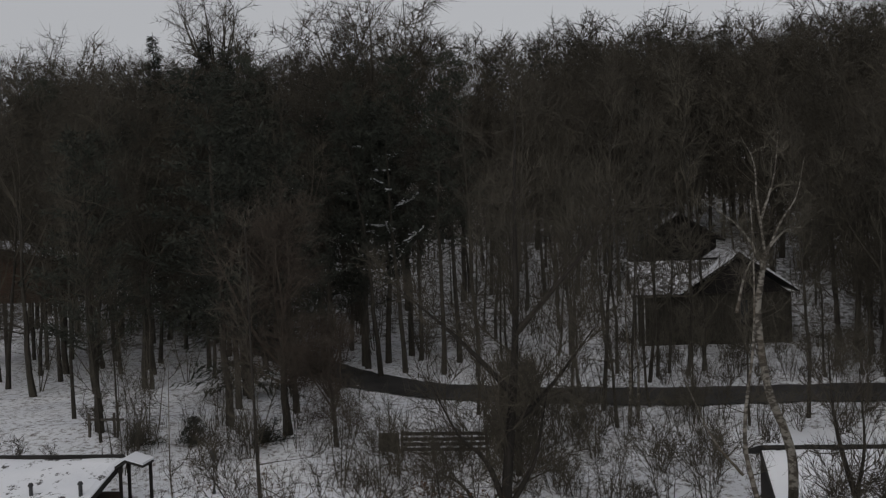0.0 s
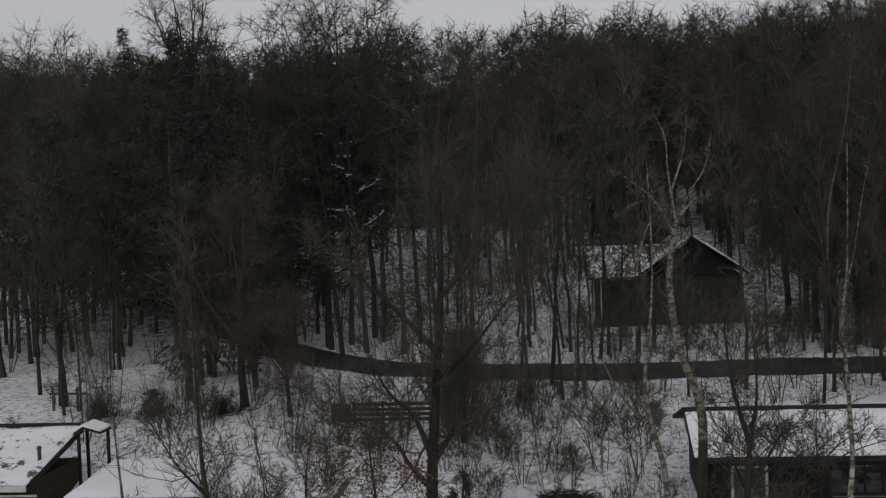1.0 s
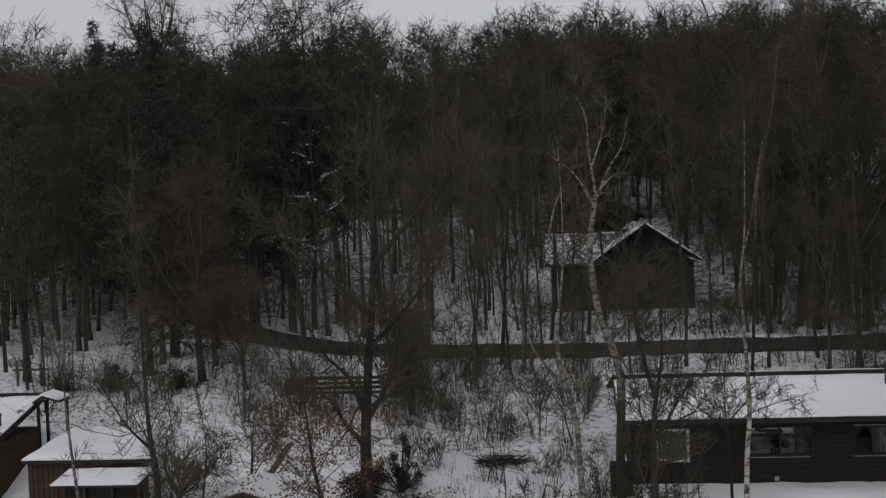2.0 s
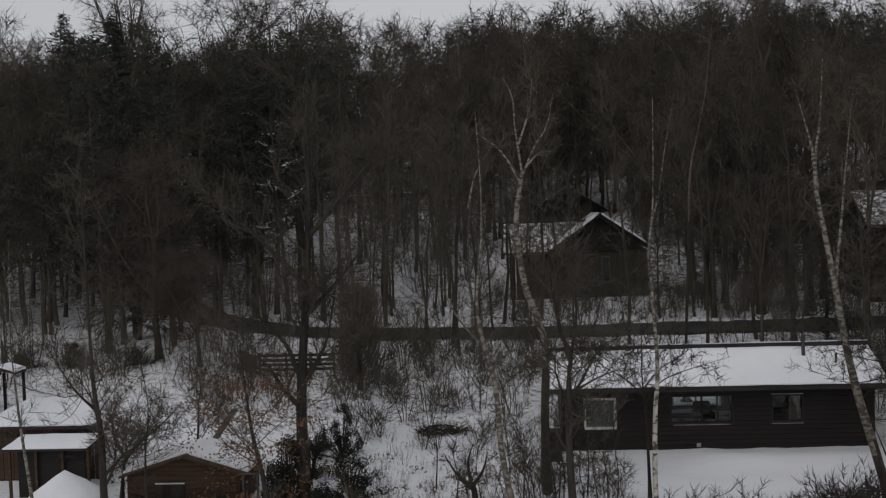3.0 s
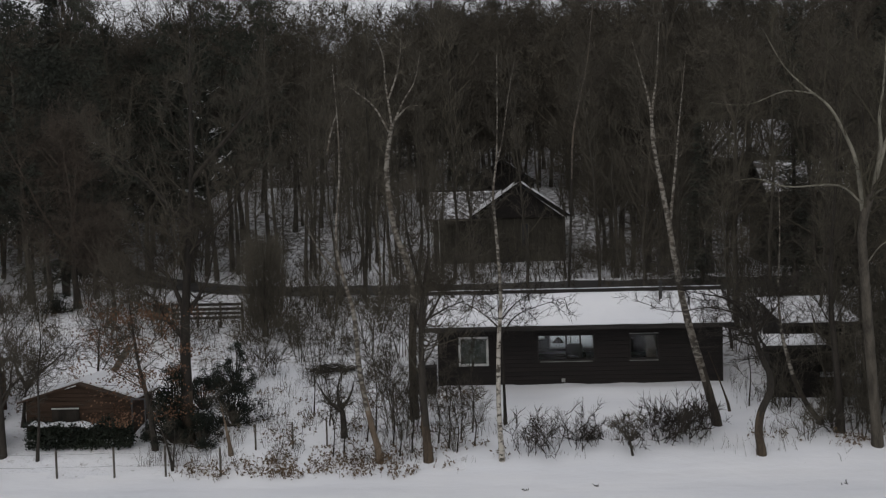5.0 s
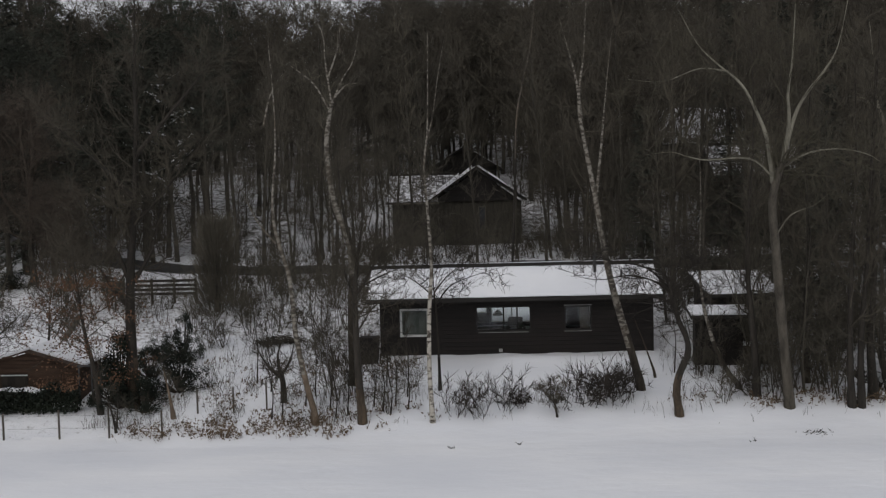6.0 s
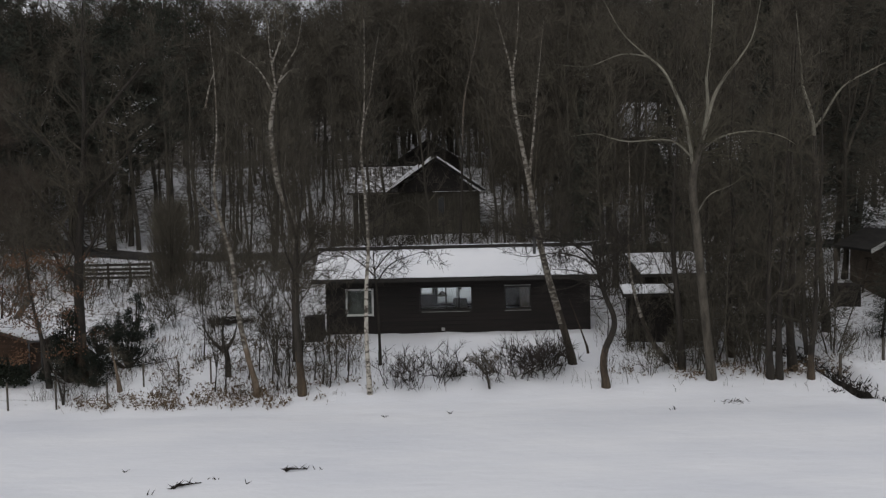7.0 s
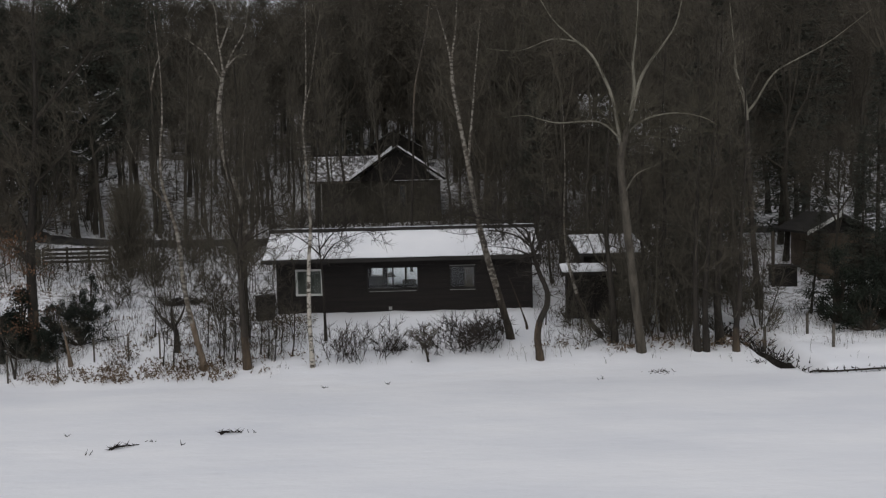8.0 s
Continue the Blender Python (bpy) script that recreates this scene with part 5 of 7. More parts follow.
# trunk in a darker bark than the limbs: shade on it put into colour
hero("large_pale_tree", "large pale-barked tree with wide spreading limbs", [(22.75, 28.1, 0.5), (22.48, 27.74, 2.41), (22.11, 27.19, 5.09), (21.88, 26.82, 6.82), (21.75, 26.6, 7.88), (21.85, 26.41, 8.72), (22.03, 26.3, 9.3)],
     0.178, BARK_MID, [[(21.75, 26.5, 8.6), (21.48, 26.2, 10.07), (21.14, 26.2, 11.01), (20.63, 26.2, 11.96), (19.91, 26.2, 12.59), (19.19, 26.2, 13.33), (18.5, 26.2, 14.6)], [(22.0, 26.3, 9.1), (22.22, 26.2, 10.57), (22.19, 26.2, 11.61), (22.35, 26.2, 12.84), (22.5, 26.2, 15.5)],
                       [(22.0, 26.3, 9.2), (22.39, 26.2, 10.78), (22.82, 26.2, 11.59), (23.45, 26.2, 12.4), (23.88, 26.2, 13.22), (24.3, 26.2, 15.2)], [(21.73, 26.4, 8.8), (20.9, 26.2, 9.44), (19.44, 26.1, 9.43), (18.81, 26, 9.55), (18.19, 26, 9.73), (17.35, 26, 9.65)],
                       [(22.0, 26.3, 9.1), (22.79, 26.2, 9.56), (23.84, 26.2, 9.7), (24.78, 26.2, 9.51), (25.3, 26.2, 9.21)], [(21.87, 26.8, 6.7), (22.34, 26.5, 7.48), (23.08, 26.4, 7.8), (23.6, 26.4, 8.2)], [(20.2, 26.2, 12.4), (19.2, 26.1, 12.5), (18.0, 26, 12.1), (16.8, 26, 12.2)]],
     seed=17, limb_mat=BARK_GREY, side=22, reach=2.5, side_from=0.72, tw=7, kids=4, tl=0.7, tr=0.006, limb_r=(0.45, 0.5, 0.46, 0.22, 0.24, 0.18, 0.18), tip=0.66, wander=0.22, twig_mat=TWIG_OLIVE)
hero("birch_tree", "leaning young birch beside the dark shed", [(21.58, 30.4, 0.8), (21.07, 30.4, 1.43), (20.61, 30.4, 2.39), (20.33, 30.4, 3.33), (20.13, 30.4, 4.28), (20.04, 30.4, 5.68), (20.12, 30.4, 7.77), (20.07, 30.4, 10.5)], 0.11, BIRCH, seed=18, foot=1.6, side=14, reach=1.3, tw=7, tl=0.6, tr=0.007)
DARKS = [([(21.9, 29.4, 0.65), (21.85, 29.4, 2.23), (21.72, 29.4, 3.84), (21.6, 29.4, 5.45), (21.68, 29.4, 7.72), (21.86, 29.4, 10.42), (21.81, 29.4, 14)], 0.17, BARK_BLACK),
         ([(24.93, 28, 0.4), (24.86, 28, 2.32), (24.91, 28, 5.42), (25.07, 28, 8.71), (25.06, 28, 13)], 0.16, BARK_BLACK),
         ([(25.26, 28, 0.4), (25.24, 28, 2.75), (25.44, 28, 5.41), (25.6, 28, 8.69), (25.8, 28, 13)], 0.15, BARK_BLACK),
         ([(26.11, 29.1, 0.6), (25.99, 29.1, 2.62), (26.12, 29.1, 4.89), (26.07, 29.1, 8.73), (26.32, 29.1, 14)], 0.2, BARK_BLACK),
         ([(26.44, 28, 0.4), (26.44, 28, 1.39), (26.59, 28, 2.72), (26.67, 28, 5.38), (26.87, 28, 8.66), (26.81, 28, 13.5)], 0.16, BARK_BLACK),
         ([(24.2, 30.8, 0.8), (24.1, 30.8, 3.2), (24.3, 30.8, 6.0), (24.2, 30.8, 9.0), (24.5, 30.8, 14)], 0.15, BARK_BLACK),
         ([(23.6, 32.0, 0.9), (23.65, 32, 3.2), (23.5, 32, 6.0), (23.7, 32, 10.0), (23.5, 32, 15)], 0.14, BARK_BLACK)]
for i, (l, r_, m_) in enumerate(DARKS):
    hero("broadleaf_tree", "tall dark-trunked bare tree in a dense group beside the field", l, r_ * 0.9, m_, seed=30 + i, foot=0.8 if i in (4, 5) else 0.0, foot_mat=BARK_BROWN, side=24, reach=2.1, side_from=0.3, tw=9, tl=0.8, tr=0.008, kids=5, up=0.25)
# near-black up to about 8.5 m, pale grey above
hero("pale_forked_tree", "pale forked tree rising behind the dark group", [(29.8, 36, 1.3), (29.58, 36, 3.68), (29.34, 36, 7.64), (29.23, 36, 10.52), (28.79, 36, 12.09), (28.72, 36, 13.13), (28.5, 36, 15.5)], 0.16, BARK_GREY,
     [[(29.28, 36, 10.26), (29.7, 36, 10.77), (30.55, 36, 12.05), (31.86, 36, 12.79), (33.17, 36, 13.48), (35.13, 36, 14.91)]], seed=19, side=12, reach=1.5, side_from=0.6, limb_r=0.42, foot=8.5, foot_mat=BARK_BLACK)
# near-black lower stem, dull birch bark above it
hero("birch_tree", "pale birch stem standing behind the bungalow", [(13.3, 44, 2.5), (13.31, 44, 4.06), (13.51, 44, 8.05), (13.68, 44, 12.03), (14.01, 44, 13.86), (14.48, 44, 15.95), (14.74, 44, 18.3), (14.93, 44, 19.6)], 0.085, BIRCH_DULL, seed=20, foot=8.5, foot_mat=BARK_BLACK, side=14, reach=1.4, side_from=0.5, tw=7, tl=0.6, tr=0.008)
hero("broadleaf_tree", "large bare tree with a brown trunk and evergreen at its foot", [(-1.65, 29.4, 0.5), (-1.63, 29.4, 2.57), (-1.62, 29.4, 4.58), (-1.48, 29.4, 6.59), (-1.25, 29.4, 8.98), (-1.11, 29.4, 11.36), (-1.08, 29.4, 13.73), (-0.96, 29.4, 16.5)], 0.24, BARK_BLACK,
     [[(-1.58, 29.4, 5.4), (-2.09, 29.4, 6.7), (-2.85, 29.4, 7.46), (-3.7, 29.3, 9.2)], [(-1.55, 29.4, 5.3), (-0.99, 29.5, 6.18), (-0.66, 29.6, 6.97), (-0.2, 29.6, 9.4)], [(-1.64, 29.4, 4.5), (-2.25, 29.4, 5.2), (-2.82, 29.5, 6.02), (-4.0, 29.5, 6.6)],
      [(-1.4, 29.4, 7.6), (-0.2, 29.5, 8.8), (1.2, 29.6, 10.6)], [(-1.3, 29.4, 8.6), (-2.8, 29.3, 10.2), (-4.6, 29.2, 11.8)], [(-1.2, 29.4, 10.2), (0.4, 29.4, 12.0), (1.8, 29.4, 13.6)]],
     seed=21, foot=1.8, foot_mat=BARK_BROWN, side=28, reach=2.5, side_from=0.36, tw=8, tl=0.8, tr=0.009, limb_mat=BARK_BLACK, limb_r=0.42, kids=5)
leafy = hero("beech_tree", "young beech holding dry brown leaves", [(-2.55, 28.48, 0.5), (-2.78, 28.48, 2.38), (-3.07, 28.48, 3.77), (-3.26, 28.48, 5.34), (-3.4, 28.48, 7.0)], 0.11, BARK_BLACK, seed=22, side=26, reach=2.3, side_from=0.25, tw=7, tl=0.6, tr=0.008, up=0.0, wander=0.2)
hero("broadleaf_tree", "tall dark bare tree beside the brown shed", [(-7.97, 27.98, 0.45), (-7.98, 27.98, 2.56), (-7.98, 27.98, 3.94), (-8.14, 27.98, 5.31), (-8.2, 27.98, 6.6), (-8.27, 27.98, 9.9), (-8.3, 27.98, 13.5)], 0.14, BARK_BLACK,
     [[(-7.98, 27.98, 2.2), (-7.6, 28.0, 3.0), (-7.5, 28.1, 3.9), (-7.0, 28.1, 4.6)], [(-7.98, 27.98, 2.6), (-7.3, 28.0, 3.3), (-6.7, 28.0, 3.7), (-5.9, 28.0, 4.6)], [(-8.1, 27.98, 4.8), (-8.9, 28, 5.6), (-9.6, 28, 6.8)]], seed=23, side=24, reach=1.9, side_from=0.3, tw=8, tl=0.6, tr=0.009)
hero("slender_tree", "thin bare tree before the hedge", [(-6.6, 27.72, 0.38), (-6.46, 27.72, 1.82), (-6.43, 27.72, 3.38), (-6.27, 27.72, 4.92), (-6.5, 27.72, 6.8)], 0.06, BARK_BLACK, seed=28, side=16, reach=1.2, side_from=0.3, tw=6, tl=0.45, tr=0.007)
hero("birch_tree", "thin pale birch at the corner of the gardens", [(-9.75, 26.9, 0.2), (-9.75, 26.6, 2.4), (-9.81, 26.3, 4.29), (-9.91, 26.2, 6.03), (-9.98, 26.2, 7.45), (-9.9, 26.2, 10.5)], 0.07, BIRCH, seed=24, side=14, reach=1.1, side_from=0.35, tw=6, tl=0.45, tr=0.006)
hero("apple_tree", "small dark spreading fruit tree in the garden", [(4.12, 29.5, 0.7), (4.1, 29.5, 1.51), (3.98, 29.5, 1.9)], 0.12, BARK_BLACK,
     [[(4.0, 29.5, 1.7), (3.5, 29.5, 2.2), (3.1, 29.5, 2.9)], [(4.0, 29.5, 1.7), (4.4, 29.4, 2.3), (4.6, 29.4, 3.0)], [(4.0, 29.5, 1.8), (3.9, 29.7, 2.5), (4.1, 29.8, 3.2)]], seed=25, side=8, reach=0.8, side_from=0.8, tw=3, tl=0.3, tr=0.006, limb_r=0.7, tip=0.75, up=-0.04, kids=3, wander=0.35)
hero("fruit_tree", "dark gnarled fruit tree beside the workshop", [(-8.7, 31.2, 0.7), (-8.6, 31.2, 1.9), (-8.4, 31.2, 2.9)], 0.1, BARK_BLACK, [[(-8.5, 31.2, 2.4), (-8.0, 31.2, 3.0), (-7.2, 31.2, 3.6), (-6.4, 31.2, 4.4)], [(-8.5, 31.2, 2.5), (-8.9, 31.2, 3.4), (-8.8, 31.2, 4.4)]], seed=26, side=26, reach=2.0, side_from=0.55, tw=7, tl=0.5, tr=0.008, limb_r=0.75, up=0.03)
hero("fruit_tree", "slender bare tree behind the brown shed", [(-6.9, 33.6, 1.1), (-6.6, 33.6, 2.6), (-6.5, 33.6, 4.0), (-6.3, 33.6, 5.2)], 0.07, BARK_BLACK, [[(-6.6, 33.6, 2.4), (-6.0, 33.6, 3.4), (-5.6, 33.6, 4.6)]], seed=27, side=28, reach=1.8, side_from=0.3, tw=7, tl=0.5, tr=0.008)
w = Wood()
rng = random.Random(5)
for c in range(115):
    a, h = rng.uniform(0, 6.283), rng.uniform(1.9, 6.2)
    rr = rng.uniform(0.3, 2.6) * (1 - 0.12 * abs(h - 4))
    mid = Vector((-0.3 + math.cos(a) * rr, math.sin(a) * rr, h - 0.7))
    for k in range(rng.randrange(8, 34)):
        d = (rand_dir(rng) + Vector((0, 0, -0.6))).normalized()
        w.leaf(mid + Vector((rng.gauss(0, 0.22), rng.gauss(0, 0.22), rng.gauss(0, 0.1))), d, d.cross(rand_dir(rng)).normalized(), 0.09, 0.035)
mesh_part("foliage", w.mesh("foliage"), DRY_LEAF, leafy, "sparse dry brown leaves")

hero("broken_stem", "broken tan tree stem leaning among dry weeds", [(0.33, 27.98, 0.45), (0.19, 27.98, 1.36), (-0.02, 27.98, 2.41)], 0.09, BARK_TAN, seed=41, side=3, reach=0.5, side_from=0.5)
hero("young_tree", "small forked bare tree by the fence", [(-1.46, 27, 0.2), (-1.67, 27, 1.18), (-1.94, 27, 2.0), (-2.07, 27, 3.0)], 0.05, BARK_BLACK, [[(-1.47, 27, 0.35), (-1.41, 27, 0.97), (-1.34, 27, 2.0)]], seed=42, side=9, reach=0.7, side_from=0.35, tw=5, tl=0.35, tr=0.006, limb_r=0.8)
for x, y, h, s_ in ((3.95, 27.9, 2.6, 43), (4.3, 28.1, 3.2, 44), (6.3, 27.9, 2.4, 45), (6.7, 28.2, 3.4, 46), (8.0, 28.3, 3.0, 47), (8.3, 28.0, 2.2, 48), (7.0, 29.4, 4.0, 49), (8.8, 29.8, 3.6, 50), (5.2, 30.2, 4.4, 51), (2.6, 31.8, 4.2, 52), (6.0, 28.6, 3.0, 61), (7.6, 28.9, 2.6, 62), (8.4, 29.1, 3.4, 63), (6.9, 30.4, 3.8, 64), (5.0, 29.1, 2.2, 65), (8.9, 28.7, 2.0, 66), (5.7, 31.2, 3.3, 67), (7.9, 31.0, 3.6, 68), (3.4, 30.6, 2.4, 69), (20.9, 32.2, 3.2, 53), (19.4, 32.4, 3.6, 54)):
    z = ground(x, y)
    hero("young_tree", "thin dark young tree standing in snow", [(x, y, z), (x + 0.08, y, z + h * 0.35), (x - 0.05, y, z + h * 0.7), (x + 0.1, y, z + h)], 0.028, BARK_BLACK, seed=s_, side=12, reach=0.7, side_from=0.2, tw=5, tl=0.35, tr=0.006)

hero("small_tree", "small round-headed bare tree on a short stem", [(14.35, 27.58, 0.35), (14.28, 27.58, 0.75), (14.22, 27.58, 1.05)], 0.045, BARK_BLACK, [[(14.25, 27.58, 0.9), (13.9, 27.5, 1.3), (13.6, 27.5, 1.6)], [(14.25, 27.58, 0.9), (14.5, 27.6, 1.3), (14.8, 27.7, 1.6)], [(14.23, 27.58, 1.0), (14.2, 27.7, 1.4), (14.25, 27.8, 1.75)], [(14.24, 27.58, 0.95), (14.0, 27.3, 1.3), (13.95, 27.2, 1.6)]],
     seed=55, side=8, reach=0.5, side_from=0.8, tw=8, tl=0.25, tr=0.006, limb_r=0.6, tip=0.8)

# ---- the wood ----
BARE = [bare_tree(100 + i, h, r_, f_, s_) for i, (h, r_, f_, s_) in enumerate(((18, 0.2, 0.3, 4.6), (20, 0.23, 0.36, 4.8), (16, 0.18, 0.26, 4.4), (19, 0.2, 0.33, 4.2), (15, 0.17, 0.24, 4.2), (20, 0.24, 0.3, 5.2)))]
BROAD = [bare_tree(150 + i, h, r_, f_, s_, 9, 10, 10, 0.016, 1.8, 8) for i, (h, r_, f_, s_) in enumerate(((15, 0.3, 0.28, 6.0), (13, 0.28, 0.26, 5.6)))]
MID = [bare_tree(170 + i, h, 0.21, 0.26, 4.8, 7, 7, 6, 0.026, 2.0, 6) for i, h in enumerate((18, 20, 16, 19))]
HIGH = [bare_tree(180 + i, h, 0.17, 0.5, 4.0, 7, 7, 6, 0.015, 1.7, 6) for i, h in enumerate((18, 20, 17))]
# these crowns take the darkened twig copy: the wood's shade put into colour
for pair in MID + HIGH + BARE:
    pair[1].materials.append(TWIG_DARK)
THIN = [slim_tree(200 + i, h, r_) for i, (h, r_) in enumerate(((14, 0.1), (12, 0.085), (16, 0.12), (10, 0.07)))]
SPRUCE = [spruce(300 + i, h, rr) for i, (h, rr) in enumerate(((23, 3.6), (20, 3.2), (25, 3.8)))]
PINE = [pine(350 + i, h, rr) for i, (h, rr) in enumerate(((20, 3.2), (22, 3.4)))]
LOW_PINE = [pine(360 + i, h, rr, low, 52) for i, (h, rr, low) in enumerate(((17, 4.2, 0.24), (18, 4.4, 0.11)))]
SNOW_PINE = [pine(370 + i, h, 2.9, 0.34, 30, True) for i, h in enumerate((18, 16))]
SHRUB = [shrub_mesh(400 + i, h, wd, st) for i, (h, wd, st) in enumerate(((1.6, 1.5, 8), (2.2, 1.6, 7), (1.2, 1.6, 9), (2.9, 1.5, 6), (1.4, 1.0, 6)))]
DOME = shrub_mesh(430, 1.25, 2.2, 17, 12, 0.010)
SHRUB.append(DOME)
SHRUB += [shrub_mesh(440, 1.5, 1.9, 6, 9, 0.010), shrub_mesh(441, 1.4, 2.3, 11, 11, 0.010)]
for me in SHRUB[5:]:
    me.materials.append(TWIG_BLACK)
rng = random.Random(77)


def clear(x, y, pad=0.0):
    """Whether a place is free of houses, the lane and open ground."""
    if float(np.min((lx - x) ** 2 + (ly - y) ** 2)) < (2.3 + pad) ** 2:
        return False
    if 3.0 - pad < x < 16.5 + pad and 70 < y < 84:
        return False
    if 4.5 < x < 16.5 and 90 < y < 105:
        return False
    if -45 - pad < x < -34 + pad and 65.5 < y < 73:
        return False
    if 27.9 - pad < x < 36.0 + pad and 63.5 < y < 75:
        return False
    if 28.4 - pad < x < 38 + pad and 88 < y < 99:
        return False
    if 30 < x < 46 and 40 < y < 49:
        return False
    return True


def glade(x, y):
    """The open part of the wood above the lane, where only thin stems with high crowns stand."""
    a = (x - 0.4) / (y - 0.5)
    return 57 < y < 128 and (-0.2 < a < 0.055 or (0.02 < a < 0.14 and y > 74) or (24.3 < x < 30.5 and 59 < y < 92))


def west_open(x, y):
    """Open snow between the lane's end and the conifers to the west."""
    return x < -17 and 55 < y < 75 + 0.1 * max(0.0, -x - 25)


def put_tree(kind, x, y, scale=1.0, name="broadleaf_tree", label="bare dark broadleaf tree in the wood", mats=(BARK_DARK, TWIG), group="trees of the wood"):
    root = plant(name, kind, mats, label, "tree", on_ground(x, y, 0.05), group, 0.0, scale)
    root.matrix_basis = pose(x, y, ground(x, y) - 0.05, rng.gauss(0, 2.2), rng.gauss(0, 2.2), rng.uniform(0, 360)) @ Matrix.Scale(scale, 4)
    return root


# trees placed by the lane and in the gardens
for x, y, s in ((1.8, 53.6, 0.95), (3.0, 52.0, 0.8), (0.75, 51.5, 0.85), (2.4, 50.4, 0.7), (0.2, 54.0, 0.8), (4.2, 54.0, 0.75), (6.2, 53.0, 0.7), (-20.8, 45.0, 0.9), (-20.2, 45.5, 0.75), (-21.5, 46.2, 0.8), (5.2, 61.3, 0.85), (14.2, 60.1, 0.8), (6.9, 61.2, 0.95), (8.0, 63.0, 1.0), (5.9, 62.4, 0.9), (4.6, 59.6, 0.85), (16.5, 61.3, 1.0), (17.6, 64.0, 0.9), (-24, 49, 0.8), (-2.5, 50.5, 0.7), (-4.5, 53, 0.8), (8.5, 50.5, 0.75), (11.5, 52.0, 0.8), (15.5, 51, 0.8), (18.5, 53, 0.9)):
    put_tree(THIN[int(x * 7) % 4], x, y, s * 1.25, "slender_tree", "slender dark bare tree by the lane")
for x, y, s in ((-12.3, 45.6, 0.66), (-9.8, 44.3, 0.42)):
    put_tree(BROAD[int(abs(x)) % 2], x, y, s, "broadleaf_tree", "broad dark bare tree with dense brown twigs", (BARK_DARK, TWIG_RED))
for x, y, s, k in ((-15.5, 47.1, 0.95, 0), (-21.3, 46.1, 0.8, 0), (-18.4, 68.0, 0.95, 1), (-22.0, 70.5, 0.95, 0), (-26.0, 75.5, 0.95, 1), (-30.0, 76.5, 0.95, 1), (-34.0, 77.0, 0.95, 1), (-38.0, 78.0, 0.95, 1), (-42.5, 78.5, 1.0, 1), (-23.0, 77.0, 1.0, 1), (-31.5, 70.5, 0.95, 0), (-36.5, 72.5, 0.95, 0), (-26.5, 65.0, 0.85, 0), (-17.5, 56.5, 0.85, 0), (-14.8, 64.8, 0.95, 0), (-12.6, 66.0, 0.95, 0), (-13.2, 50.5, 0.8, 0), (-16.8, 52.5, 0.85, 0)):
    put_tree(LOW_PINE[k], x, y, s, "pine_tree", "dark pine with low spreading boughs in the garden", (BARK_DARK, NEEDLES))
for x, y, s, k in ((-19.5, 66.5, 0.9, 1), (-23.0, 74.5, 1.0, 1), (-10.5, 70.5, 1.0, 0), (-7.4, 63.2, 0.84, 0), (-11.2, 62.6, 0.8, 1), (-6.9, 67.5, 0.9, 1)):
    put_tree(PINE[k], x, y, s, "pine_tree", "tall dark pine in the garden wood", (BARK_DARK, NEEDLES))
for x, y, s, k in ((-32.0, 81.1, 1.0, 0), (-17.9, 57.3, 0.97, 1), (-25.5, 77, 0.93, 2), (-22, 78, 0.86, 0), (-29, 79, 0.9, 1), (34, 58, 0.85, 1), (41, 62, 0.95, 0), (30, 47, 0.7, 1), (36, 52, 0.8, 2), (26.5, 36.5, 0.5, 0), (29.2, 38.5, 0.55, 1), (31.5, 34.0, 0.28, 1), (33.6, 33.4, 0.36, 0), (24.6, 44.5, 0.62, 2), (7.3, 85.5, 0.62, 1), (5.2, 88.5, 0.7, 0), (35.5, 36.5, 0.5, 2), (36.0, 39.5, 0.34, 1), (37.4, 38.0, 0.4, 0), (28.3, 50, 0.7, 0), (37.8, 40, 0.55, 1), (20.3, 46, 0.5, 1), (34.5, 31.8, 0.25, 2)):
    put_tree(SPRUCE[k], x, y, s, "spruce_tree", "tall dark green spruce", (BARK_DARK, NEEDLES), "spruces")

for x, y, s, k in ((-13.0, 66.8, 0.95, 0), (-11.6, 67.6, 1.0, 1), (-9.9, 64.0, 0.85, 0), (-19.5, 70.5, 0.95, 1)):
    root = plant("pine_tree", SNOW_PINE[k], (BARK_DARK, NEEDLES, SNOW), "dark pine above the lane with snow lying on its boughs", "tree", on_ground(x, y, 0.05), "trees of the wood", rng.uniform(0, 360), s, ("trunk", "crown", "snow_load"))
    tagged(root.children[2], kind="stuff")
for x, y, h in ((3.0, 51.2, 9.0), (3.45, 52.2, 8.0)):
    z = ground(x, y)
    hero("birch_tree", "thin pale birch stem beside the lane", [(x, y, z), (x + 0.1, y, z + h * 0.3), (x - 0.05, y, z + h * 0.6), (x + 0.25, y, z + h)], 0.085, BIRCH, seed=int(h), side=10, reach=1.0, side_from=0.45, tw=5, tl=0.4, tr=0.008)

# tall bare trees whose crowns close the view above the lane
for x, y, s, k in ((-15.5, 66, 1.05, 0), (-22, 70, 1.1, 5), (17.5, 60, 0.8, 0), (20, 63, 0.85, 1), (18.9, 68, 0.9, 3), (23, 60, 0.85, 2), (22, 67, 0.9, 5), (18.2, 73, 0.95, 4), (23.2, 65.5, 0.9, 3), (19, 77, 0.95, 0), (2.5, 96, 1.0, 1), (19, 96, 1.0, 5), (-28, 67, 1.0, 1), (-33, 66, 1.0, 0)):
    put_tree(BARE[k], x, y, s, "broadleaf_tree", "tall bare broadleaf tree with a dense dark crown")
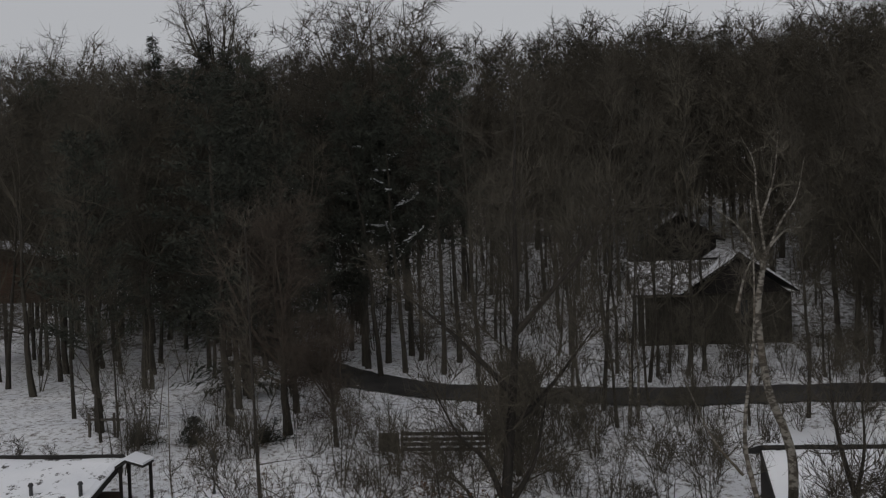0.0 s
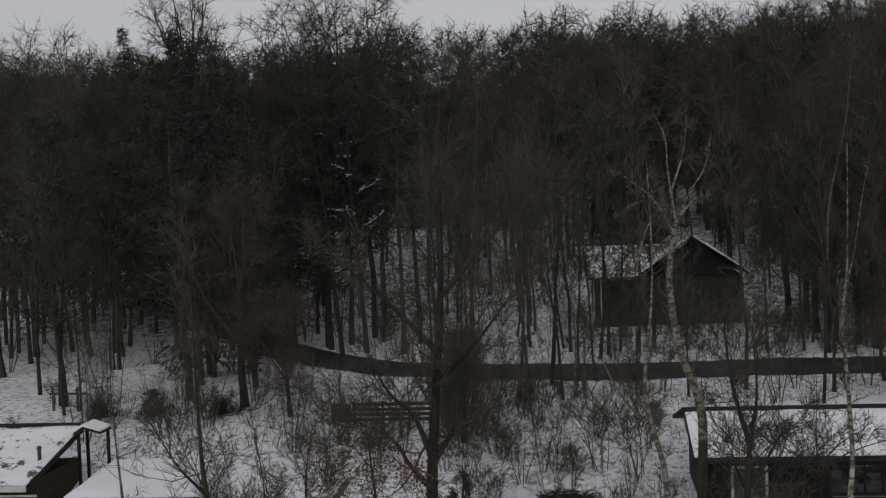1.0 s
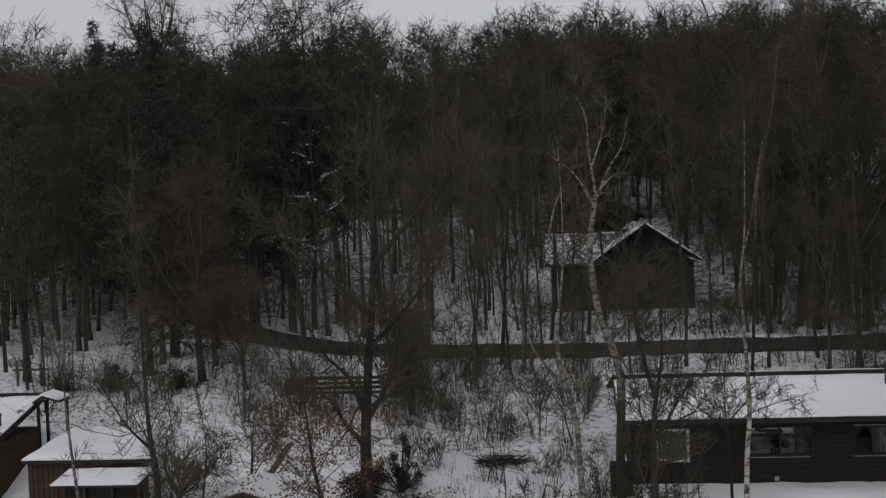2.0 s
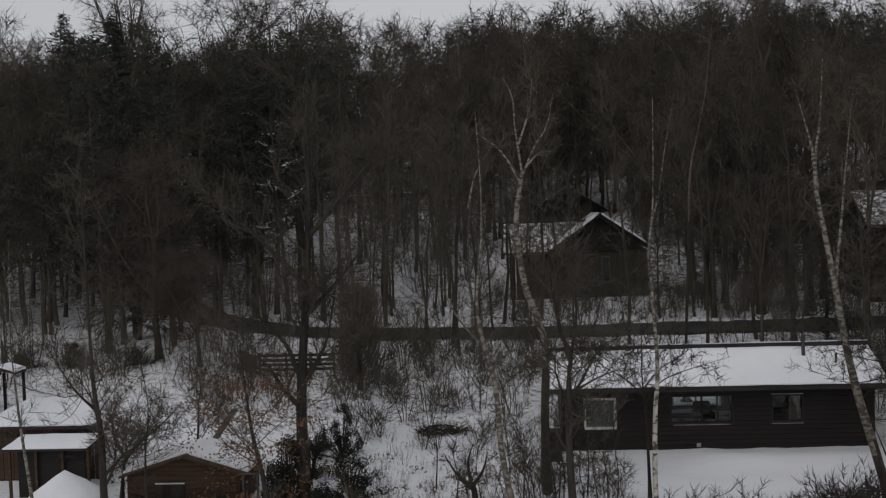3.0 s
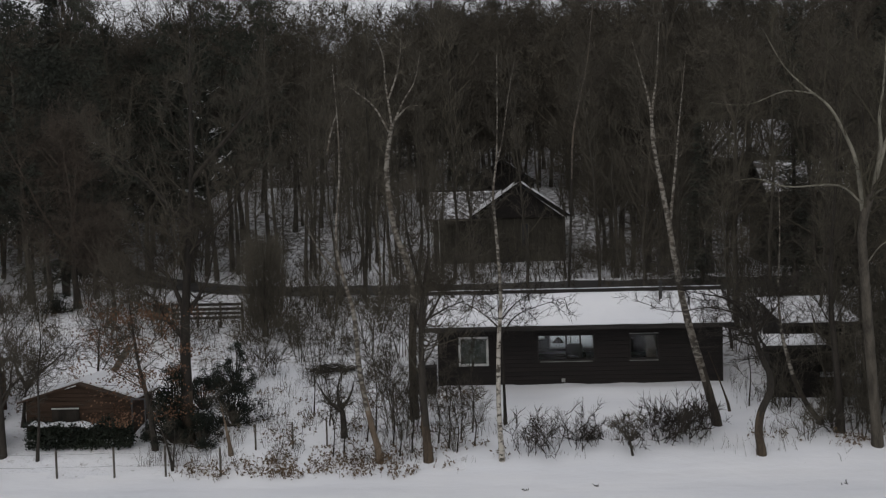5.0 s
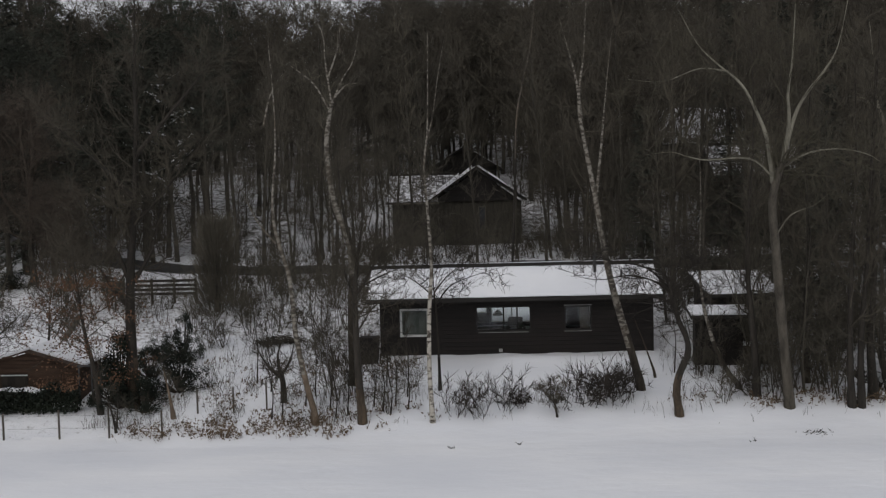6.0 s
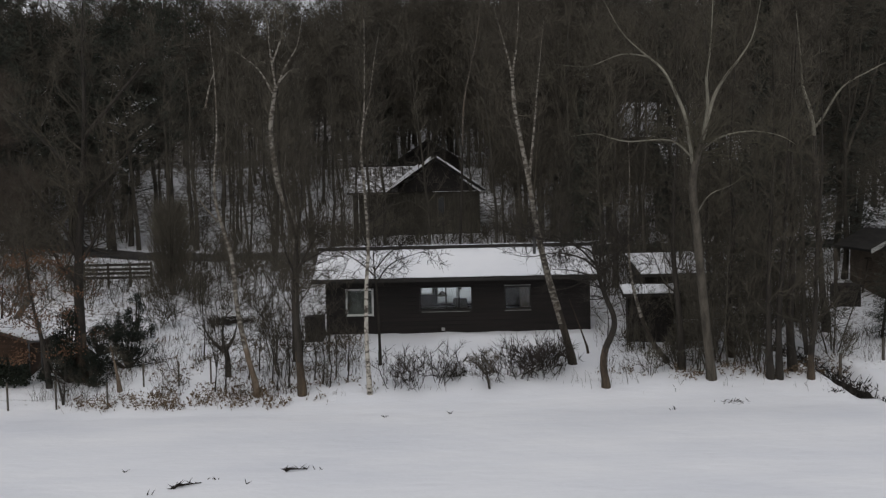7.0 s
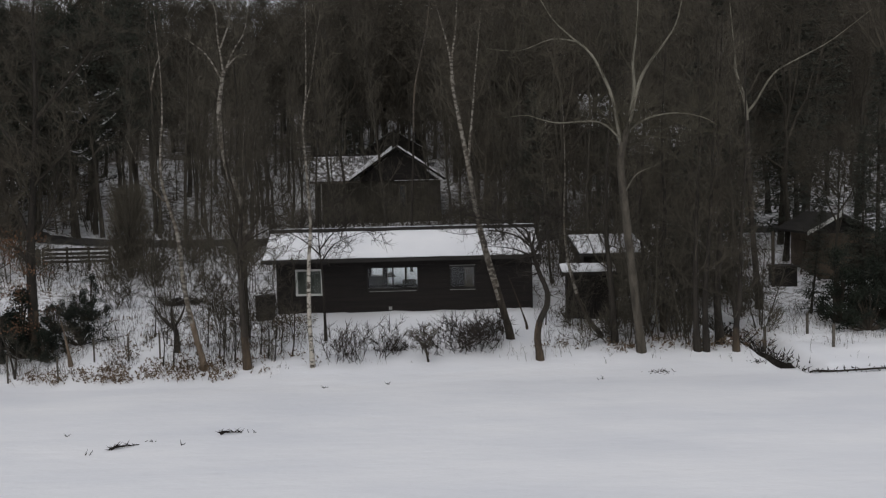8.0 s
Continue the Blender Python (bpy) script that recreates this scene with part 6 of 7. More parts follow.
for k in range(22):
    x, y = -10 + 19 * (k % 8 + rng.random()) / 8, 80 + 11 * (k // 8) + 9 * rng.random()
    if clear(x, y, 1.0):
        put_tree(HIGH[k % 3] if glade(x, y) else MID[k % 4], x, y, rng.uniform(0.8, 0.94), "broadleaf_tree", "tall bare broadleaf tree with a dense dark crown")
for x, y, k, s in ((5.4, 85.5, 0, 0.95), (8.4, 88.0, 1, 1.0), (13.6, 87.0, 2, 0.95), (15.6, 89.0, 3, 1.0), (10.9, 88.8, 3, 1.1), (6.8, 90.0, 2, 1.0), (26.9, 80.0, 0, 1.3), (26.3, 82.5, 1, 1.35), (27.6, 83.5, 2, 1.3)):
    put_tree(THIN[k], x, y, s, "slender_tree", "slender bare tree beside a hillside cabin")
for x, y, k, s in ((6.4, 106.5, 0, 1.0), (9.2, 108.0, 1, 0.95), (11.8, 106.5, 2, 1.0), (14.4, 108.5, 0, 1.0), (17.5, 106.0, 1, 1.0), (10.4, 112.0, 2, 1.05), (13.2, 113.5, 1, 1.0), (7.5, 113.0, 0, 1.0)):
    put_tree(MID[k], x, y, s, "broadleaf_tree", "tall bare broadleaf tree with a dense dark crown")
FAN = bare_tree(190, 25, 0.3, 0.66, 5.0, 10, 7, 5, 0.02, 1.6, 4)
put_tree(FAN, -27.5, 85, 1.0, "broadleaf_tree", "tall bare tree with an open fan of branches above the wood")
for x, y, s in ((-16.2, 80, 1.22), (-12.4, 82, 1.12), (-19.6, 82, 1.14), (-8.2, 84, 1.05)):
    put_tree(MID[1], x, y, s, "broadleaf_tree", "tall bare broadleaf tree with a dense rounded crown")
near_spots = []
tries = 0
while len(near_spots) < 190 and tries < 9000:
    tries += 1
    y = 58.5 + 62 * rng.random() ** 1.2
    x = rng.uniform(-18 - 0.42 * y, 14 + 0.5 * y)
    if not clear(x, y, 0.6):
        continue
    if (-3 < x < 18 and y < 72) or (-7 < x < 4 and y < 79) or (west_open(x, y) and rng.random() < 0.6):
        continue
    gap = 5.0 if glade(x, y) else 3.1 if y < 80 else 3.7
    if any((x - a) ** 2 + (y - b) ** 2 < gap * gap for a, b in near_spots):
        continue
    near_spots.append((x, y))
for x, y in near_spots:
    if glade(x, y):
        put_tree(rng.choice(HIGH if rng.random() < 0.6 else THIN), x, y, rng.uniform(0.76, 0.96) * (1.08 if x > 3 else 1.0), "slender_tree", "slender bare tree with a high crown above snow", (BARK_DARK, TWIG))
        continue
    if west_open(x, y):
        put_tree(rng.choice(HIGH), x, y, rng.uniform(0.75, 0.95), mats=(BARK_DARK, TWIG))
        continue
    pick = rng.random() * (0.5 if x < -5 and y < 95 else 1.0)
    tall = 0.97 if x < -29.5 - 0.487 * (y - 62) else 0.82 if -12 < x < 4 and y > 79 else 0.86 if x < 0 else 0.98
    if pick < 0.12 and x < -8:
        put_tree(rng.choice(PINE), x, y, rng.uniform(0.8, 1.05) * tall, "pine_tree", "tall dark pine in the wood", (BARK_DARK, NEEDLES))
    elif pick < 0.19 and (x < -12 or x > 30):
        put_tree(rng.choice(SPRUCE), x, y, rng.uniform(0.6, 0.85), "spruce_tree", "dark green spruce among bare trees", (BARK_DARK, NEEDLES), "spruces")
    elif pick < 0.34:
        put_tree(rng.choice(THIN), x, y, rng.uniform(0.9, 1.2), "slender_tree", "slender dark bare tree in the wood")
    else:
        put_tree(rng.choice(BARE if y < 78 else MID), x, y, rng.uniform(0.88, 1.2) * tall, mats=(BARK_DARK, rng.choice((TWIG, TWIG, TWIG_RED))))

for k in range(17):
    x, y = -6.6 + 10.4 * rng.random(), 59.5 + 18 * rng.random()
    if clear(x, y, 0.3):
        put_tree(THIN[k % 4], x, y, rng.uniform(0.85, 1.25), "slender_tree", "slender dark bare tree standing in snow above the lane")

# young growth under the trees
YOUNG = [sapling_mesh(450 + i, h) for i, h in enumerate((5.0, 6.5, 4.0))]
n_young = 0
while n_young < 150:
    y = rng.uniform(58.5, 108)
    x = rng.uniform(-10 - 0.4 * y, 12 + 0.4 * y)
    if not clear(x, y, 0.2) or (-3 < x < 17 and y < 72) or (glade(x, y) and rng.random() < 0.5) or (west_open(x, y) and rng.random() < 0.85):
        continue
    me = YOUNG[n_young % 3]
    if not me.materials:
        me.materials.append(TWIG)
    root = thing("sapling", "young leafless tree in the undergrowth", "tree", on_ground(x, y), "young growth", rng.uniform(0, 360))
    root.scale = (rng.uniform(0.8, 1.3),) * 3
    ob = new("brush", me)
    ob.parent = root
    n_young += 1

# trees beside the bungalow and the gardens, nearer than the lane
for x, y, s, k in ((21.5, 44, 0.8, 0), (25, 42, 0.75, 1), (28, 45, 0.85, 2), (27.2, 50, 0.8, 3), (31, 50, 0.9, 4), (20, 51, 0.7, 5), (27.5, 39, 0.65, 0), (35, 48, 0.8, 1), (17.5, 47, 0.6, 2), (38, 55, 0.9, 3), (33, 35, 0.6, 4), (40, 45, 0.8, 5), (-31, 58, 0.8, 5), (-25, 60, 0.8, 3), (-36, 63, 0.85, 2)):
    put_tree(BARE[k], x, y, s)
for x, y, s, k in ((23.2, 36.2, 0.8, 0), (26.0, 33.5, 0.9, 1), (27.6, 32.0, 0.75, 2), (24.9, 40.5, 1.0, 3), (29.5, 41, 0.9, 0), (20.6, 40.6, 0.8, 1), (18.3, 43.5, 0.8, 3), (22.6, 42, 0.9, 2)):
    put_tree(THIN[k], x, y, s, "slender_tree", "slender dark bare tree near the sheds")

for k in range(34):
    x, y = 22.3 + 6.2 * rng.random(), 28.9 + 6 * rng.random() ** 1.3
    if ditch(x, y) > 0.05:
        continue
    root = thing("sapling", "thin young leafless tree crowded among dark trunks", "tree", on_ground(x, y), "young growth", rng.uniform(0, 360))
    root.scale = (rng.uniform(0.5, 1.15),) * 3
    ob = new("brush", YOUNG[k % 3])
    ob.parent = root

# the far wood on the hill, too many to count
FAR = [bare_tree(500 + i, h, 0.25, 0.3, 5.0, 6, 5, 5, 0.05, 2.7, 6) for i, h in enumerate((19, 21, 17, 22))]
FAR.append(spruce(520, 20, 3.2, 1.0, 6, 0.05, 1.6))


def merged(name, sources, spots, mats, label, category):
    vs, fs, ls, mi, base = [], [], [], [], 0
    cache = {}
    for src, m in spots:
        if src not in cache:
            arr = []
            for me in sources[src]:
                co = np.empty(len(me.vertices) * 3)
                me.vertices.foreach_get("co", co)
                lt = np.empty(len(me.polygons), int)
                me.polygons.foreach_get("loop_total", lt)
                lv = np.empty(len(me.loops), int)
                me.loops.foreach_get("vertex_index", lv)
                arr.append((co.reshape(-1, 3), lt, lv))
            cache[src] = arr
        M = np.array(m)
        for k, (co, lt, lv) in enumerate(cache[src]):
            vs.append(co @ M[:3, :3].T + M[:3, 3])
            fs.append(lv + base)
            ls.append(lt)
            mi.append(np.full(len(lt), k if src < 4 else k * 2))
            base += len(co)
    V, L, T, I = np.concatenate(vs), np.concatenate(fs), np.concatenate(ls), np.concatenate(mi)
    me = bpy.data.meshes.new(name)
    me.vertices.add(len(V))
    me.vertices.foreach_set("co", V.ravel())
    me.loops.add(len(L))
    me.loops.foreach_set("vertex_index", L.astype(np.int32))
    me.polygons.add(len(T))
    me.polygons.foreach_set("loop_start", np.concatenate(([0], np.cumsum(T)[:-1])).astype(np.int32))
    me.polygons.foreach_set("material_index", I.astype(np.int32))
    me.update(calc_edges=True)
    return tagged(mesh_part(name, me, mats), label, category, kind="stuff")


spots = []
tries = 0
taken = []
while len(spots) < 235 and tries < 9000:
    tries += 1
    y = 114 + 95 * rng.random()
    x = rng.uniform(-24 - 0.52 * y, 22 + 0.52 * y)
    if any((x - a) ** 2 + (y - b) ** 2 < (12 if 0 < x / y < 0.16 and y < 150 else 19) for a, b in taken):
        continue
    taken.append((x, y))
    src = 4 if rng.random() < 0.12 else rng.randrange(4)
    spots.append((src, pose(x, y, ground(x, y) - 0.1, 0, 0, rng.uniform(0, 360)) @ Matrix.Scale(rng.uniform(0.9, 1.15) * (0.9 if x < -29.5 - 0.487 * (y - 62) else 0.93 if x < 0 else 1.0), 4)))
merged("far_wood", FAR, spots, (BARK_DARK, TWIG, NEEDLES), "dense dark winter wood on the far hillside", "woodland")

# ---- shrubs, hedges and undergrowth ----
w = Wood()
srng = random.Random(61)
for k in range(15500):
    zone = srng.random()
    if zone < 0.24:
        x, y = srng.uniform(-8, 27), srng.uniform(43, 66)
    elif zone < 0.58:
        x, y = srng.uniform(-4, 9.2), 27.2 + 12 * srng.random() ** 1.4
    elif zone < 0.76:
        x, y = srng.uniform(19, 36), srng.uniform(26.6 if srng.random() < 0.25 else 28.4, 36)
    elif zone < 0.80:
        x, y = srng.uniform(9, 20), 27.4 + 3.2 * srng.random()
    else:
        x, y = srng.uniform(-20, -3), srng.uniform(38, 48)
    if noise.noise((x * 0.7, y * 0.7, 8)) < -0.05 or ditch(x, y) > 0.1 or (-8.5 < x < -3 and y < 33.5) or not clear(x, y) or (9 < x < 18 and 40 < y < 49):
        continue
    p = Vector((x, y, ground(x, y) - 0.04))
    d = Vector((srng.uniform(-0.35, 0.35), srng.uniform(-0.35, 0.35), 1)).normalized()
    h = 0.12 + 0.75 * srng.random() ** 2
    h *= 1.0 if y < 42 else 1.5
    w.twig(p, p + d * h, 0.008 if y < 42 else 0.012)
    if h > 0.3:
        for j in range(3):
            q = p + d * h * srng.uniform(0.3, 0.9)
            w.twig(q, q + (d + rand_dir(srng) * 0.8).normalized() * h * 0.35, 0.005)
tagged(mesh_part("dead_stalks", w.mesh("dead_stalks"), TWIG), "thin dead brown stalks poking out of the snow", "undergrowth", kind="stuff")

def put_shrub(k, x, y, s=1.0, mat=TWIG, label="bare brown many-stemmed shrub standing in snow", name="shrub"):
    me = SHRUB[k]
    if not me.materials:
        me.materials.append(mat)
    root = thing(name, label, "shrub", on_ground(x, y), "bare shrubs", rng.uniform(0, 360))
    root.scale = (s, s, s)
    ob = new("brush", me)
    ob.parent = root
    return root


for x, y, k, s in ((10.7, 27.7, 6, 1.0), (11.6, 27.9, 6, 0.95), (12.4, 28.1, 6, 1.05), (11.1, 28.6, 6, 0.85), (13.1, 28.6, 6, 0.6), (14.4, 28.3, 6, 0.9), (15.5, 28.7, 7, 1.15), (16.5, 29.1, 7, 1.15), (17.1, 29.6, 6, 1.0), (16.0, 29.4, 7, 1.0),
                 (8.2, 28.1, 1, 0.7), (6.3, 29.2, 3, 0.9), (5.9, 30.2, 3, 1.1), (6.6, 30.6, 1, 1.0), (9.0, 31.2, 1, 0.6)):
    put_shrub(k, x, y, s)
n_shrub = 0
while n_shrub < 125:
    zone = rng.random()
    if zone < 0.22:
        x, y = rng.uniform(-3, 7.5), rng.uniform(36, 55)
    elif zone < 0.5:
        x, y = rng.uniform(20, 30), rng.uniform(28.6, 44)
    elif zone < 0.6:
        x, y = rng.uniform(-30, -4), rng.uniform(38.5, 47)
    else:
        x, y = rng.uniform(-4, 22), rng.uniform(42, 66)
    if not clear(x, y, 0.3) or (6 < x < 25 and 33 < y < 42) or (9 < x < 18 and 40 < y < 49) or (-17 < x < -9 and y < 41.5) or ditch(x, y) > 0.1:
        continue
    put_shrub(rng.randrange(5), x, y, rng.uniform(0.7, 1.35))
    n_shrub += 1
for k in range(26):
    x, y = rng.uniform(3.5, 19), rng.uniform(66.5, 71.6)
    put_shrub((0, 1, 4, 3)[k % 4], x, y, rng.uniform(0.7, 1.2), label="bare brown shrub before the cabin's wall")
# brushwood under the far trees
us = []
for k in range(240):
    y = rng.uniform(58, 112)
    x = rng.uniform(-14 - 0.4 * y, 14 + 0.42 * y)
    if clear(x, y) and not west_open(x, y) and (not glade(x, y) or rng.random() < 0.4):
        us.append((0, pose(x, y, ground(x, y), 0, 0, rng.uniform(0, 360)) @ Matrix.Scale(rng.uniform(0.5, 0.95), 4)))
merged("undergrowth", [(sapling_mesh(460, 3.2, 3, 34),)], us, (TWIG,), "brown leafless brushwood under the trees", "undergrowth")

for k in range(125):
    zone = rng.random()
    if zone < 0.12:
        x, y = rng.uniform(-3.5, 6.6), rng.uniform(36, 55)
    elif zone < 0.4:
        x, y = rng.uniform(19.8, 30), rng.uniform(36, 52)
    elif zone < 0.88:
        x, y = rng.uniform(5, 26), rng.uniform(43, 64)
    else:
        x, y = rng.uniform(-28, -5), rng.uniform(40, 47)
    if not clear(x, y, 0.3) or (-17 < x < -9 and y < 43) or (9 < x < 18 and y < 49) or (3.5 < x < 17 and y > 54 and rng.random() < 0.8):
        continue
    root = thing("sapling", "thin young leafless tree standing in snow", "tree", on_ground(x, y), "young growth", rng.uniform(0, 360))
    root.scale = (rng.uniform(0.45, 0.95),) * 3
    ob = new("brush", YOUNG[k % 3])
    ob.parent = root

# dense brown column-shaped tree
col = Wood()
crng = random.Random(9)
for k in range(2900):
    h = crng.uniform(0, 1) ** 0.9
    a, rr = crng.uniform(0, 6.283), 1.15 * (1 - 0.45 * h) * (1 + 0.25 * math.sin(3 * a + 7 * h)) * math.sqrt(crng.random())
    p = Vector((math.cos(a) * rr, math.sin(a) * rr, 4.3 * h))
    col.twig(p, p + Vector((math.cos(a) * 0.35, math.sin(a) * 0.35, crng.uniform(0.5, 1.0))), 0.013)
stem = Wood()
stem.tube([Vector((0, 0, -0.3)), Vector((0.05, 0, 2.4)), Vector((0, 0, 4.8))], [0.16, 0.1, 0.02], 7)
plant("columnar_tree", (stem.mesh("trunk_of_column"), col.mesh("crown_of_column")), (BARK, TWIG), "dense brown column-shaped leafless tree", "tree", on_ground(-2.0, 44.0), scale=1.06)
plant("columnar_tree", (bpy.data.meshes["trunk_of_column"], bpy.data.meshes["crown_of_column"]), (BARK, TWIG_RED), "short dense brown leafless tree behind the bungalow", "tree", on_ground(23.3, 42.0), scale=0.5)

# a heap of dark cuttings half under snow
heap = thing("compost_heap", "dark heap of garden cuttings half covered with snow", "heap", on_ground(12.9, 29.3))
w = Wood()
for k in range(420):
    a, rr = rng.uniform(0, 6.283), math.sqrt(rng.random())
    p = Vector((math.cos(a) * rr * 0.75, math.sin(a) * rr * 0.5, 0.42 * (1 - rr * rr) * rng.random()))
    d = (rand_dir(rng) + Vector((0, 0, 0.2))).normalized()
    w.twig(p, p + d * rng.uniform(0.1, 0.35), 0.015)
mesh_part("brushwood", w.mesh("brushwood"), EARTH, heap)
bm = bmesh.new()
bmesh.ops.create_uvsphere(bm, u_segments=18, v_segments=9, radius=1)
for v in bm.verts:
    v.co = Vector((v.co.x * 0.62 - 0.15, v.co.y * 0.4 + 0.1, max(v.co.z, -0.1) * 0.42 + 0.06 * noise.noise(v.co * 2.3)))
part("snow_cap", bm, SNOW, heap, "", True)
pile = thing("brush_pile", "low dark pile of cut branches lying in the snowy garden", "brush pile", on_ground(2.35, 38.0))
w = Wood()
for k in range(330):
    a, rr = rng.uniform(0, 6.283), math.sqrt(rng.random())
    p = Vector((math.cos(a) * rr * 1.0, math.sin(a) * rr * 0.45, 0.38 * (1 - 0.6 * rr * rr) * rng.random()))
    d = Vector((rng.choice((-1, 1)) * rng.uniform(0.5, 1), rng.uniform(-0.5, 0.5), rng.uniform(-0.15, 0.35))).normalized()
    w.twig(p, p + d * rng.uniform(0.25, 0.7), 0.018)
mesh_part("brushwood", w.mesh("brushwood"), EARTH, pile)
bar = thing("metal_frame", "thin dark metal frame beside the brown shed", "frame", (-3.28, 29.6, ground(-3.28, 29.6)))
for x in (-0.5, 0.0):
    part("upright", boxes((x - 0.025, -0.025, -0.2, x + 0.025, 0.025, 1.5)), METAL, bar)
part("crossbar", boxes((-0.56, -0.025, 1.5, 0.06, 0.025, 1.56)), METAL, bar)
play = thing("play_frame", "wooden play frame standing in the snowy garden", "play frame", on_ground(35.1, 44.5))
for x0, x1 in ((-0.45, -0.1), (0.45, 0.1)):
    w = Wood()
    w.tube([Vector((x0, 0, -0.2)), Vector((x1, 0, 1.9))], [0.05, 0.045], 6)
    mesh_part("leg", w.mesh("leg"), BARK, play)
for z, hw in ((0.55, 0.38), (1.2, 0.24), (1.8, 0.3)):
    part("crossbar", boxes((-hw, -0.04, z, hw, 0.04, z + 0.08)), BARK, play)

# evergreens
EVER = [leafy_mesh(600 + i, h, wd, n) for i, (h, wd, n) in enumerate(((1.5, 1.9, 3800), (2.6, 1.8, 5200), (1.1, 2.0, 3000)))]
for x, y, k, s, lab in ((-2.1, 29.2, 1, 1.05, "dark evergreen bush growing round a tree's foot"), (-1.0, 28.8, 0, 0.85, "dark evergreen bush dusted with snow"), (-0.35, 31.0, 0, 1.05, "dark evergreen bush behind a tree's foot"), (-2.3, 29.6, 1, 1.1, "dark evergreen bush growing round a tree's foot"), (-1.4, 35.4, 1, 0.85, "dark evergreen bush in the garden"), (-2.2, 33.2, 0, 0.9, "dark evergreen bush in the garden"), (-2.6, 36.4, 2, 0.8, "low dark evergreen bush in the garden"),
                        (31.9, 31.6, 1, 1.3, "dark evergreen bush beside the ditch"), (32.6, 30.3, 0, 1.2, "dark evergreen bush beside the ditch"), (33.8, 31.5, 1, 1.6, "dark evergreen bush beside the ditch"), (35.0, 30.6, 1, 1.6, "dark evergreen bush beside the ditch"),
                        (-16.3, 44.6, 0, 0.8, "low dark evergreen bush in snow"), (-13.0, 44.6, 2, 0.9, "low dark evergreen bush in snow"), (-18.6, 44.2, 2, 0.7, "low dark evergreen bush in snow")):
    plant("evergreen_bush", EVER[k], (BARK, EVERGREEN), lab, "bush", on_ground(x, y), "evergreen bushes", rng.uniform(0, 360), s, ("stem", "foliage"))
hedge = thing("clipped_hedge", "low dark hedge with snow along its top before the brown shed", "hedge", on_ground(-5.5, 28.8))
w, t = Wood(), Wood()
for k in range(6200):
    p = Vector((rng.uniform(-1.9, 2.0), rng.uniform(-0.4, 0.4), rng.uniform(0.02, 1.0)))
    p.z *= 0.9 + 0.3 * noise.noise((p.x * 1.4, 0, 4))
    d = rand_dir(rng)
    w.leaf(p, d, d.cross(rand_dir(rng)).normalized(), rng.uniform(0.08, 0.16), 0.03)
for k in range(20):
    x = -1.9 + 0.2 * k
    t.tube([Vector((x, 0, -0.1)), Vector((x + 0.05, 0, 0.7))], [0.03, 0.01], 3)
mesh_part("foliage", w.mesh("foliage"), EVERGREEN, hedge)
mesh_part("stem", t.mesh("stem"), BARK, hedge)
part("snow_cap", snow_sheet(-1.8, 0.55, -0.22, 0.38, lambda x, y: 0.87 + 0.27 * noise.noise((x * 1.4, 0, 4)) - 0.3 * (y - 0.1) ** 2 - 0.05 * (x + 0.6) ** 2, 0.05, 30, 8, 13, 0.07), SNOW_ROOF, hedge, "thin broken strip of snow", True)

# dry weeds at the field's edge, dead grass and litter
w = Wood()
clumps = [(rng.gauss(2.6, 2.0), 26.5 + abs(rng.gauss(0, 0.7)), 1.0) for k in range(24)] + [(rng.gauss(5.5, 2.2), 26.9 + abs(rng.gauss(0, 1.2)), 0.6) for k in range(18)]
clumps += [(rng.uniform(19, 28), 28.2 + abs(rng.gauss(0, 1.2)), 0.6) for k in range(26)] + [(rng.uniform(-2, 9), rng.uniform(27.5, 36), 0.5) for k in range(46)] + [(rng.uniform(-14, -3), rng.uniform(33, 46), 0.6) for k in range(40)]
for cx_, cy_, cs in clumps:
    for k in range(int(20 * cs)):
        x, y = cx_ + rng.gauss(0, 0.3), cy_ + rng.gauss(0, 0.22)
        h = rng.uniform(0.1, 0.5) * (0.6 + 0.4 * cs)
        d = Vector((rng.uniform(-0.6, 0.6), rng.uniform(-0.6, 0.6), 1)).normalized()
        p = Vector((x, y, ground(x, y) - 0.03))
        w.twig(p, p + d * h, 0.007)
        for j in range(3):
            e = (rand_dir(rng) + Vector((0, 0, -0.2))).normalized()
            w.leaf(p + d * h * rng.uniform(0.4, 1), e, e.cross(rand_dir(rng)).normalized(), rng.uniform(0.06, 0.16), 0.03)
tagged(mesh_part("dry_weeds", w.mesh("dry_weeds"), WEED), "tangle of dry brown weeds and bracken along the field", "weeds", kind="stuff")
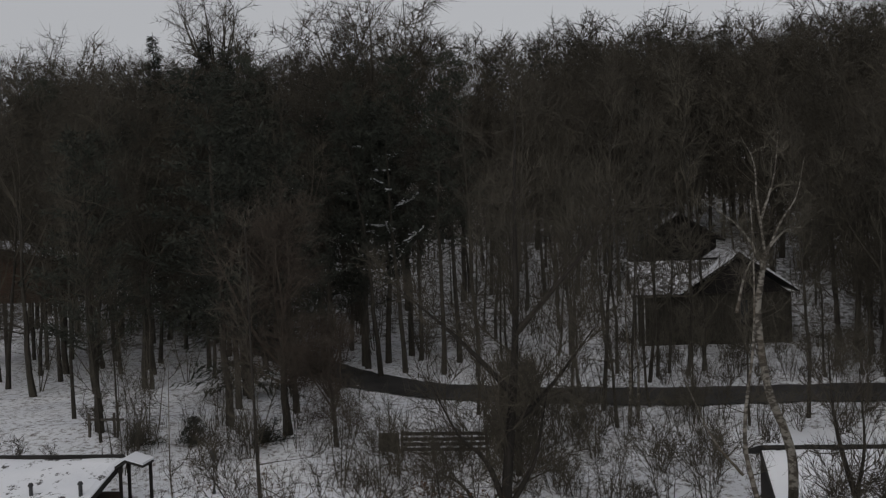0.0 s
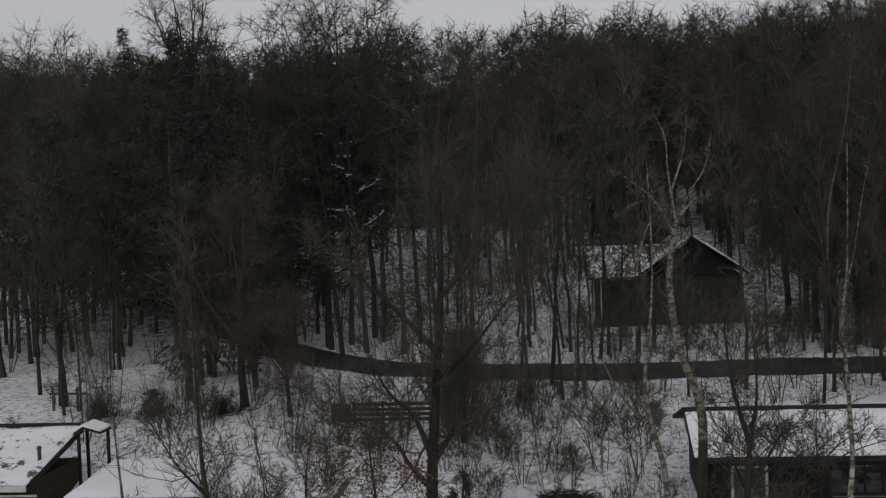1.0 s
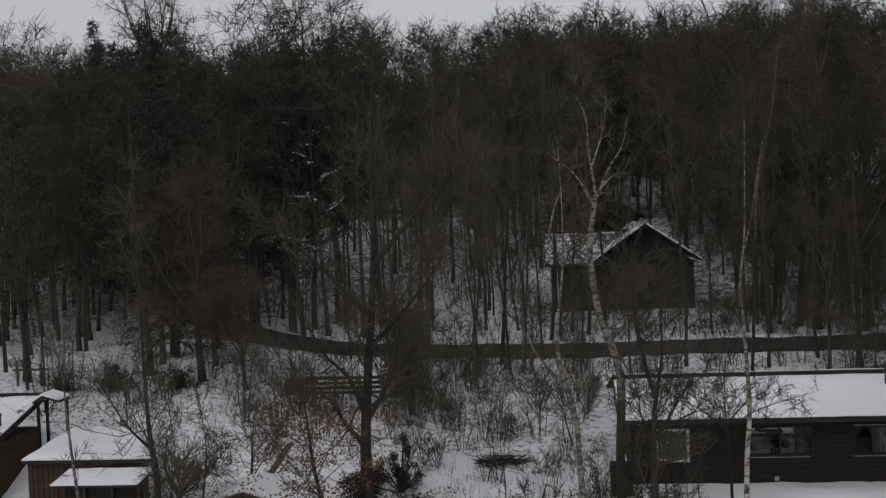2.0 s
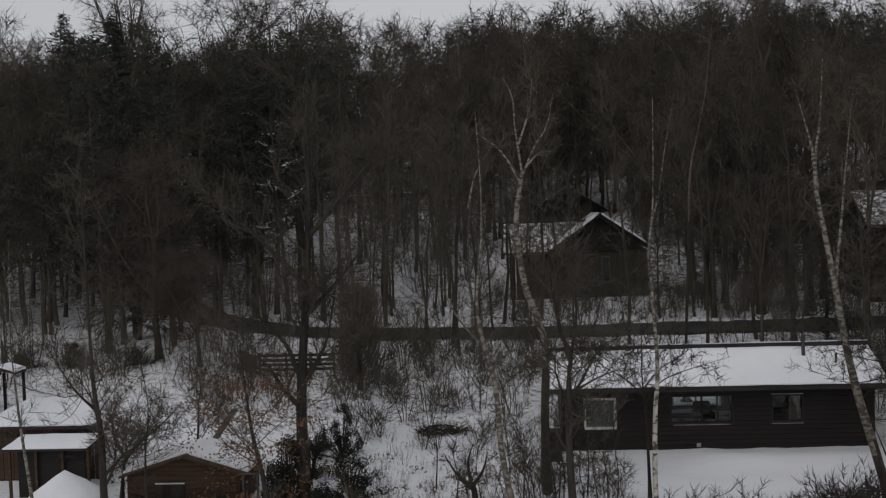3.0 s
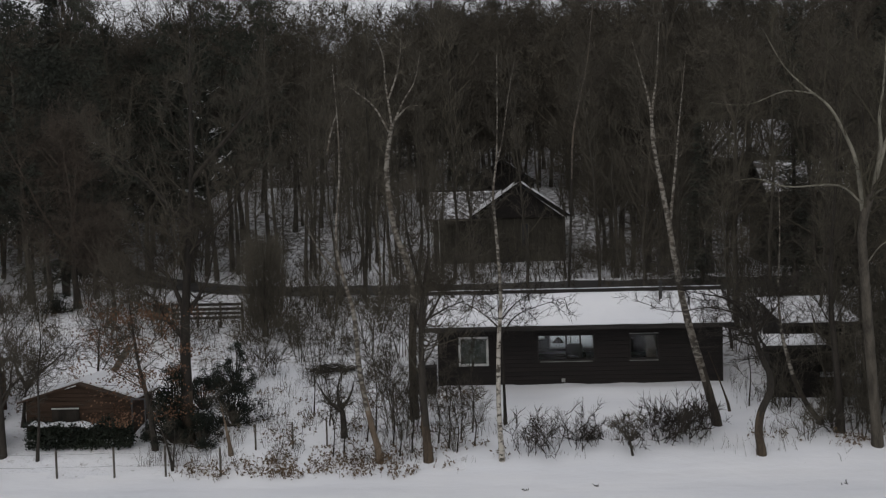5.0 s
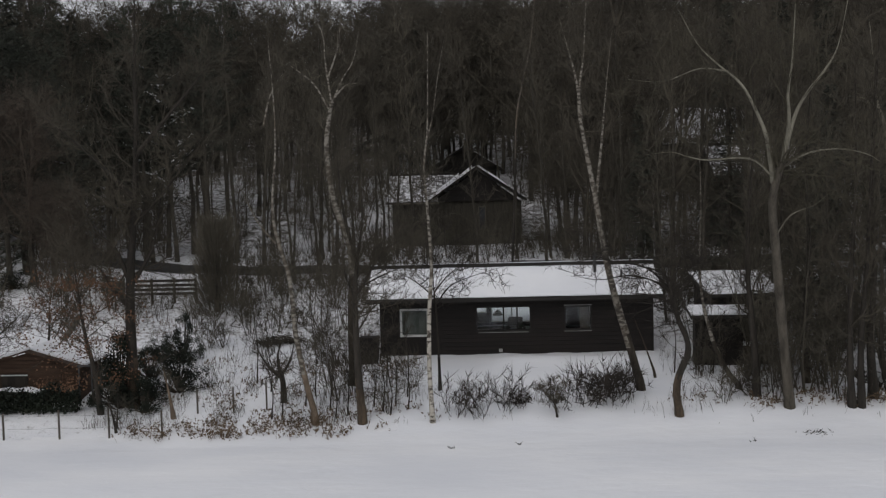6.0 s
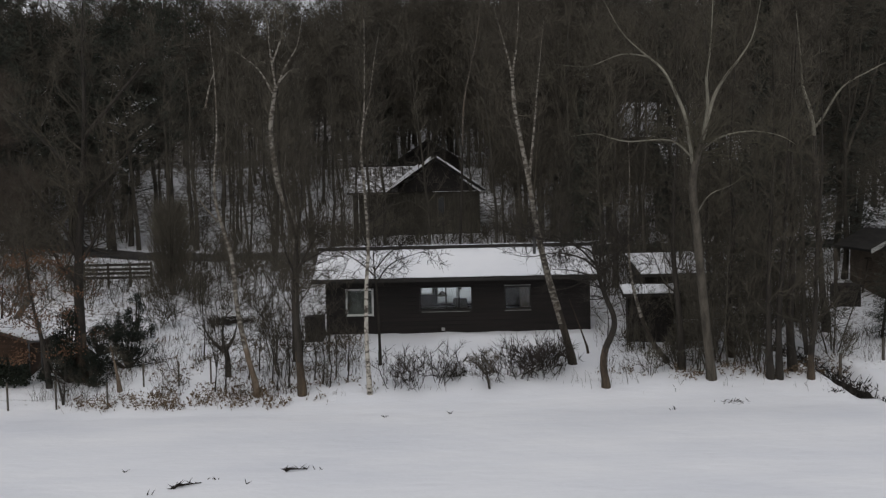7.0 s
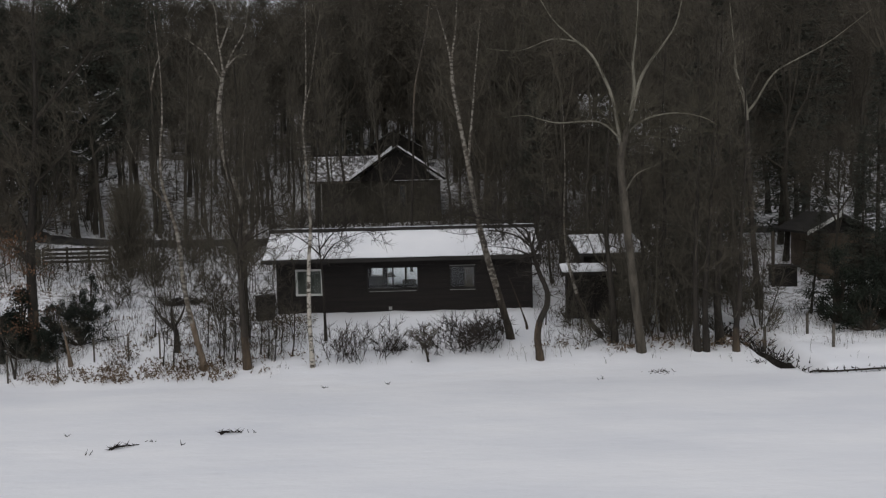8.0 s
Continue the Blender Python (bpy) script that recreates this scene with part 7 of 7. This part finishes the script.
for x, y, turn, s_, k in ((8.54, 17.96, 8, 0.5, 1), (5.78, 16.63, 35, 0.7, 2)):
    br = thing("fallen_branch", "dark fallen branch lying half buried in the field snow", "branch", (x, y, ground(x, y)), "", turn)
    w = Wood()
    crng = random.Random(k)
    pts = [Vector((-0.55 * s_, 0, 0.02)), Vector((-0.3 * s_, 0.05, 0.07)), Vector((0.1 * s_, 0.02, 0.06)), Vector((0.7 * s_, 0.08, 0.02))]
    w.tube(pts, [0.05, 0.04, 0.02, 0.008], 6)
    for j in range(26):
        p = pts[0].lerp(pts[1], crng.random()) if j < 16 else pts[1].lerp(pts[3], crng.random())
        d = Vector((crng.uniform(-1, 1), crng.uniform(-0.7, 0.7), crng.uniform(0.05, 0.6))).normalized()
        w.twig(p, p + d * crng.uniform(0.1, 0.28), 0.02)
    mesh_part("branch", w.mesh("branch"), EARTH, br)
w = Wood()
for x, y, n_, s in ((6.4, 17.3, 5, 0.15), (22.97, 26.0, 34, 0.45), (3.6, 18.2, 4, 0.1), (10.6, 24.9, 5, 0.15), (12.9, 25.2, 4, 0.15), (1.0, 15.0, 12, 0.2), (27.0, 26.8, 36, 0.4), (20.6, 25.2, 5, 0.2), (7.4, 16.8, 3, 0.06), (5.0, 15.9, 3, 0.06), (9.2, 18.1, 4, 0.1)):
    for k in range(n_):
        p = Vector((x + rng.gauss(0, s * 0.6), y + rng.gauss(0, s * 0.25), 0))
        p.z = ground(p.x, p.y) - 0.01
        d = Vector((rng.uniform(-1, 1), rng.uniform(-0.5, 0.5), rng.uniform(0.1, 0.8))).normalized()
        w.twig(p, p + d * rng.uniform(0.05, 0.22), 0.02)
for x, y in line:
    for k in range(34 if y > 26.3 else 5):
        p = Vector((x + rng.gauss(0, 0.28), y + rng.gauss(0, 0.25), 0))
        p.z = ground(p.x, p.y) - ditch(p.x, p.y) * rng.uniform(0.3, 1.0) - 0.03
        d = Vector((rng.uniform(-0.8, 0.8), rng.uniform(-0.6, 0.6), rng.uniform(0.3, 1))).normalized()
        w.twig(p, p + d * (rng.uniform(0.12, 0.5) if y > 26.3 else 0.15), 0.03)
tagged(mesh_part("grass_tufts", w.mesh("grass_tufts"), EARTH), "dark tufts and clods poking through the field snow", "grass", kind="stuff")
